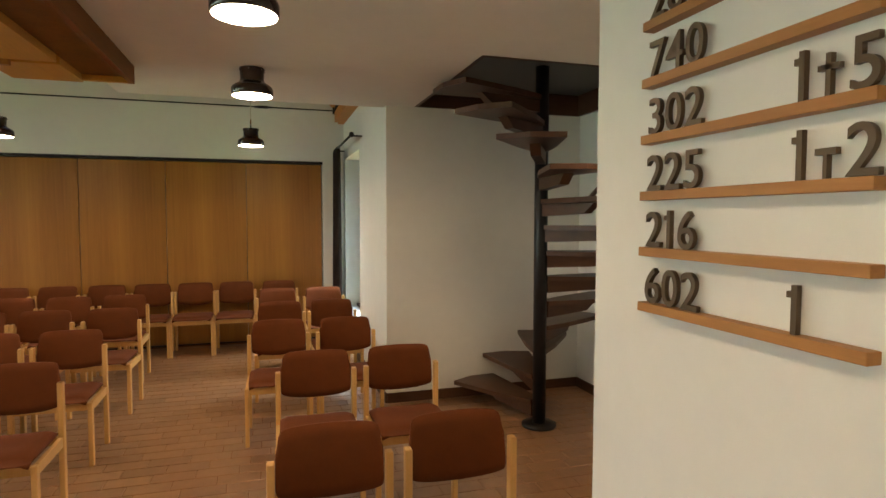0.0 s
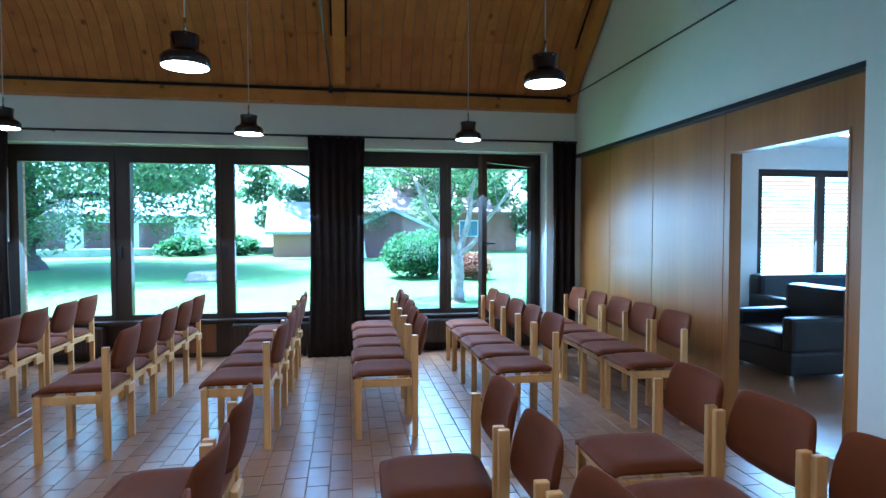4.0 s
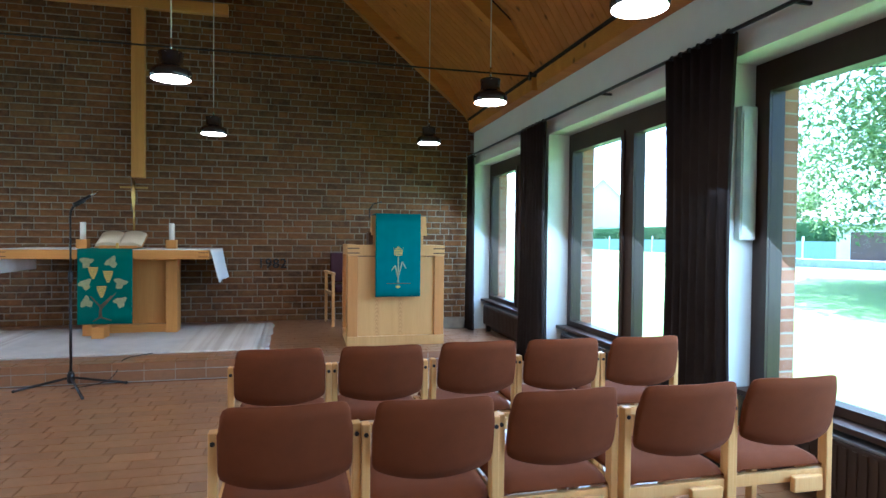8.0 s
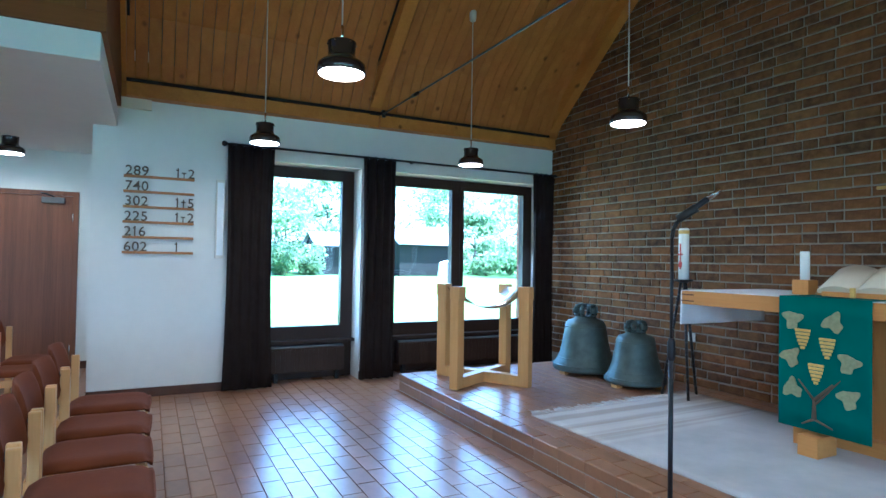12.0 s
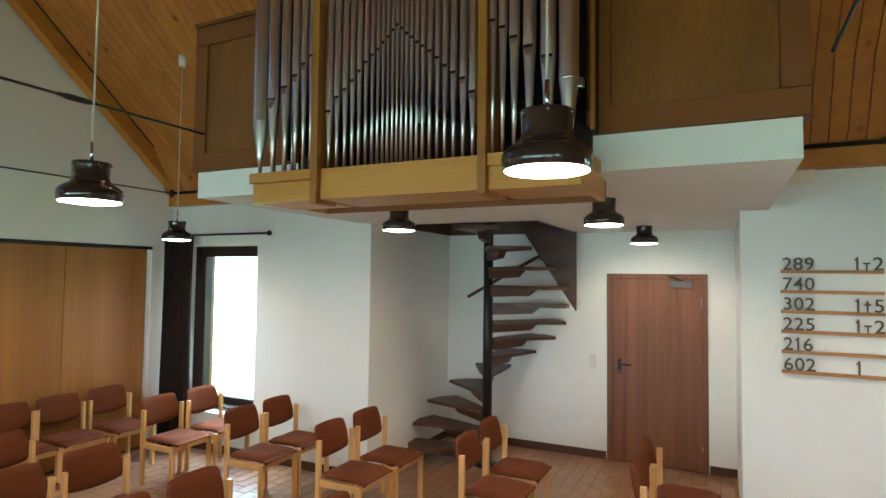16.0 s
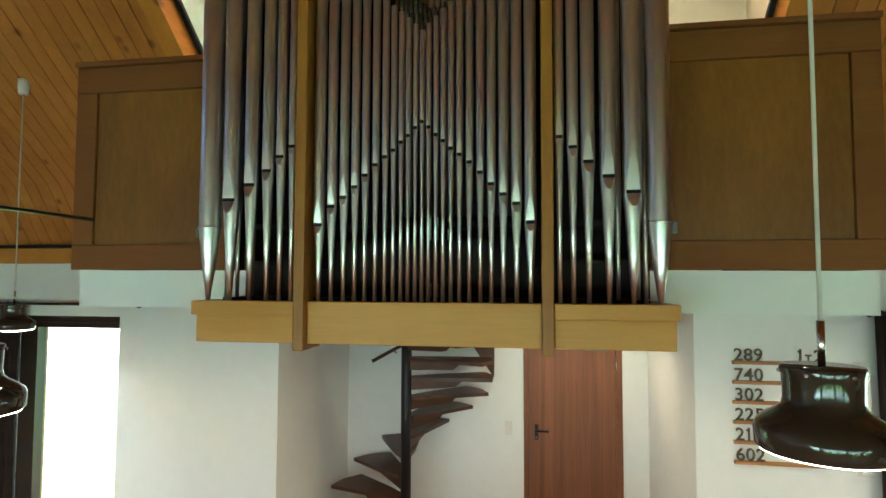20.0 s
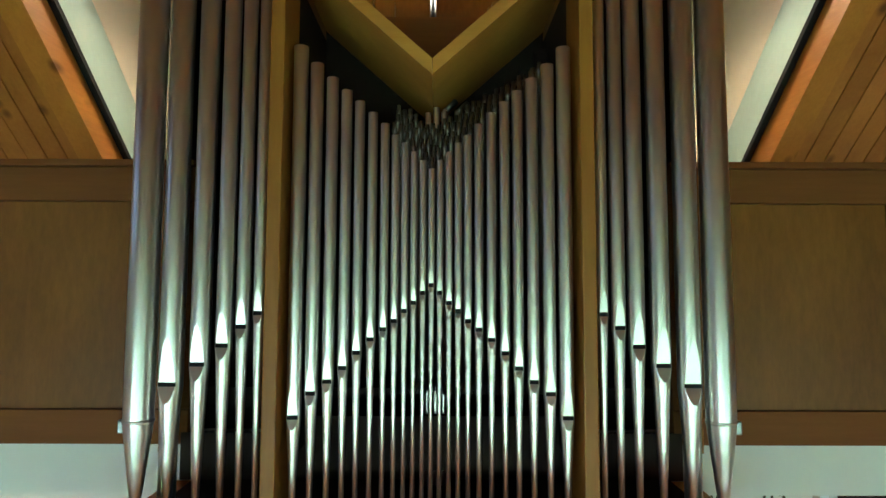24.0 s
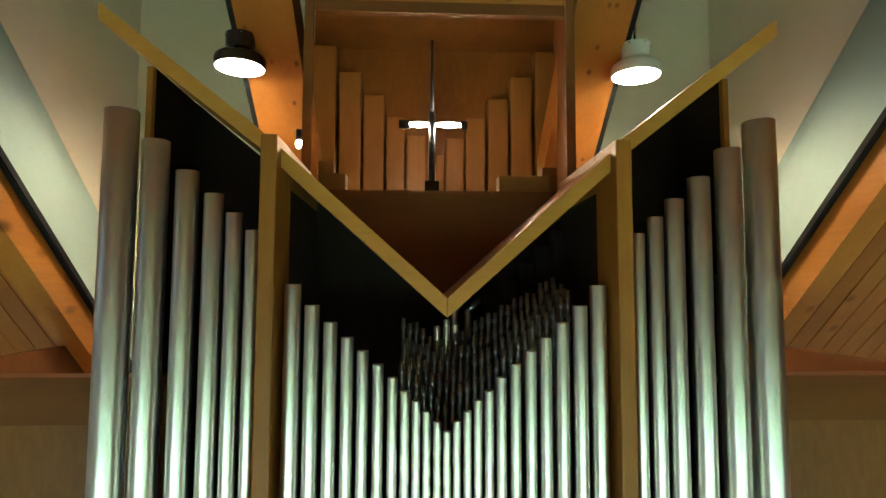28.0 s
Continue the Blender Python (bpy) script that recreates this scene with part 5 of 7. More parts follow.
part("foot_rail", boxes(((-0.503, -0.003, 0.0), (0.503, 0.102, 0.10)), bevel=0.006), PALEWOOD, lc)
for x0, x1 in ((-0.5035, -0.38), (0.38, 0.5035)):
    for z in (H - 0.082, H - 0.035):
        part("finger_joint", boxes(((x0, -0.0055, z - 0.006), (x1, 0.0, z + 0.006))), STAIRWOOD, lc)
bm = prism([(0.03, H), (0.40, H), (0.40, H + 0.12), (0.10, H + 0.30), (0.03, H + 0.24)], -0.24, 0.28, "x")
part("desk", bm, PALEWOOD, lc)
bm = prism([(-0.01, H + 0.10), (0.06, H + 0.10), (0.12, H + 0.30), (0.05, H + 0.30)], -0.26, 0.31, "x")
part("desk_front", bm, PALEWOOD, lc)
part("book_rest", boxes(((-0.28, 0.06, H + 0.002), (-0.235, 0.30, H + 0.13)), bevel=0.006), STAIRWOOD, lc)
bm = bmesh.new()
pts = [(-0.27, 0.1, H + 0.28), (-0.275, 0.09, H + 0.36), (-0.24, 0.06, H + 0.42), (-0.16, 0.02, H + 0.44)]
for a, b in zip(pts, pts[1:]):
    rod(bm, a, b, 0.006)
part("gooseneck_microphone", bm, BLACK, lc)
lp = cloth("lectern_parament", 6.78, 7.24, 9.09, 9.38, PZ + 0.012 + H + 0.315, (("front", 0.84),), TEAL, "teal cloth parament with embroidered golden wheat")
fy = 9.09 - 0.017
bm = bmesh.new()
for k, w in enumerate((0.012, 0.03, 0.04, 0.042, 0.038, 0.028)):
    box(bm, (7.01 - w, fy - 0.005, -0.34 - k * 0.016), (7.01 + w, fy + 0.003, -0.33 - k * 0.016), 0.002)
for dx in (-0.05, 0.05):
    rod(bm, (7.01 + dx * 0.7, fy, -0.42), (7.01 + dx, fy, -0.33), 0.003, 0.001, 6)
part("wheat_ear", bm, GOLD, lp)
bm = bmesh.new()
rod(bm, (7.01, fy, -0.43), (7.01, fy, -0.69), 0.006, 0.008, 8)
for a, b, c in (((7.01, -0.66), (6.98, -0.52), (6.94, -0.57)), ((7.01, -0.64), (7.05, -0.48), (7.09, -0.55))):
    rod(bm, (a[0], fy, a[1]), (b[0], fy, b[1]), 0.006, 0.007, 8)
    rod(bm, (b[0], fy, b[1]), (c[0], fy, c[1]), 0.007, 0.004, 8)
part("wheat_stem", bm, SILVERTHREAD, lp)
part("ground_line", boxes(((6.89, fy - 0.003, -0.705), (7.14, fy + 0.003, -0.697))), BROWNTHREAD, lp)
bm = turned([(0.001, -0.01), (0.02, -0.004), (0.02, 0.004), (0.001, 0.01)], 16)
bmesh.ops.transform(bm, matrix=Matrix.Translation((7.01, fy, -0.735)) @ Matrix.Diagonal((1.1, 0.2, 1.4, 1)), verts=bm.verts)
part("grain", bm, GOLD, lp)

# armchair behind the lectern
ac = thing("armchair", "light wood armchair with maroon seat by the brick wall", "chair", (6.67, 10.78, PZ + 0.012), 8)
part("seat", boxes(((-0.24, -0.24, 0.42), (0.24, 0.24, 0.49)), bevel=0.02), MAROON, ac)
part("backrest", boxes(((-0.22, 0.20, 0.52), (0.22, 0.26, 0.90)), bevel=0.02), MAROON, ac)
for s in (-1, 1):
    for y in (-0.24, 0.24):
        part("leg", boxes(((s * 0.27 - 0.018, y - 0.018, 0.0), (s * 0.27 + 0.018, y + 0.018, 0.64)), bevel=0.006), BEECH, ac)
    part("armrest", boxes(((s * 0.27 - 0.025, -0.28, 0.64), (s * 0.27 + 0.025, 0.27, 0.67)), bevel=0.008), BEECH, ac)
    part("side_rail", boxes(((s * 0.27 - 0.014, -0.22, 0.38), (s * 0.27 + 0.014, 0.22, 0.42)), bevel=0.004), BEECH, ac)

# ---------------- font and bells ----------------
ft = thing("baptismal_font", "pale wooden font of four posts with a hanging bowl", "font", (1.30, 9.38, PZ + 0.012), -16)
R = 0.455
for k in range(4):
    a = radians(45 + 90 * k)
    c, s = math.cos(a), math.sin(a)
    bm = boxes(((-0.055, -0.045, 0.0), (0.050, 0.042, 0.895)), bevel=0.008)
    bmesh.ops.transform(bm, matrix=pose(R * c, R * s, 0, 0, 0, 45 + 90 * k), verts=bm.verts)
    part("post", bm, PALEWOOD, ft)
    bm = boxes(((-0.062, -0.050, 0.795), (0.054, 0.050, 0.912)), bevel=0.008)
    bmesh.ops.transform(bm, matrix=pose(R * c, R * s, 0, 0, 0, 45 + 90 * k), verts=bm.verts)
    part("post_head", bm, PALEWOOD, ft)
bm = boxes(((-R + 0.04, -0.045, 0.0), (R - 0.04, 0.045, 0.10)), bevel=0.008)
bmesh.ops.transform(bm, matrix=pose(0, 0, 0, 0, 0, 45), verts=bm.verts)
part("foot_beam", bm, PALEWOOD, ft)
bm = boxes(((-R + 0.04, -0.045, 0.001), (-0.046, 0.045, 0.10)), ((0.046, -0.045, 0.001), (R - 0.04, 0.045, 0.10)), bevel=0.008)
bmesh.ops.transform(bm, matrix=pose(0, 0, 0, 0, 0, 135), verts=bm.verts)
part("foot_beam", bm, PALEWOOD, ft)
# the bowl is a bent metal sheet that hangs between the posts
bm = bmesh.new()
vs = {}
for k in (0, 1):
    for i in range(21):
        for j in range(2):
            u = -1 + i / 10
            vs[k, i, j] = bm.verts.new(((-0.31, 0.31)[j], 0.30 * u, 0.888 - 0.17 * (1 - u * u) ** 0.8 - 0.006 * k))
for i in range(20):
    for k in (0, 1):
        bm.faces.new([vs[k, a, b] for a, b in ((i, 0), (i + 1, 0), (i + 1, 1), (i, 1))]).smooth = True
    for j in (0, 1):
        bm.faces.new([vs[0, i, j], vs[0, i + 1, j], vs[1, i + 1, j], vs[1, i, j]])
for i in (0, 20):
    bm.faces.new([vs[0, i, 0], vs[0, i, 1], vs[1, i, 1], vs[1, i, 0]])
bmesh.ops.recalc_face_normals(bm, faces=bm.faces)
part("bowl", bm, plain("beaten_silver", (0.6, 0.62, 0.64), 0.22, 1.0), ft, "bent silver metal bowl")


def bell(x, y, s, group="church bells"):
    t = thing("church_bell", "green-grey bronze church bell standing on wooden blocks", "bell", (x, y, PZ + 0.012), group=group)
    o = 0.035
    prof = [(0.30, 0.0), (0.315, 0.015), (0.31, 0.045), (0.275, 0.10), (0.245, 0.17), (0.222, 0.27), (0.205, 0.37), (0.192, 0.44), (0.172, 0.475), (0.11, 0.495), (0.095, 0.515), (0.0, 0.518)]
    part("body", turned([(r * s, o + z * s) for r, z in prof], 40), BRONZE, t)
    for z, r in ((0.055, 0.309), (0.12, 0.268), (0.42, 0.198)):
        part("band", turned([((r - 0.002) * s, o + (z - 0.006) * s), ((r + 0.003) * s, o + z * s), ((r - 0.003) * s, o + (z + 0.006) * s)], 40), BRONZE, t)
    for k in range(6):
        a = k * math.pi / 3
        bm = bmesh.new()
        c, q = math.cos(a), math.sin(a)
        for p1, p2 in (((0.05, 0.50), (0.10, 0.55)), ((0.10, 0.55), (0.095, 0.61)), ((0.095, 0.61), (0.04, 0.62))):
            rod(bm, (p1[0] * c * s, p1[0] * q * s, o + p1[1] * s), (p2[0] * c * s, p2[0] * q * s, o + p2[1] * s), 0.024 * s, 0.022 * s, 8)
        part("crown_loop", bm, BRONZE, t)
    for k in range(3):
        a = k * 2.094 + 0.5
        part("block", boxes(((0.25 * s * math.cos(a) - 0.04, 0.25 * s * math.sin(a) - 0.03, 0.0), (0.25 * s * math.cos(a) + 0.04, 0.25 * s * math.sin(a) + 0.03, 0.034))), PALEWOOD, t)


bell(1.35, 10.60, 1.06)
bell(2.05, 10.60, 0.90)


# ---------------- west wall: hymn board, door, stairs ----------------
hb = thing("hymn_board", "six wooden hymn ledges with dark metal numbers", "hymn board", (0.0, 6.285, 0.0))
# one, dash and plus as small metal bars: (y0, y1, z0, z1)
STROKES = {"1": ((0.018, 0.030, 0.0, 0.092), (0.008, 0.018, 0.068, 0.080)), "-": ((0.004, 0.044, 0.042, 0.054), (0.020, 0.028, 0.0, 0.042)), "+": ((0.004, 0.044, 0.046, 0.056), (0.019, 0.029, 0.0, 0.075))}
ROWS_TEXT = [("602", "1"), ("216", ""), ("225", "1-2"), ("302", "1+5"), ("740", ""), ("289", "1-2")]
for k, (a, b) in enumerate(ROWS_TEXT):
    z = 1.357 + 0.1412 * k
    led = part("ledge", boxes(((0.0, 0.0, z - 0.023), (0.034, 0.60, z)), bevel=0.002), LEDGEWOOD, hb)
    for body, y in ((a, 0.010), (b, 0.43)):
        if not body:
            continue
        for ch in body:
            if ch in STROKES:
                part("digit", boxes(*[((0.012, y + a, z + c), (0.024, y + b, z + d)) for a, b, c, d in STROKES[ch]]), BRONZEDIGIT, led)
                y += 0.052 if ch == "1" else 0.058
                continue
            cu = bpy.data.curves.new("digit", "FONT")
            cu.body, cu.size, cu.extrude, cu.offset = ch, 0.126, 0.006, 0.0006
            cu.materials.append(BRONZEDIGIT)
            o = new("digit", cu)
            o.parent = led
            o.matrix_basis = pose(0.018, y, z + 0.002, 90, 0, 90)
            y += 0.067
sb = thing("column_loudspeaker", "slim off-white column loudspeaker on the wall", "loudspeaker", (0.0, 7.12, 1.30))
part("body", boxes(((0.0, -0.04, 0), (0.07, 0.04, 0.77)), bevel=0.006), SOCKET, sb)
part("grille", boxes(((0.071, -0.03, 0.03), (0.075, 0.03, 0.74))), LINEN, sb)
sb = thing("column_loudspeaker", "slim off-white column loudspeaker in the window reveal", "loudspeaker", (XE + 0.145, 6.168, 1.29))
part("body", boxes(((-0.055, -0.045, 0), (0.055, 0.0, 0.77)), bevel=0.006), SPEAKERGREY, sb)
part("grille", boxes(((-0.045, -0.05, 0.03), (0.045, -0.046, 0.74))), SPEAKERGREY, sb)

dr = tagged(new("door_1"), "closed reddish brown veneer door with dark handle", "door", "", "structure")
DX = -1.81
part("leaf", boxes(((DX - 0.045, 4.815, 0.008), (DX - 0.002, 5.705, 1.985)), bevel=0.002), DOORWOOD, dr)
part("frame", boxes(((DX - 0.10, 4.751, 0.0), (DX + 0.012, 4.813, 2.039)), ((DX - 0.10, 5.707, 0.0), (DX + 0.012, 5.769, 2.039)), ((DX - 0.10, 4.813, 1.988), (DX + 0.012, 5.707, 2.039))), DOORWOOD, dr)
bm = boxes(((DX - 0.002, 4.865, 0.95), (DX + 0.006, 4.905, 1.11)), bevel=0.003)
rod(bm, (DX, 4.885, 1.05), (DX + 0.05, 4.885, 1.05), 0.010)
rod(bm, (DX + 0.05, 4.88, 1.05), (DX + 0.05, 5.01, 1.05), 0.010)
hd = part("handle", bm, BLACK, dr)
bm = bmesh.new()
rod(bm, (DX + 0.004, 4.885, 0.975), (DX + 0.01, 4.885, 0.975), 0.011)
part("lock", bm, STEEL, hd)
cl = part("closer", boxes(((DX + 0.0, 5.41, 1.90), (DX + 0.05, 5.63, 1.965)), bevel=0.006), STEEL, dr)
bm = bmesh.new()
rod(bm, (DX + 0.04, 5.53, 1.968), (DX + 0.06, 5.45, 2.0), 0.008)
rod(bm, (DX + 0.06, 5.45, 2.0), (DX + 0.02, 5.4, 2.01), 0.008)
part("closer_arm", bm, BLACK, cl)
for z in (0.22, 1.74):
    bm = bmesh.new()
    rod(bm, (DX + 0.012, 5.71, z - 0.05), (DX + 0.012, 5.71, z + 0.05), 0.007)
    part("hinge", bm, CHROME, dr)
sw = thing("light_switch", "cream double light switch plate beside the door", "switch", (DX, 4.59, 1.06))
part("plate", boxes(((0, -0.038, -0.075), (0.008, 0.038, 0.075)), bevel=0.003), SOCKET, sw)
for z in (-0.036, 0.036):
    part("rocker", boxes(((0.008, -0.025, z - 0.028), (0.014, 0.025, z + 0.028)), bevel=0.002), SOCKET, sw)

st = thing("spiral_staircase", "dark wooden spiral staircase round a steel pole", "staircase", (-1.0, 3.65, 0.0))
bm = bmesh.new()
rod(bm, (0, 0, 0.0), (0, 0, 2.72), 0.05, seg=20)
part("pole", bm, BLACK, st)
part("base_plate", turned([(0.13, 0.0), (0.13, 0.02), (0.06, 0.03)], 24), BLACK, st)
for k in range(13):
    z, ang = 0.19 * (k + 1), -72 - 22.9 * k
    hw = radians(15)
    pts = [(0.045, -0.045), (0.30, -0.12), (0.83 * math.cos(hw), -0.83 * math.sin(hw)), (0.85, 0.0), (0.83 * math.cos(hw), 0.83 * math.sin(hw)), (0.30, 0.12), (0.045, 0.045)]
    bm = prism(pts, z - 0.034, z, "z")
    bmesh.ops.transform(bm, matrix=pose(0, 0, 0, 0, 0, ang), verts=bm.verts)
    tr = part("tread", bm, STAIRWOOD, st)
    bm = prism([(0.05, z - 0.125), (0.47, z - 0.105), (0.56, z - 0.036), (0.05, z - 0.036)], -0.035, 0.035)
    bmesh.ops.transform(bm, matrix=pose(0, 0, 0, 0, 0, ang), verts=bm.verts)
    part("bracket", bm, STAIRWOOD, tr)
part("apron", prism([(0.20, 2.50), (0.80, 2.50), (0.80, 1.62)], -0.64, -0.60, "x"), STAIRWOOD, st)
hr = thing("wall_handrail", "dark wooden handrail climbing along the recess wall", "handrail", (-1.73, 3.10, 1.74))
bm = bmesh.new()
rod(bm, (0, 0, 0), (0, 1.12, 0.62), 0.02)
part("rail", bm, STAIRWOOD, hr)
for f in (0.22, 0.8):
    bm = bmesh.new()
    rod(bm, (0, 1.12 * f, 0.62 * f - 0.02), (-0.08, 1.12 * f, 0.62 * f - 0.05), 0.008)
    part("bracket", bm, BLACK, hr)

# ---------------- organ ----------------
og = thing("pipe_organ", "gallery pipe organ with tin pipes in oak case", "organ", (0, ORG, 0))
PXM = 2.35


def at_y(y):
    return y - ORG


def organ_pipe(y, d, mouth, topz, x, foot=2.550, lip=True):
    """A tin pipe: conical foot, body, and a leaf-shaped upper lip over the mouth."""
    r = d / 2
    h, h2 = d * 1.9, d * 0.7
    flat = lambda z: 1.0 if not (lip and mouth - h2 < z < mouth + h) else 0.70 + 0.30 * ((z - mouth) / h if z >= mouth else (mouth - z) / h2)
    rim = [(r, mouth + h * k / 4) for k in range(1, 5)] if lip else []
    neck = [(r * (1 - 0.06 * k), mouth - h2 * k / 2) for k in (2, 1)] if lip else []
    bm = turned([(0.008, foot), (r * 0.54, foot + (mouth - h2 - foot) * 0.5), *neck, (r, mouth - 0.004), (r, mouth), (r, mouth + 0.003), *rim, (r, topz - 0.003), (r * 0.995, topz), (r * 0.86, topz), (r * 0.86, topz - 0.03), (0.0, topz - 0.03)], 28, (x, at_y(y), 0))
    pressed = set()
    for v in bm.verts:
        lim = r * flat(v.co.z)
        if v.co.x - x > lim:
            v.co.x = x + lim
            pressed.add(v)
    for f in bm.faces:
        if all(v in pressed for v in f.verts):
            f.smooth = False
    p = part("organ_pipe", bm, TIN, og)
    if lip:
        for nm, hh in (("upper_lip", h), ("lower_lip", -h2)):
            g = bmesh.new()
            left = []
            for i in range(7):
                u = i / 6 * 0.96
                left.append((0.70 + 0.30 * u, math.sqrt(1 - (0.70 + 0.30 * u) ** 2) * 0.96, u))
            pts = [(q, -w, u) for q, w, u in left] + [(q, w, u) for q, w, u in left[::-1]]
            z0 = mouth + (0.012 if hh > 0 else -0.002)
            vs = [g.verts.new((x + r * q + 0.0012, at_y(y) + r * w, z0 + hh * u)) for q, w, u in pts]
            wv = [g.verts.new((x + r * q - 0.003, at_y(y) + r * w, z0 + hh * u)) for q, w, u in pts]
            g.faces.new(vs)
            for i in range(len(pts)):
                j = (i + 1) % len(pts)
                g.faces.new((vs[i], vs[j], wv[j], wv[i]))
            bmesh.ops.recalc_face_normals(g, faces=g.faces)
            part(nm, g, TIN, p)
        part("mouth", boxes(((x + r * 0.2, at_y(y) - 0.36 * d, mouth - 0.001), (x + r * 0.70 + 0.0018, at_y(y) + 0.36 * d, mouth + 0.0115))), BLACKGAP, p)
    return p


MAIN = [(0.410, 0.040, 2.842, 3.985), (0.359, 0.036, 2.912, 3.93), (0.310, 0.033, 2.947, 3.885), (0.265, 0.030, 2.987, 3.845), (0.224, 0.028, 3.032, 3.81), (0.183, 0.0265, 3.072, 3.775), (0.145, 0.0245, 3.102, 3.74), (0.112, 0.0225, 3.127, 3.705), (0.082, 0.021, 3.157, 3.68), (0.054, 0.020, 3.182, 3.652), (0.026, 0.019, 3.212, 3.626), (0.0, 0.019, 3.235, 3.60)]
TOWER = [(0.862, 0.085, 2.84, 4.44), (0.771, 0.069, 2.942, 4.36), (0.687, 0.059, 3.00, 4.28), (0.617, 0.050, 3.055, 4.22), (0.563, 0.042, 3.11, 4.17), (0.515, 0.035, 3.15, 4.125)]
for o, d, mo, tz in MAIN:
    for s in ((-1, 1) if o else (1,)):
        organ_pipe(ORG + s * o, d * 1.12, mo, tz, PXM)
for i, (o, d, mo, tz) in enumerate(TOWER):
    for s in (-1, 1):
        p = organ_pipe(ORG + s * o, d, mo, tz, 2.372, lip=i > 0)
        if i == 0:
            part("tuning_ear", boxes(((2.345, s * (o + 0.045) - 0.016, 2.80), (2.375, s * (o + 0.045) + 0.016, 2.84)), bevel=0.004), TINDARK, p)
            part("seam", turned([(d / 2 + 0.0005, 2.834), (d / 2 + 0.002, 2.836), (d / 2 + 0.002, 2.842), (d / 2 + 0.0005, 2.844)], 28, (2.372, s * o, 0)), TIN, p)
# ranks of small pipes inside, rising from the middle to both sides, each with slotted tuning collars
rk = random.Random(11)
small = bmesh.new()
for row in range(4):
    for k in range(-6, 18):
        o = k * 0.0205 + 0.006 * (row % 3)
        low, high = 3.63 + 0.93 * abs(o), 3.83 + 0.52 * abs(o)
        tz = low + (high - low) * (row + 0.7) / 4 + rk.uniform(-0.012, 0.012)
        rr = 0.0062 + rk.uniform(0, 0.0012)
        prof = [(rr, 2.9)]
        for c in range(4, 0, -1):
            zc = tz - 0.055 * c + 0.02
            prof += [(rr, zc), (rr + 0.0022, zc + 0.002), (rr + 0.0022, zc + 0.016), (rr, zc + 0.018)]
        turned(prof + [(rr, tz), (rr * 0.7, tz)], 7, (2.27 - 0.06 * row, o, 0), small)
tagged(part("pipe_rank", small, TINDARK, og, "dark ranks of small pipes"), kind="stuff")
for o, tz in ((-0.018, 3.86), (0.012, 3.88), (0.04, 3.865)):
    organ_pipe(ORG + o, 0.022, 3.1, tz, 2.08, lip=False)
for o, tz in ((0.045, 3.912), (0.09, 3.907)):
    organ_pipe(ORG + o, 0.022, 3.1, tz, 1.96, lip=False)
for a, b in (((0.045, 3.905), (0.085, 3.948)), ((0.09, 3.90), (0.13, 3.94))):
    bm = bmesh.new()
    rod(bm, (1.96, *a), (1.95, *b), 0.011, seg=14)
    part("mitred_pipe", bm, TINDARK, og)
# slim pipes standing behind the tower fronts
for s in (-1, 1):
    for o, x, tz in ((0.825, 2.30, 3.95), (0.806, 2.25, 4.02), (0.733, 2.26, 3.9)):
        organ_pipe(ORG + s * o, 0.03, 2.95, tz, x, lip=False)

# case
for s in (-1, 1):
    y0, y1 = sorted((s * 0.450, s * 0.493))
    part("post", boxes(((2.22, y0, 2.36), (2.40, y1, 4.378)), bevel=0.005), ORGANPOST, og)
    # lower board near-black for the shade inside, upper one in plain oak
    part("post_board", boxes(((1.78, y0 + 0.001, 2.68), (2.218, y1 - 0.001, 4.26))), CASESHADE, og)
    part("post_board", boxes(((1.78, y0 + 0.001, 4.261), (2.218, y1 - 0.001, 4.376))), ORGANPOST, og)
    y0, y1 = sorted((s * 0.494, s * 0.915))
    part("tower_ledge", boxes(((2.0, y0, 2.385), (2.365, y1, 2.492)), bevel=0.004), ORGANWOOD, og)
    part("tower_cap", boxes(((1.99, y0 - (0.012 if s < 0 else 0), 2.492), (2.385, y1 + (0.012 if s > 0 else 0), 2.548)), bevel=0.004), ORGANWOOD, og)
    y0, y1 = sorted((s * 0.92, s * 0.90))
    part("side_board", boxes(((1.75, y0, 2.678), (2.10, y1, 4.66))), CASESHADE, og)
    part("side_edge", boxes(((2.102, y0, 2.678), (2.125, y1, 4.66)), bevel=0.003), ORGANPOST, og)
    part("tower_back", prism([(s * 0.495, 2.68), (s * 0.90, 2.68), (s * 0.90, 4.66), (s * 0.495, 4.33)], 1.77, 1.79, "x"), CASESHADE, og)
    # wing and vee boards
    for name, a, b, x1 in (("wing_board", (0.499, 4.40), (0.995, 4.79), 2.27), ("vee_board", (0.449, 4.35), (0.0, 3.92), 2.355)):
        th = 0.052
        pts = [(s * a[0], a[1]), (s * b[0], b[1]), (s * b[0], b[1] - th), (s * a[0], a[1] - th)]
        if name == "vee_board":
            pts = [(s * a[0], a[1]), (s * b[0] + s * 0.001, b[1] + 0.03), (s * b[0] + s * 0.001, b[1] - th + 0.03), (s * a[0], a[1] - th)]
        part(name, prism(pts, 1.78, x1, "x"), ORGANWOOD, og)
    pts = [(s * 0.43, 4.31), (s * 0.06, 3.975), (s * 0.06, 3.955), (s * 0.43, 4.29)]
    part("vee_moulding", prism(pts, 1.92, 1.97, "x"), ORGANWOOD, og)
part("main_ledge", boxes(((2.0, -0.449, 2.385), (2.365, 0.449, 2.548)), bevel=0.004), ORGANWOOD, og)
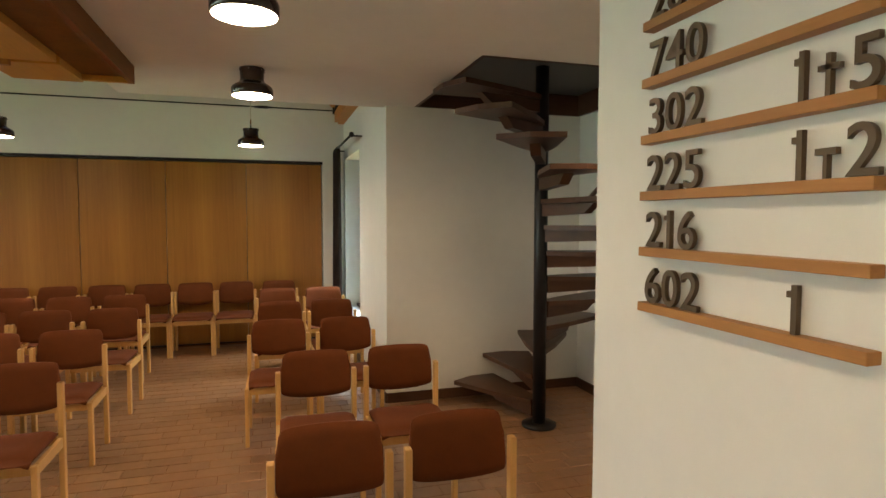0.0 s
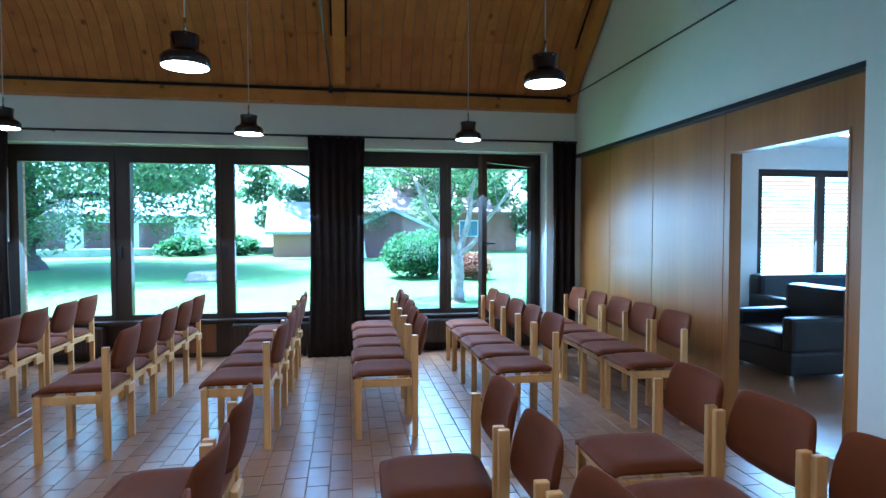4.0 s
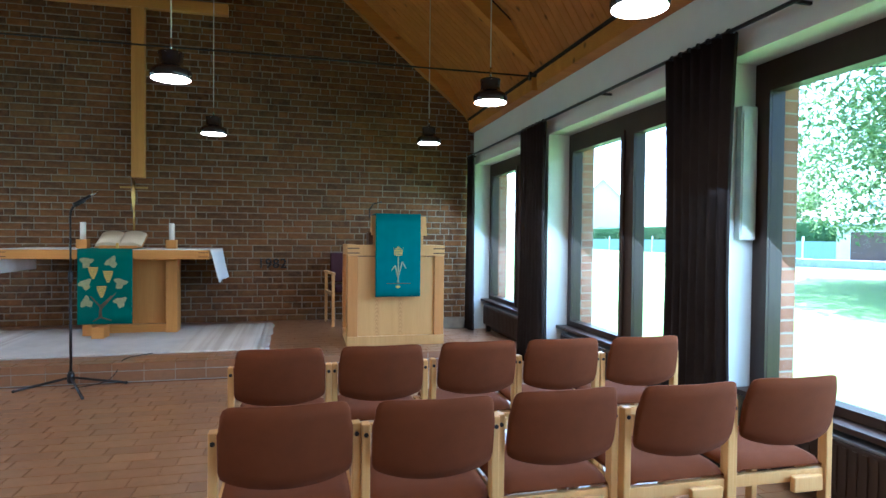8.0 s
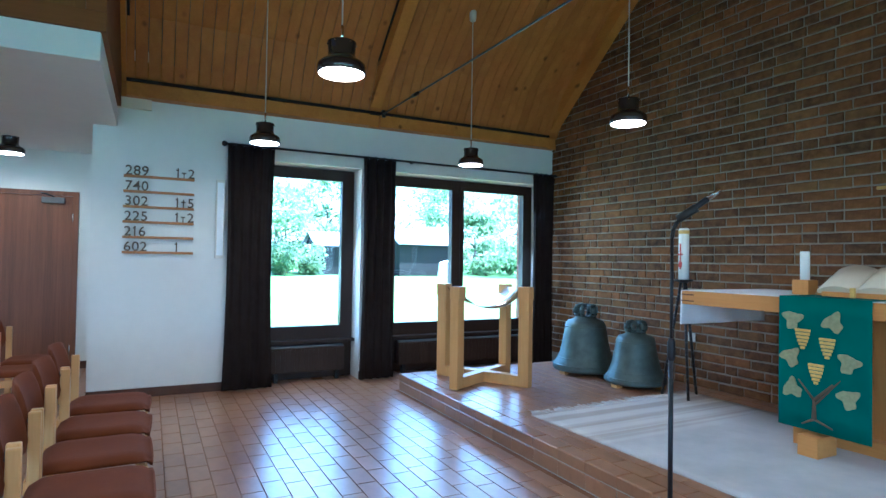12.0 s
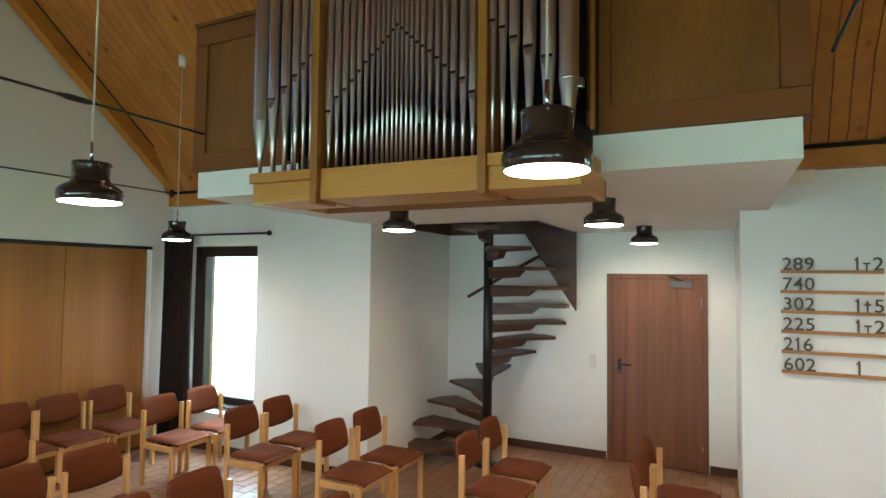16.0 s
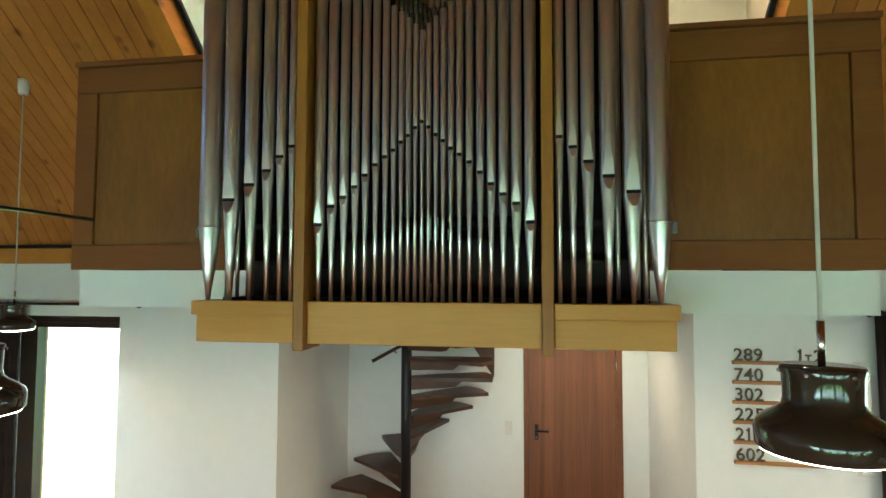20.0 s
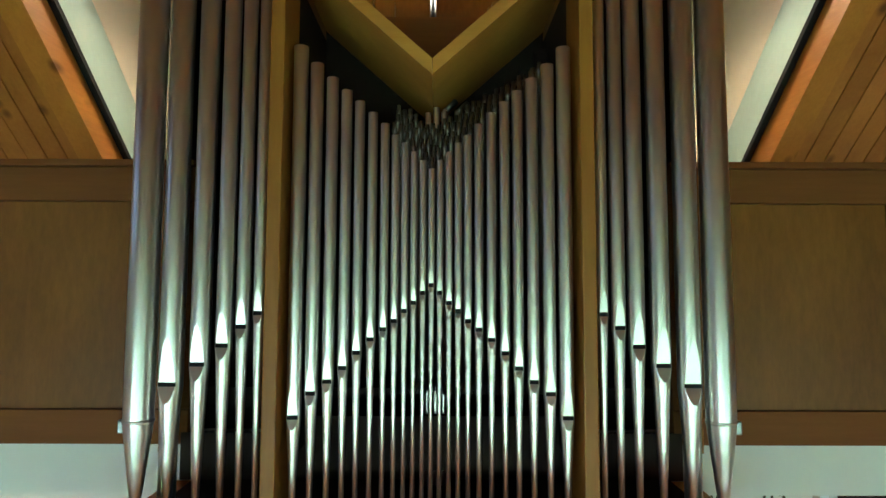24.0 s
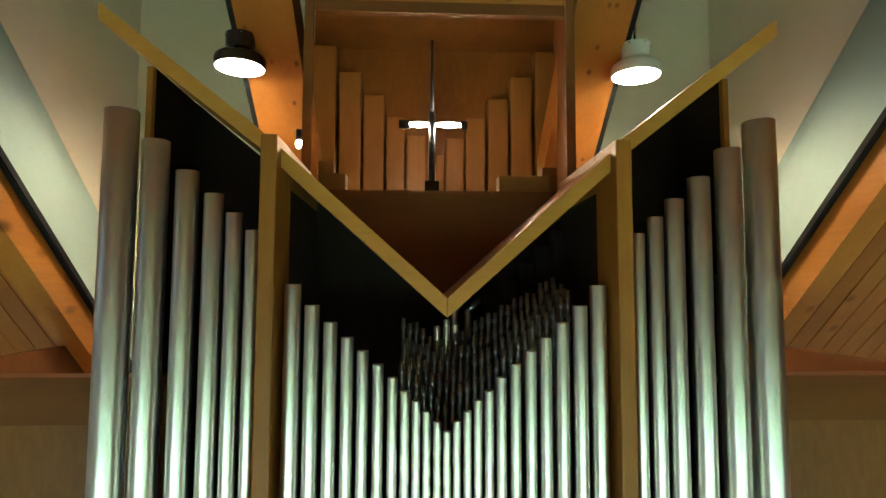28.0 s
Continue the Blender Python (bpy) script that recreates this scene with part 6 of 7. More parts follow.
# base frame under the gallery edge, with a recessed bottom board
part("base_board", boxes(((1.75, -0.87, 2.425), (1.998, 0.87, 2.44))), PANELWOOD, og)
part("base_rail", boxes(((1.72, -0.90, 2.39), (1.75, 0.90, 2.498))), BROWNFRAME, og)
for s in (-1, 1):
    y0, y1 = sorted((s * 0.87, s * 0.90))
    part("base_rail", boxes(((1.752, y0, 2.39), (1.998, y1, 2.498))), ORGANWOOD, og)
# added dark board, stands in for the shade behind the pipe feet
part("foot_board", boxes(((2.004, -0.89, 2.556), (2.02, 0.89, 2.72))), CASESHADE, og)
part("case_floor", boxes(((1.7, -0.84, 2.53), (2.30, 0.84, 2.56))), CASESHADE, og)
part("case_back", boxes(((1.72, -0.84, 2.68), (1.76, 0.84, 4.30))), CASESHADE, og)
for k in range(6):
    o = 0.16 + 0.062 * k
    part("wooden_pipe", boxes(((1.80, o, 2.7), (1.86, o + 0.05, 3.95 + 0.06 * k))), CASESHADE, og)
part("chest", boxes(((1.80, -0.43, 2.62), (2.12, 0.43, 2.80))), CASESHADE, og)
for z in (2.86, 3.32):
    part("rack_board", boxes(((1.82, -0.84, z), (2.06, 0.84, z + 0.025))), CASESHADE, og)
# upper section with wooden pipes, open to the front and wider at the back
part("upper_front", prism([(-0.448, 4.33), (0.448, 4.33), (0.0, 3.94)], 1.81, 1.85, "x"), BROWNFRAME, og)
part("upper_shelf", boxes(((0.10, -0.46, 4.31), (1.808, 0.46, 4.334))), CASESHADE, og)
part("upper_back", boxes(((0.10, -0.80, 4.336), (0.13, 0.86, 5.62))), PANELWOOD, og)
for s in (-1, 1):
    back = 0.838 if s > 0 else -0.775
    part("upper_side", prism([(1.85, s * 0.463), (1.85, s * 0.497), (0.132, back + s * 0.03), (0.132, back)], 4.336, 5.62, "z"), BROWNFRAME, og)
part("upper_top", prism([(1.82, -0.46), (1.82, 0.46), (0.132, 0.836), (0.132, -0.773)], 5.59, 5.62, "z"), PANELWOOD, og)
part("header", boxes(((1.815, -0.461, 4.992), (1.848, 0.461, 5.035)), bevel=0.003), BROWNFRAME, og)
part("header_panel", boxes(((1.815, -0.461, 5.036), (1.84, 0.461, 5.62))), PINEKNOT, og)
WP = [(-0.77, -0.611, 5.558), (-0.586, -0.448, 5.386), (-0.428, -0.297, 5.236), (-0.281, -0.165, 5.094), (-0.149, -0.03, 4.974), (0.037, 0.088, 4.847), (0.102, 0.215, 4.959), (0.23, 0.351, 5.092), (0.377, 0.503, 5.226), (0.522, 0.66, 5.372), (0.684, 0.834, 5.547)]
for a, b, z in WP:
    part("wooden_pipe", boxes(((0.14, a, 4.3345), (0.25, b, z)), bevel=0.004), PIPEWOOD, og)
for a, b, z in ((-0.458, -0.40, 4.464), (-0.44, -0.345, 4.40), (0.40, 0.458, 4.449), (0.22, 0.41, 4.399)):
    part("rail_block", boxes(((1.66 if z > 4.42 else 1.725, a, 4.3345), (1.72 if z > 4.42 else 1.80, b, z)), bevel=0.003), PIPEWOOD, og)

# lights in the loft
dl = thing("bulb_fitting", "black fitting with two bare glowing bulbs", "lamp", (1.25, ORG - 0.015, 4.3345))
bm = bmesh.new()
box(bm, (-0.03, -0.034, 0.0), (0.03, 0.034, 0.145), 0.004)
rod(bm, (0, 0, 0.145), (0, 0, 0.47), 0.016)
rod(bm, (0, 0, 0.47), (0, 0, 0.82), 0.009)
part("stand", bm, BLACK, dl)
for a, b in ((-0.155, -0.105), (0.135, 0.165)):
    bm = bmesh.new()
    rod(bm, (0, a, 0.415), (0, b, 0.415), 0.022)
    part("socket", bm, BLACK, dl)
for a, b in ((-0.105, -0.018), (0.02, 0.134)):
    bm = bmesh.new()
    rod(bm, (0, a, 0.415), (0, (a + b) / 2, 0.415), 0.007, 0.015)
    rod(bm, (0, (a + b) / 2, 0.415), (0, b, 0.415), 0.015, 0.009)
    part("bulb", bm, BULB, dl, "bright glowing bulb")
pl = bpy.data.lights.new("bulb_light", "POINT")
pl.energy, pl.color, pl.shadow_soft_size = 0.35, (1.0, 0.62, 0.30), 0.02
o = new("bulb_light", pl)
o.location = (1.08, ORG - 0.015, 4.66)
sb = thing("bare_bulb", "small glowing bulb in a black socket beside the organ case", "lamp", (1.83, ORG - 0.511, 4.50))
bm = bmesh.new()
rod(bm, (0, 0, 0.01), (0, 0, 0.05), 0.012)
part("socket", bm, BLACK, sb)
part("bulb", turned([(0.003, -0.018), (0.011, -0.008), (0.011, 0.004), (0.007, 0.012)], 14), BULB, sb)
pendant(1.03, 3.49, 5.09, roof_z(1.03) + 1.28, power=3.0, label="brown enamel pendant lamp, switched on, above the organ")
pendant(1.03, 5.517, 5.09, roof_z(1.03) + 1.28, white_mesh, power=3.0, label="white enamel pendant lamp, switched on, above the organ")
sd = thing("smoke_detector", "small round white detector on the roof beam", "detector", (1.716, 6.195, 4.567))
bm = turned([(0.024, -0.022), (0.035, -0.008), (0.035, 0.018)], 20)
bmesh.ops.transform(bm, matrix=pose(0, 0, 0, -90, 0, 0), verts=bm.verts)
part("body", bm, SOCKET, sd)


# ---------------- lounge behind the partition ----------------
POSTWHITE = plain("white_painted_post", (0.75, 0.76, 0.76), 0.6)
BLUEFABRIC = plain("blue_upholstery", (0.10, 0.24, 0.46), 0.8, 0, 0.1, 8, 300, 0.2)
solid("floor_lounge", boxes(((3.9, -6.0, -0.12), (9.0, -0.30, -0.003))), TILE1, "brown floor of the lounge", "floor")
solid("wall_lounge_south", boxes(((3.9, -5.15, 0), (9.0, -4.95, 2.5))), WHITE, "white wall of the lounge", "wall")
solid("wall_lounge_west", boxes(((3.9, -4.95, 0), (4.0, -0.252, 2.5))), WHITE, "white wall of the lounge", "wall")
solid("wall_lounge_east", wall_grid(-4.95, -0.3, 0, 2.5, 8.70, 8.95, "x", [(-4.74, -2.64, 0.46, 2.20)]), WHITE, "white wall of the lounge with a window", "wall")
solid("ceiling_lounge", boxes(((3.9, -6.2, 2.5), (9.0, -0.252, 2.6))), CEIL, "white ceiling of the lounge", "ceiling")
lw = tagged(new("window_9"), "dark brown wooden two-pane window of the lounge", "window", "", "structure")
LP = ((-4.65, -3.67), (-3.56, -2.73))
part("window_frame", wall_grid(-4.738, -2.642, 0.462, 2.198, 8.74, 8.80, "x", [(a, b, 0.55, 2.11) for a, b in LP]), DARKWOOD, lw)
for a, b in LP:
    part("pane", boxes(((8.77, a, 0.55), (8.776, b, 2.11))), GLASS, lw).visible_shadow = False
    bl = thing("window_blind", "white slatted blind lowered before the lounge window", "blind", (8.83, a, 0), group="window blinds")
    for k in range(30):
        z = 0.60 + 0.05 * k
        part("slat", prism([(-0.018, z - 0.010), (0.018, z + 0.010), (0.018, z + 0.012), (-0.018, z - 0.008)], 0.01, b - a - 0.01), POSTWHITE, bl)


def sofa(x, y, turn, w, mat=LEATHER, label="black leather sofa in the lounge"):
    t = thing("sofa" if mat is LEATHER else "armchair", label, "sofa" if mat is LEATHER else "chair", (x, y, 0), turn, "lounge seats")
    part("base", boxes(((-w / 2, -0.40, 0.06), (w / 2, 0.40, 0.28)), bevel=0.03), mat, t)
    part("seat", boxes(((-w / 2 + 0.14, -0.42, 0.28), (w / 2 - 0.14, 0.22, 0.45)), bevel=0.05), mat, t)
    part("backrest", boxes(((-w / 2 + 0.05, 0.18, 0.28), (w / 2 - 0.05, 0.42, 0.85)), bevel=0.06), mat, t)
    for s in (-1, 1):
        a, b = sorted((s * (w / 2 - 0.14), s * w / 2))
        part("armrest", boxes(((a, -0.40, 0.26), (b, 0.34, 0.60)), bevel=0.04), mat, t)
        for yy in (-0.34, 0.34):
            part("foot", boxes(((s * (w / 2 - 0.08) - 0.02, yy - 0.02, 0), (s * (w / 2 - 0.08) + 0.02, yy + 0.02, 0.06))), CHROME, t)


sofa(8.2, -3.35, -90, 1.9)
sofa(7.0, -1.75, 180, 0.85)
sofa(7.55, -4.42, 180, 0.85, BLUEFABRIC, "blue upholstered armchair in the lounge")
tb = thing("coffee_table", "white topped wooden coffee table in the lounge", "table", (7.25, -3.7, 0))
part("tabletop", boxes(((-0.3, -0.5, 0.42), (0.3, 0.5, 0.46)), bevel=0.006), POSTWHITE, tb)
part("shelf", boxes(((-0.26, -0.46, 0.18), (0.26, 0.46, 0.20))), BEECH, tb)
for x in (-0.26, 0.26):
    for y in (-0.46, 0.46):
        part("leg", boxes(((x - 0.02, y - 0.02, 0), (x + 0.02, y + 0.02, 0.419)), bevel=0.004), BEECH, tb)
tx = thing("tissue_box", "small white box on the coffee table", "box", (7.25, -3.6, 0.461))
part("carton", boxes(((-0.06, -0.11, 0), (0.06, 0.11, 0.09)), bevel=0.004), POSTWHITE, tx)
fe = thing("fire_extinguisher", "red fire extinguisher hanging on the lounge wall", "extinguisher", (8.35, -4.87, 0.98))
part("cylinder", turned([(0.07, 0.0), (0.075, 0.02), (0.075, 0.38), (0.05, 0.45), (0.02, 0.47)], 20), REDPLASTIC, fe)
part("valve", boxes(((-0.03, -0.02, 0.47), (0.05, 0.02, 0.52))), BLACK, fe)
ld = tagged(new("door_2"), "dark brown door and frame in the lounge wall", "door", "", "structure")
part("leaf", boxes(((7.85, -4.948, 0.0), (8.17, -4.92, 1.95))), DOORWOOD, ld)
part("frame", boxes(((7.78, -4.948, 0.0), (7.848, -4.90, 2.02)), ((8.40, -4.948, 0.0), (8.46, -4.90, 2.02)), ((7.848, -4.948, 1.953), (8.40, -4.90, 2.02))), DOORWOOD, ld)
cl = thing("ceiling_light", "round white ceiling light in the lounge", "lamp", (7.3, -2.6, 2.40))
part("globe", turned([(0.02, 0.0), (0.09, 0.02), (0.11, 0.06), (0.09, 0.10)], 20), DIFFUSE, cl)

# ---------------- outdoors ----------------
def grass_material():
    m, nt, b = base("lawn_grass", 0.9, 0, 0.2)
    v = coords(nt)
    n1 = noise_node(nt, v, 0.25, 5, 0.6)
    n2 = noise_node(nt, v, 6, 5, 0.7)
    c = ramp(nt, n1, [(0.3, (0.062, 0.135, 0.022)), (0.6, (0.098, 0.175, 0.042)), (0.8, (0.165, 0.205, 0.085))])
    c = mix(nt, 0.4, c, ramp(nt, n2, [(0.3, (0.048, 0.105, 0.02)), (0.7, (0.15, 0.215, 0.075))]))
    nt.links.new(c, b.inputs["Base Color"])
    bump(nt, b, noise_node(nt, v, 60, 4), 0.6, 0.02)
    return m


GRASS = grass_material()
g = bmesh.new()
for x0, y0, x1, y1 in ((-300, -300, 300, -4.5), (-300, -4.5, -0.5, YN + 0.45), (XE + 0.45, -4.5, 300, YN + 0.45), (-300, YN + 0.45, 300, 300)):
    g.faces.new([g.verts.new(p) for p in ((x0, y0, -0.13), (x1, y0, -0.13), (x1, y1, -0.13), (x0, y1, -0.13))])
g.faces.new([g.verts.new(p) for p in ((-0.5, -4.5, -0.35), (XE + 0.45, -4.5, -0.35), (XE + 0.45, YN + 0.45, -0.35), (-0.5, YN + 0.45, -0.35))])
solid("ground", g, GRASS, "mown lawn around the building", "ground")

LEAF = {}


def leaf_material(name, dark, light):
    m, nt, b = base(name, 0.6, 0, 0.3)
    c = ramp(nt, island(nt), [(0.0, dark), (0.6, tuple((a + c) / 2 for a, c in zip(dark, light))), (1.0, light)])
    nt.links.new(c, b.inputs["Base Color"])
    tr = nt.nodes.new("ShaderNodeBsdfTranslucent")
    nt.links.new(c, tr.inputs[0])
    mx = nt.nodes.new("ShaderNodeMixShader")
    mx.inputs[0].default_value = 0.5
    nt.links.new(b.outputs[0], mx.inputs[1])
    nt.links.new(tr.outputs[0], mx.inputs[2])
    nt.links.new(mx.outputs[0], nt.nodes["Material Output"].inputs[0])
    LEAF[name] = m
    return m


LEAF_A = leaf_material("beech_leaf", (0.09, 0.155, 0.058), (0.24, 0.31, 0.125))
LEAF_B = leaf_material("hedge_leaf", (0.03, 0.085, 0.025), (0.09, 0.17, 0.05))
LEAF_C = leaf_material("birch_leaf", (0.055, 0.105, 0.042), (0.16, 0.22, 0.095))
# paler leaf for the west garden, the sun's glare put into its colour
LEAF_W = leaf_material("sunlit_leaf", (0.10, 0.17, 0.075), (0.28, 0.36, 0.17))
LEAF_R = leaf_material("red_leaf", (0.10, 0.04, 0.02), (0.22, 0.10, 0.05))
BARK = plain("grey_bark", (0.09, 0.075, 0.058), 0.95, 0, 0.35, 9, 40, 0.9)
PALEBARK = plain("pale_mottled_bark", (0.21, 0.185, 0.15), 0.95, 0, 0.4, 7, 40, 0.9)
BIRCHBARK = plain("birch_bark", (0.62, 0.60, 0.55), 0.8, 0, 0.45, 6, 30, 0.5)


def foliage(rnd, spots, count, size):
    """Leaf clumps: small bent quads scattered in the given ellipsoids (centre, radii)."""
    verts, faces = [], []
    weights = [r[0] * r[1] * r[2] for _, r in spots]
    for c, r in rnd.choices(spots, weights, k=count):
        while True:
            p = Vector((rnd.uniform(-1, 1), rnd.uniform(-1, 1), rnd.uniform(-1, 1)))
            if 0.35 < p.length < 1:
                break
        at = Vector(c) + Vector((p.x * r[0], p.y * r[1], p.z * r[2]))
        q = Euler((rnd.uniform(-1, 1), rnd.uniform(-1, 1), rnd.uniform(0, 6.28))).to_matrix()
        s = size * rnd.uniform(0.6, 1.3)
        k = len(verts)
        for u in ((-s, 0, 0.0), (-0.2 * s, -0.42 * s, 0.1 * s), (s, 0, 0.0), (-0.2 * s, 0.42 * s, 0.1 * s)):
            verts.append(at + q @ Vector(u))
        faces += [(k, k + 1, k + 2), (k, k + 2, k + 3)]
    me = bpy.data.meshes.new("crown")
    me.from_pydata([tuple(v) for v in verts], [], faces)
    return me


def swept(bm, pts, radii, seg=10):
    """A bark-covered tube through the given points, thinning from ring to ring."""
    rings = []
    for k, (p, r) in enumerate(zip(pts, radii)):
        along = Vector(pts[min(k + 1, len(pts) - 1)]) - Vector(pts[max(k - 1, 0)])
        q = along.to_track_quat("Z", "Y").to_matrix()
        ring = []
        for i in range(seg):
            a = 2 * math.pi * i / seg
            knob = 1 + 0.13 * noise.noise((p[0] * 3 + math.cos(a), p[1] * 3 + math.sin(a), p[2] * 2.3))
            ring.append(bm.verts.new(Vector(p) + q @ Vector((r * knob * math.cos(a), r * knob * math.sin(a), 0))))
        rings.append(ring)
    for a, b in zip(rings, rings[1:]):
        for i in range(seg):
            bm.faces.new((a[i], a[(i + 1) % seg], b[(i + 1) % seg], b[i])).smooth = True
    bm.faces.new(rings[-1])
    return bm


def bent(rnd, a, b, sag, n=5):
    """Points from a to b along a wavering bow."""
    a, b = Vector(a), Vector(b)
    return [tuple(a.lerp(b, k / n) + Vector((rnd.uniform(-1, 1), rnd.uniform(-1, 1), 0)) * 0.04 * (b - a).length * (0 < k < n) + Vector((0, 0, sag * math.sin(math.pi * k / n)))) for k in range(n + 1)]


def tree(name, label, x, y, seed, height, spread, trunk_r, low, leaf, bark, count, size, limbs=9, clumps=26, weep=0.55, lean=(0, 0)):
    rnd = random.Random(seed)
    t = thing(name, label, "tree", (x, y, -0.14))
    top = height * 0.65
    pts = [(lean[0] * (k / 8) ** 1.5 + rnd.uniform(-0.03, 0.03) * k * 0.3, lean[1] * (k / 8) ** 1.5 + rnd.uniform(-0.03, 0.03) * k * 0.3, top * k / 8) for k in range(9)]
    radii = [trunk_r * (1.45 if k == 0 else 1.08 if k == 1 else 1 - 0.1 * k) for k in range(9)]
    pts.insert(1, tuple(Vector(pts[0]).lerp(Vector(pts[1]), 0.25)))
    radii.insert(1, trunk_r * 1.12)
    part("trunk", swept(bmesh.new(), pts, radii, 14), bark, t)
    spots = []
    for k in range(limbs):
        a = 2 * math.pi * k / limbs + rnd.uniform(-0.3, 0.3)
        z0 = low + (height * 0.6 - low) * rnd.random()
        base_at = Vector(pts[0]).lerp(Vector(pts[-1]), min(0.98, z0 / top))
        l = spread * rnd.uniform(0.55, 0.95)
        tip = (l * math.cos(a) + lean[0], l * math.sin(a) + lean[1], z0 + rnd.uniform(0.0, 0.25) * height)
        part("limb", swept(bmesh.new(), bent(rnd, base_at, tip, 0.05 * height), [trunk_r * (0.38 - 0.06 * q) for q in range(6)], 8), bark, t)
    for k in range(clumps):
        a, rr, zz = rnd.uniform(0, 6.28), math.sqrt(rnd.random()) * spread, rnd.random()
        z = low + (height - low) * zz
        rr *= math.sqrt(max(0.05, 1 - (2 * zz - 0.75) ** 2 / 1.6))
        s = spread * rnd.uniform(0.22, 0.38) * (0.55 if weep > 1 else 1)
        spots.append(((rr * math.cos(a) + lean[0], rr * math.sin(a) + lean[1], z), (s, s, s * weep)))
    me = foliage(rnd, spots, count, size)
    me.materials.append(leaf)
    part("crown", me, None, t)


tree("beech_tree", "large broad beech tree on the lawn", 26.1, 14.6, 3, 15, 7.8, 0.46, 2.0, LEAF_A, BARK, 115000, 0.115, 16, 95, 0.75)
tree("birch_tree", "white-barked weeping birch tree by the brick shed", 33.0, 1.9, 5, 12, 3.4, 0.19, 2.4, LEAF_C, BIRCHBARK, 42000, 0.07, 9, 60, 3.0, (0.9, 1.3))
# the forked garden tree
rnd = random.Random(6)
ap = thing("apple_tree", "small forked garden tree with pale mottled bark", "tree", (13.9, 0.33, -0.14))
part("trunk", swept(bmesh.new(), [(0, 0, 0), (0, 0.0, 0.12), (0.02, 0.0, 0.45), (0.0, 0.02, 0.85), (0.0, 0.04, 1.02)], [0.19, 0.145, 0.125, 0.13, 0.11], 14), PALEBARK, ap)
spots = []
for tip, r in (((-0.5, 1.0, 2.6), 0.075), ((0.2, 0.35, 2.9), 0.06), ((0.3, -0.5, 2.8), 0.085), ((-0.2, -1.1, 2.4), 0.06), ((0.9, 0.4, 2.7), 0.06)):
    line = bent(rnd, (0, 0.03, 0.96), tip, -0.1)
    part("limb", swept(bmesh.new(), line, [r * (1 - 0.12 * q) for q in range(6)], 8), PALEBARK, ap)
    for q in range(3):
        end = Vector(tip) + Vector((rnd.uniform(-0.7, 0.7), rnd.uniform(-0.9, 0.9), rnd.uniform(0.1, 0.9)))
        part("twig", swept(bmesh.new(), bent(rnd, line[3 + q % 3], end, 0.1), [0.022 * (1 - 0.14 * w) for w in range(6)], 6), BARK, ap)
        spots.append((tuple(end), (0.62, 0.7, 0.42)))
me = foliage(rnd, spots, 5200, 0.065)
me.materials.append(LEAF_C)
part("crown", me, None, ap)
for i, (x, y, h, s) in enumerate(((50, 52, 9, 5), (58, 20, 8, 5), (55, -8, 11, 6), (40, -14, 9, 5), (-58, 40, 10, 6), (-50, 18, 9, 5), (-62, 8, 11, 6), (-46, 50, 9, 6), (-40, 0, 8, 5), (-30, -16, 8, 5), (-36, 38, 8, 5), (-42, 46, 10, 6), (-34, 55, 9, 5), (-44, 62, 11, 6), (-30, 68, 9, 5), (39, 5, 8, 4), (42, -4, 9, 5), (46, 33, 9, 5))):
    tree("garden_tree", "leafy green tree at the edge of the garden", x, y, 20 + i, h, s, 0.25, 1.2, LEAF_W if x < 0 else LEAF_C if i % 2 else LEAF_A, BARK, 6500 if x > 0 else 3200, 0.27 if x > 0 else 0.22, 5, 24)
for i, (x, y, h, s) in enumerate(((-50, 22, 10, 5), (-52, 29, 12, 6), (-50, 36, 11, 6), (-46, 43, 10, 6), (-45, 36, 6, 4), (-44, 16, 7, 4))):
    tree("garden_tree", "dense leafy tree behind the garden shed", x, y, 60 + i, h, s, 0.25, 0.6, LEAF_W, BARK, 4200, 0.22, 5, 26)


def bush(name, label, x, y, r, h, leaf, n, size, seed):
    rnd = random.Random(seed)
    t = thing(name, label, "bush", (x, y, -0.135))
    bm = bmesh.new()
    for k in range(7):
        a = k * 0.9
        rod(bm, (0, 0, 0), (0.6 * r * math.cos(a), 0.6 * r * math.sin(a), h * 0.7), 0.03, 0.01, 6)
    part("stems", bm, BARK, t)
    spots = [((rnd.uniform(-0.4, 0.4) * r, rnd.uniform(-0.4, 0.4) * r, h * rnd.uniform(0.3, 0.65)), (r * 0.62, r * 0.62, h * 0.36)) for _ in range(9)]
    me = foliage(rnd, spots, n, size)
    me.materials.append(leaf)
    part("leaves", me, None, t)


bush("bush", "dense clipped green bush on the lawn", 20.3, 0.35, 1.35, 1.62, LEAF_B, 9000, 0.075, 1)
bush("red_bush", "low bush with green and reddish leaves", 19.3, -1.2, 0.75, 0.95, LEAF_R, 2400, 0.07, 2)
for i, (x, y) in enumerate(((-42, 16), (-44, 19), (-41, 35), (-43, 39), (36.5, 22), (37, 12), (37.5, 9))):
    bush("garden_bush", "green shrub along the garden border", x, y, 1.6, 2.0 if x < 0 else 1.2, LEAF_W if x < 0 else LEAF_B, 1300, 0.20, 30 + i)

sp = thing("tree_stump", "broad pale sawn tree stump on the lawn", "stump", (20.4, 6.75, -0.135))
part("bark", turned([(0.80, 0.0), (0.68, 0.08), (0.64, 0.24), (0.60, 0.245)], 24), PALEBARK, sp)
part("cut_face", turned([(0.60, 0.24), (0.59, 0.252), (0.0, 0.256)], 24), PALEBARK, sp, "weathered pale cut face")

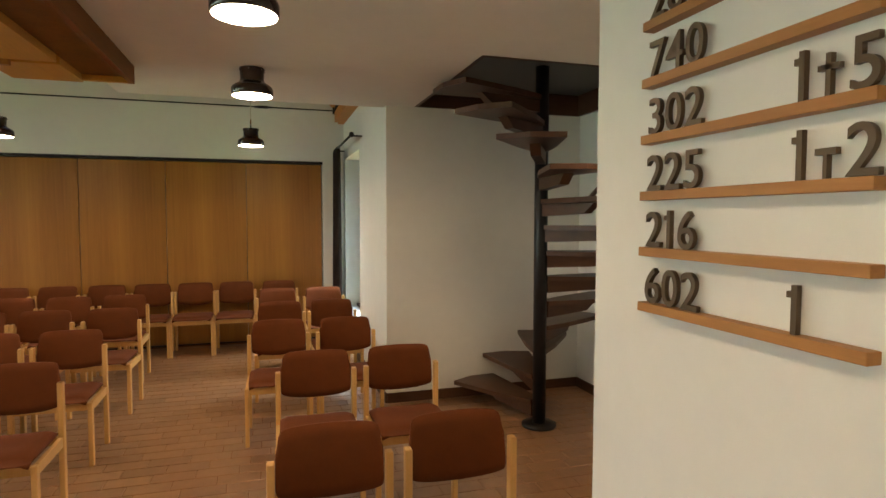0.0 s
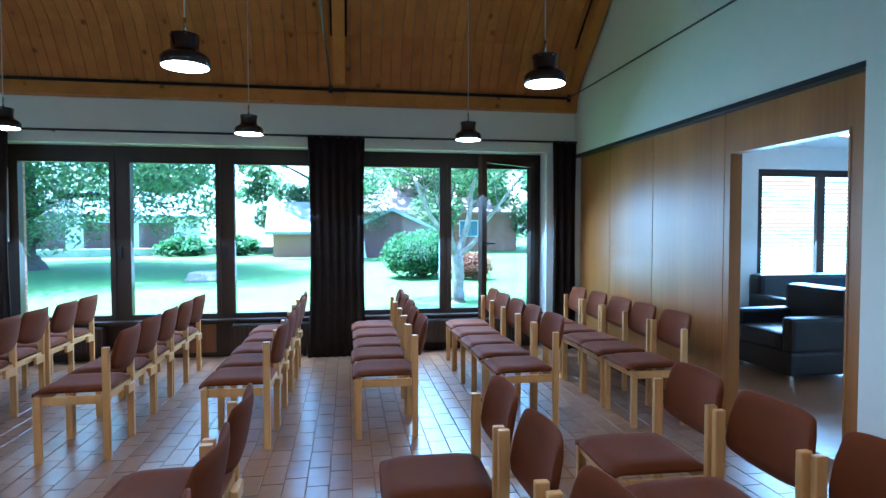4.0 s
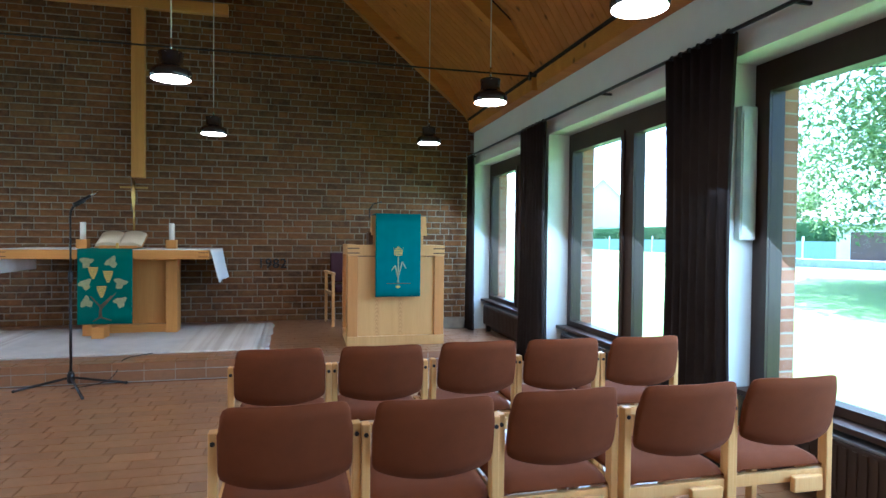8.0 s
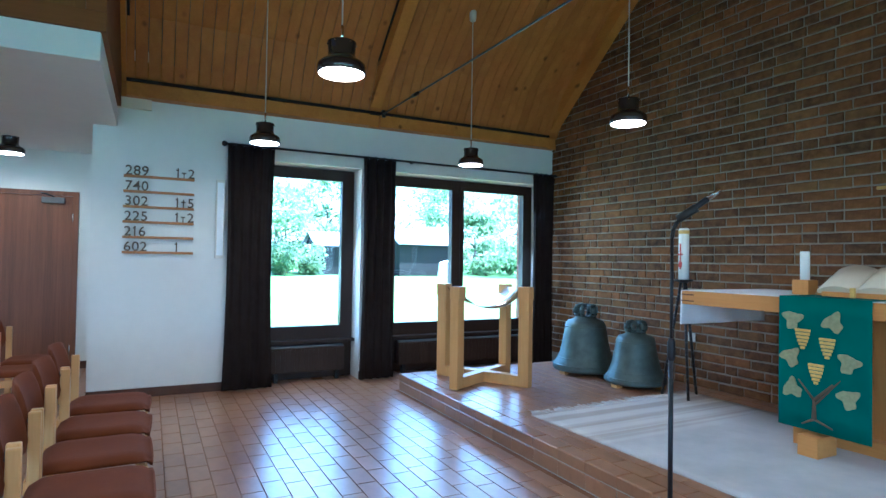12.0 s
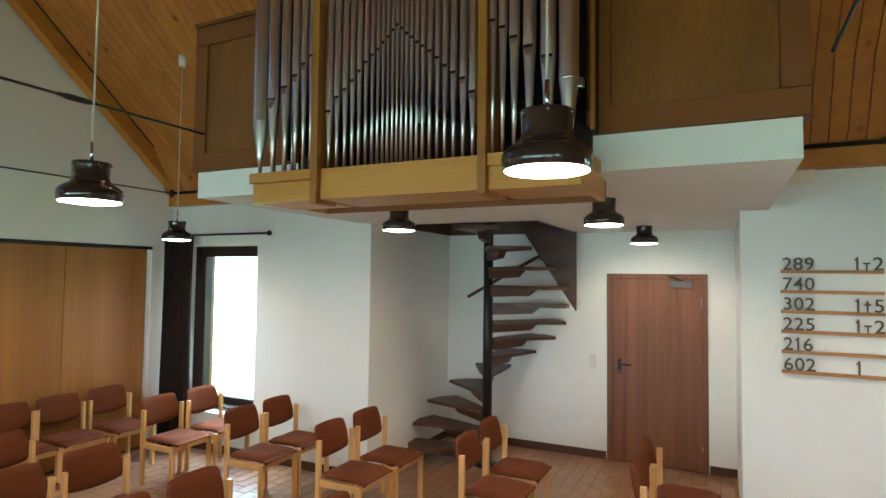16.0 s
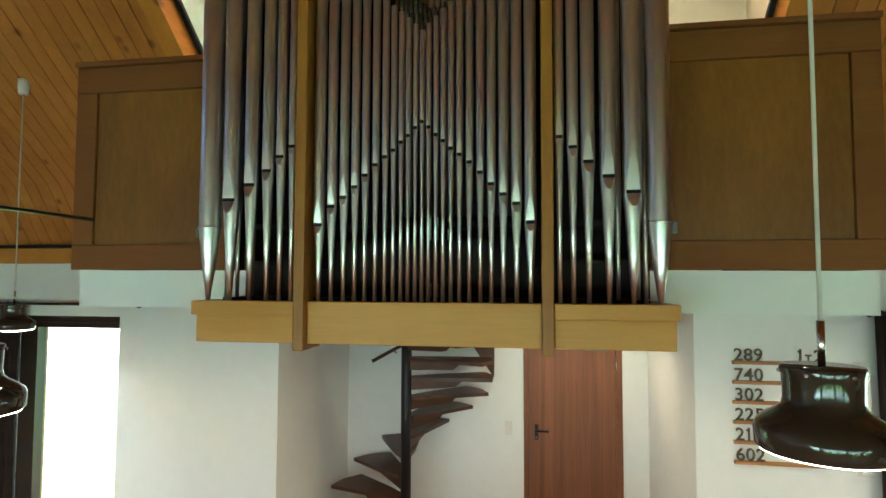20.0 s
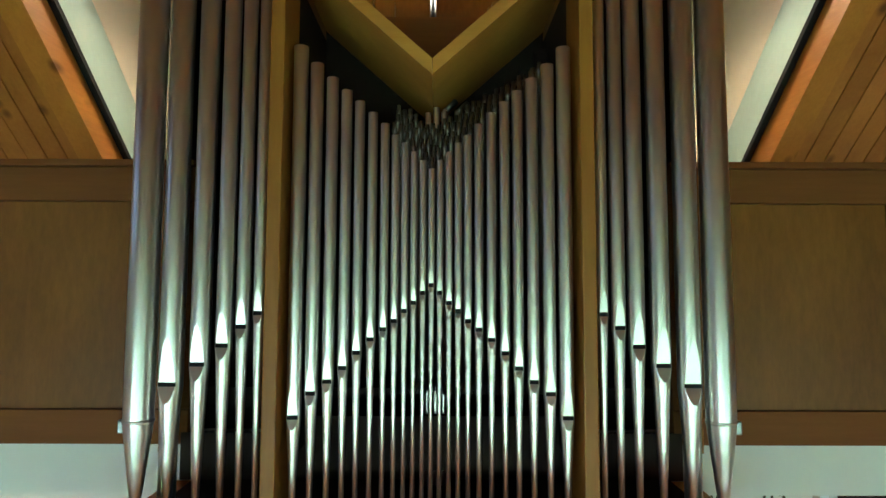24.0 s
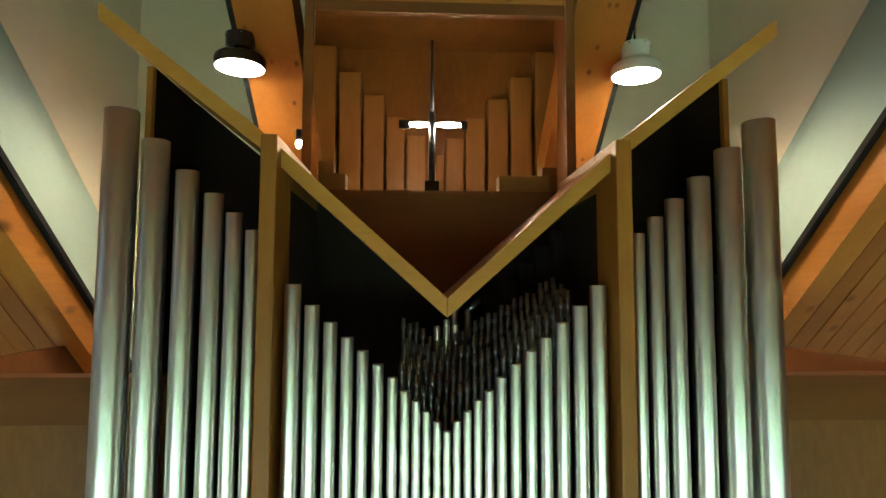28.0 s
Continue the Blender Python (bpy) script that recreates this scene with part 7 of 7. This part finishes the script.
hg = thing("hedge", "long clipped green hedge along the garden", "hedge", (45.5, 60, -0.135), 85)
part("core", boxes(((-27, -0.5, 0.0), (27, 0.5, 2.9)), bevel=0.2), LEAF_B, hg)
me = foliage(random.Random(9), [((x, 0, 1.5), (1.2, 0.75, 1.62)) for x in range(-27, 28)], 14000, 0.17)
me.materials.append(LEAF_B)
tagged(part("leaves", me, None, hg), kind="stuff")
FENCEBLUE = plain("grey_blue_mesh", (0.16, 0.22, 0.25), 0.7)
fn = thing("mesh_fence", "low grey mesh fence with pale posts before the hedge", "fence", (43.3, 59.5, -0.135), 85)
part("mesh", boxes(((-27, -0.01, 0.05), (27, 0.01, 1.4))), FENCEBLUE, fn)
for k in range(11):
    part("post", boxes(((-27 + 5.4 * k - 0.09, -0.06, 0.0), (-27 + 5.4 * k + 0.09, 0.012, 1.75))), POSTWHITE, fn)

ROOFRED = plain("pale_roof_tiles", (0.27, 0.19, 0.16), 0.85, 0, 0.2, 3)
ROOFGREY = plain("grey_roof", (0.30, 0.30, 0.30), 0.85, 0, 0.2, 3)
ROOFPALE = plain("pale_shed_roof", (0.34, 0.34, 0.35), 0.8, 0, 0.15, 3)
SHEDWOOD = plain("dark_shed_boards", (0.024, 0.023, 0.022), 0.95, 0, 0.2, 4, 90, 0.15, 0.08)
GARAGE = plain("brown_garage_door", (0.10, 0.055, 0.05), 0.7)


def house(name, label, x, y, turn, w, d, eave, ridge, wall_mat, roof_mat, wins=(), cat="house", pane=None):
    t = thing(name, label, cat, (x, y, -0.135), turn)
    part("wall", boxes(((-w / 2, -d / 2, 0), (w / 2, d / 2, eave))), wall_mat, t)
    for s in (-1, 1):
        part("gable", prism([(-d / 2, eave), (d / 2, eave), (0, ridge)], s * w / 2 - 0.1, s * w / 2 + 0.1, "x"), wall_mat, t)
        k = s * (d / 2 + 0.4)
        e2 = eave - 0.4 * (ridge - eave) / (d / 2)
        part("roof_slope", prism([(0, ridge), (k, e2), (k, e2 + 0.16), (0, ridge + 0.18)], -w / 2 - 0.4, w / 2 + 0.4, "x"), roof_mat, t)
    for u, z, ww, hh in wins:
        wn_ = part("window", boxes(((u - ww / 2, -d / 2 - 0.03, z), (u + ww / 2, -d / 2 - 0.002, z + hh))), POSTWHITE, t)
        part("pane", boxes(((u - ww / 2 + 0.07, -d / 2 - 0.05, z + 0.07), (u + ww / 2 - 0.07, -d / 2 - 0.031, z + hh - 0.07))), pane or FENCEBLUE, wn_)


WALLW = plain("pale_render", (0.62, 0.60, 0.55), 0.9, 0, 0.06)
DARKBRICK = plain("dark_old_brick", (0.12, 0.062, 0.052), 0.9, 0, 0.3, 5, 60, 0.4)
house("brick_shed", "small brick shed with blue window by the birch", 36.5, 4.6, -88, 4.3, 3, 1.62, 2.95, OUTBRICK, ROOFGREY, ((0.7, 0.72, 0.55, 0.55),), "shed")
house("brick_outbuilding", "low dark brick outbuilding behind the birch", 36.4, 0.2, 180, 5, 4.6, 1.5, 2.55, DARKBRICK, ROOFGREY, (), "shed")
house("garage_row", "row of pale garages with brown doors", 47, 25, -68, 22, 6, 2.6, 4.2, WALLW, ROOFGREY, [(-9 + 3.4 * k, 0.1, 2.5, 2.0) for k in range(6)], "garage", GARAGE)
house("neighbour_house", "house with gabled roof and dark barge boards behind the hedge", 54, 90, -118, 12, 11, 5.0, 10.5, WALLW, ROOFRED, ((-3, 6, 1.4, 1.2),))
house("neighbour_house", "house with large pale tiled roof behind the hedge", 56, 60, -42, 13, 10, 3.0, 9.2, WALLW, ROOFRED, ((-3, 1, 1.4, 1.2), (3, 1, 1.4, 1.2)))
house("neighbour_house", "brick house with white windows behind the garden", 48, -3, -95, 14, 9, 3.0, 7.0, OUTBRICK, ROOFRED, ((-3, 1, 1.4, 1.2), (0.5, 1, 1.4, 1.2), (3.5, 1, 1.4, 1.2)))
house("garden_shed", "dark boarded garden shed with pale flat roof", -43, 28.5, 100, 6, 4, 3.0, 4.1, SHEDWOOD, ROOFPALE, (), "shed")
house("garden_shed", "dark boarded garden shed with pale flat roof", -46, 21.5, 95, 4, 3, 2.8, 3.7, SHEDWOOD, ROOFPALE, (), "shed")
house("neighbour_house", "white house close by the south window", -14, -5, 100, 12, 9, 4.5, 8, WALLW, ROOFRED)
tp = thing("covered_woodpile", "pale tarpaulin draped over a woodpile by the shed", "woodpile", (-39.2, 30.2, -0.135), 20)
part("tarpaulin", prism([(-0.9, 0.0), (0.9, 0.0), (0.8, 1.15), (0.25, 1.45), (-0.7, 1.25)], -0.7, 0.7, "x"), POSTWHITE, tp)
gw = thing("garden_wall", "low stone garden wall with white posts", "wall", (36.5, 18.5, -0.135), -72)
part("stones", boxes(((-14, -0.15, 0), (14, 0.15, 0.45)), bevel=0.05), ROOFGREY, gw)

# ---------------- tiles and bricks ----------------
def tile_box(verts, faces, x0, x1, y0, y1, z0, z1, ch=0.0015):
    k = len(verts)
    verts += [(x0, y0, z0), (x1, y0, z0), (x1, y1, z0), (x0, y1, z0), (x0, y0, z1 - ch), (x1, y0, z1 - ch), (x1, y1, z1 - ch), (x0, y1, z1 - ch), (x0 + ch, y0 + ch, z1), (x1 - ch, y0 + ch, z1), (x1 - ch, y1 - ch, z1), (x0 + ch, y1 - ch, z1)]
    for q in ((0, 1, 5, 4), (1, 2, 6, 5), (2, 3, 7, 6), (3, 0, 4, 7), (4, 5, 9, 8), (5, 6, 10, 9), (6, 7, 11, 10), (7, 4, 8, 11), (8, 9, 10, 11)):
        faces.append(tuple(k + i for i in q))


TL, TW, TJ = 0.25, 0.125, 0.003
floor_ob = bpy.data.objects["floor"]
plat_ob = bpy.data.objects["platform"]


def tile_field(x0, x1, y0, y1, z, skip, single, parent, name):
    verts, faces, n = [], [], 0
    cache = {}
    row = 0
    y = y0
    while y < y1 - 0.02:
        x = x0 - (0.0, 0.125, 0.06, 0.19)[row % 4]
        while x < x1 - 0.01:
            a, b, c, d = max(x, x0) + TJ, min(x + TL, x1) - TJ, y + TJ, min(y + TW, y1) - TJ
            if b - a > 0.015 and d - c > 0.015 and not skip((a + b) / 2, (c + d) / 2):
                cx, cy = (a + b) / 2, (c + d) / 2
                if n < 300 and single(cx, cy):
                    key = (round(b - a, 3), round(d - c, 3))
                    if key not in cache:
                        v, f = [], []
                        tile_box(v, f, -(b - a) / 2, (b - a) / 2, -(d - c) / 2, (d - c) / 2, -0.012, 0.0)
                        me = bpy.data.meshes.new("tile")
                        me.from_pydata(v, [], f)
                        me.materials.append(TILE1)
                        cache[key] = me
                    o = new("tile", cache[key])
                    o.parent = parent
                    o.location = (cx, cy, z + random.uniform(-0.0002, 0.0002))
                    o.rotation_euler = (random.uniform(-0.0012, 0.0012), random.uniform(-0.0012, 0.0012), 0)
                    n += 1
                else:
                    tile_box(verts, faces, a, b, c, d, z - 0.012, z + random.uniform(-0.0002, 0.0002))
            x += TL
        y += TW
        row += 1
    me = bpy.data.meshes.new(name)
    me.from_pydata(verts, [], faces)
    me.materials.append(TILE)
    tagged(part(name, me, None, parent), kind="stuff")


def in_wall(x, y):
    return x < -0.28 and not 2.80 < y < 6.03 or x > XE + 0.2


tile_field(-1.8, XE + 0.22, 0.0, YN, 0.0, lambda x, y: in_wall(x, y) or (PX0 < x < PX1 and y > PY0), lambda x, y: 1.0 < x < 5.0 and 6.4 < y < 8.78, floor_ob, "floor_tiles")
tile_field(PX0 + 0.12, PX1 - 0.12, PY0 + 0.12, YN, PZ + 0.012, lambda x, y: False, lambda x, y: PY0 < y < 9.4 and 1 < x < 6, plat_ob, "platform_tiles")
for x0, x1, y0, y1, along in ((PX0, PX1, PY0, PY0 + 0.118, True), (PX0, PX0 + 0.118, PY0 + 0.12, YN, False), (PX1 - 0.118, PX1, PY0 + 0.12, YN, False)):
    n = round(((x1 - x0) if along else (y1 - y0)) / 0.25)
    for k in range(n):
        if along:
            a, b, c, d = x0 + (x1 - x0) * k / n + 0.003, x0 + (x1 - x0) * (k + 1) / n - 0.003, y0, y1
        else:
            a, b, c, d = x0, x1, y0 + (y1 - y0) * k / n + 0.003, y0 + (y1 - y0) * (k + 1) / n - 0.003
        v, f = [], []
        tile_box(v, f, a, b, c, d, 0.106, PZ + 0.012, 0.006)
        tile_box(v, f, a, b, c + (0.004 if along else 0), d - (0.0 if along else 0), 0.010, 0.096, 0.003)
        me = bpy.data.meshes.new("edge_tile")
        me.from_pydata(v, [], f)
        me.materials.append(TILE1)
        o = new("edge_tile", me)
        o.parent = plat_ob

# bricks of the altar wall
north = bpy.data.objects["wall_north"]
BW, BH = 0.25, 0.0833
verts, faces, cache, n = [], [], {}, 0
row = 0
z = PZ
rb = random.Random(2)


def brick_box(v, f, x0, x1, z0, z1, y0, y1):
    """A hand-struck brick with worn, slightly uneven edges."""
    ch = 0.007
    k = len(v)
    w = lambda: rb.uniform(-0.0022, 0.0022)
    ring = [(x0 + w(), z0 + w()), (x1 + w(), z0 + w()), (x1 + w(), z1 + w()), (x0 + w(), z1 + w())]
    v += [(x, y1, z) for x, z in ring] + [(x, y0 + ch * 0.6, z) for x, z in ring]
    v += [(x + ch * (1, -1, -1, 1)[i], y0, z + ch * (1, 1, -1, -1)[i]) for i, (x, z) in enumerate(ring)]
    for q in ((0, 1, 5, 4), (1, 2, 6, 5), (2, 3, 7, 6), (3, 0, 4, 7), (4, 5, 9, 8), (5, 6, 10, 9), (6, 7, 11, 10), (7, 4, 8, 11), (8, 9, 10, 11)):
        f.append(tuple(k + i for i in q))


while z < C + S * RIDGE:
    lim = 0.0 if z + BH < C - 0.05 else (z + BH - C + 0.05) / S
    x = lim - (0.0, 0.125, 0.06, 0.185)[row % 4]
    while x < XE - lim - 0.02:
        w = 0.125 if rb.random() < 0.34 else 0.25
        a, b = max(x, lim) + 0.0075, min(x + w, XE - lim) - 0.0075
        if b - a > 0.03:
            proud = rb.uniform(-0.0025, 0.0015)
            c, d = z + 0.0078, z + BH - 0.0078
            if n < 300 and 2.6 < (a + b) / 2 < 6.4 and 0.9 < z < 2.1 and b - a > 0.1:
                key = round(b - a, 3)
                if key not in cache:
                    v, f = [], []
                    brick_box(v, f, -(b - a) / 2, (b - a) / 2, -(d - c) / 2, (d - c) / 2, 0.0, 0.014)
                    me = bpy.data.meshes.new("brick")
                    me.from_pydata(v, [], f)
                    me.materials.append(BRICK1)
                    cache[key] = me
                o = new("brick", cache[key])
                o.parent = north
                o.location = ((a + b) / 2, YN + proud, (c + d) / 2)
                o.rotation_euler = (0, rb.uniform(-0.004, 0.004), rb.uniform(-0.004, 0.004))
                n += 1
            else:
                brick_box(verts, faces, a, b, c + rb.uniform(-0.0015, 0.0015), d + rb.uniform(-0.0015, 0.0015), YN + proud, YN + 0.014)
        x += w
    z += BH
    row += 1
me = bpy.data.meshes.new("bricks")
me.from_pydata(verts, [], faces)
me.materials.append(BRICK)
tagged(part("bricks", me, None, north), kind="stuff")
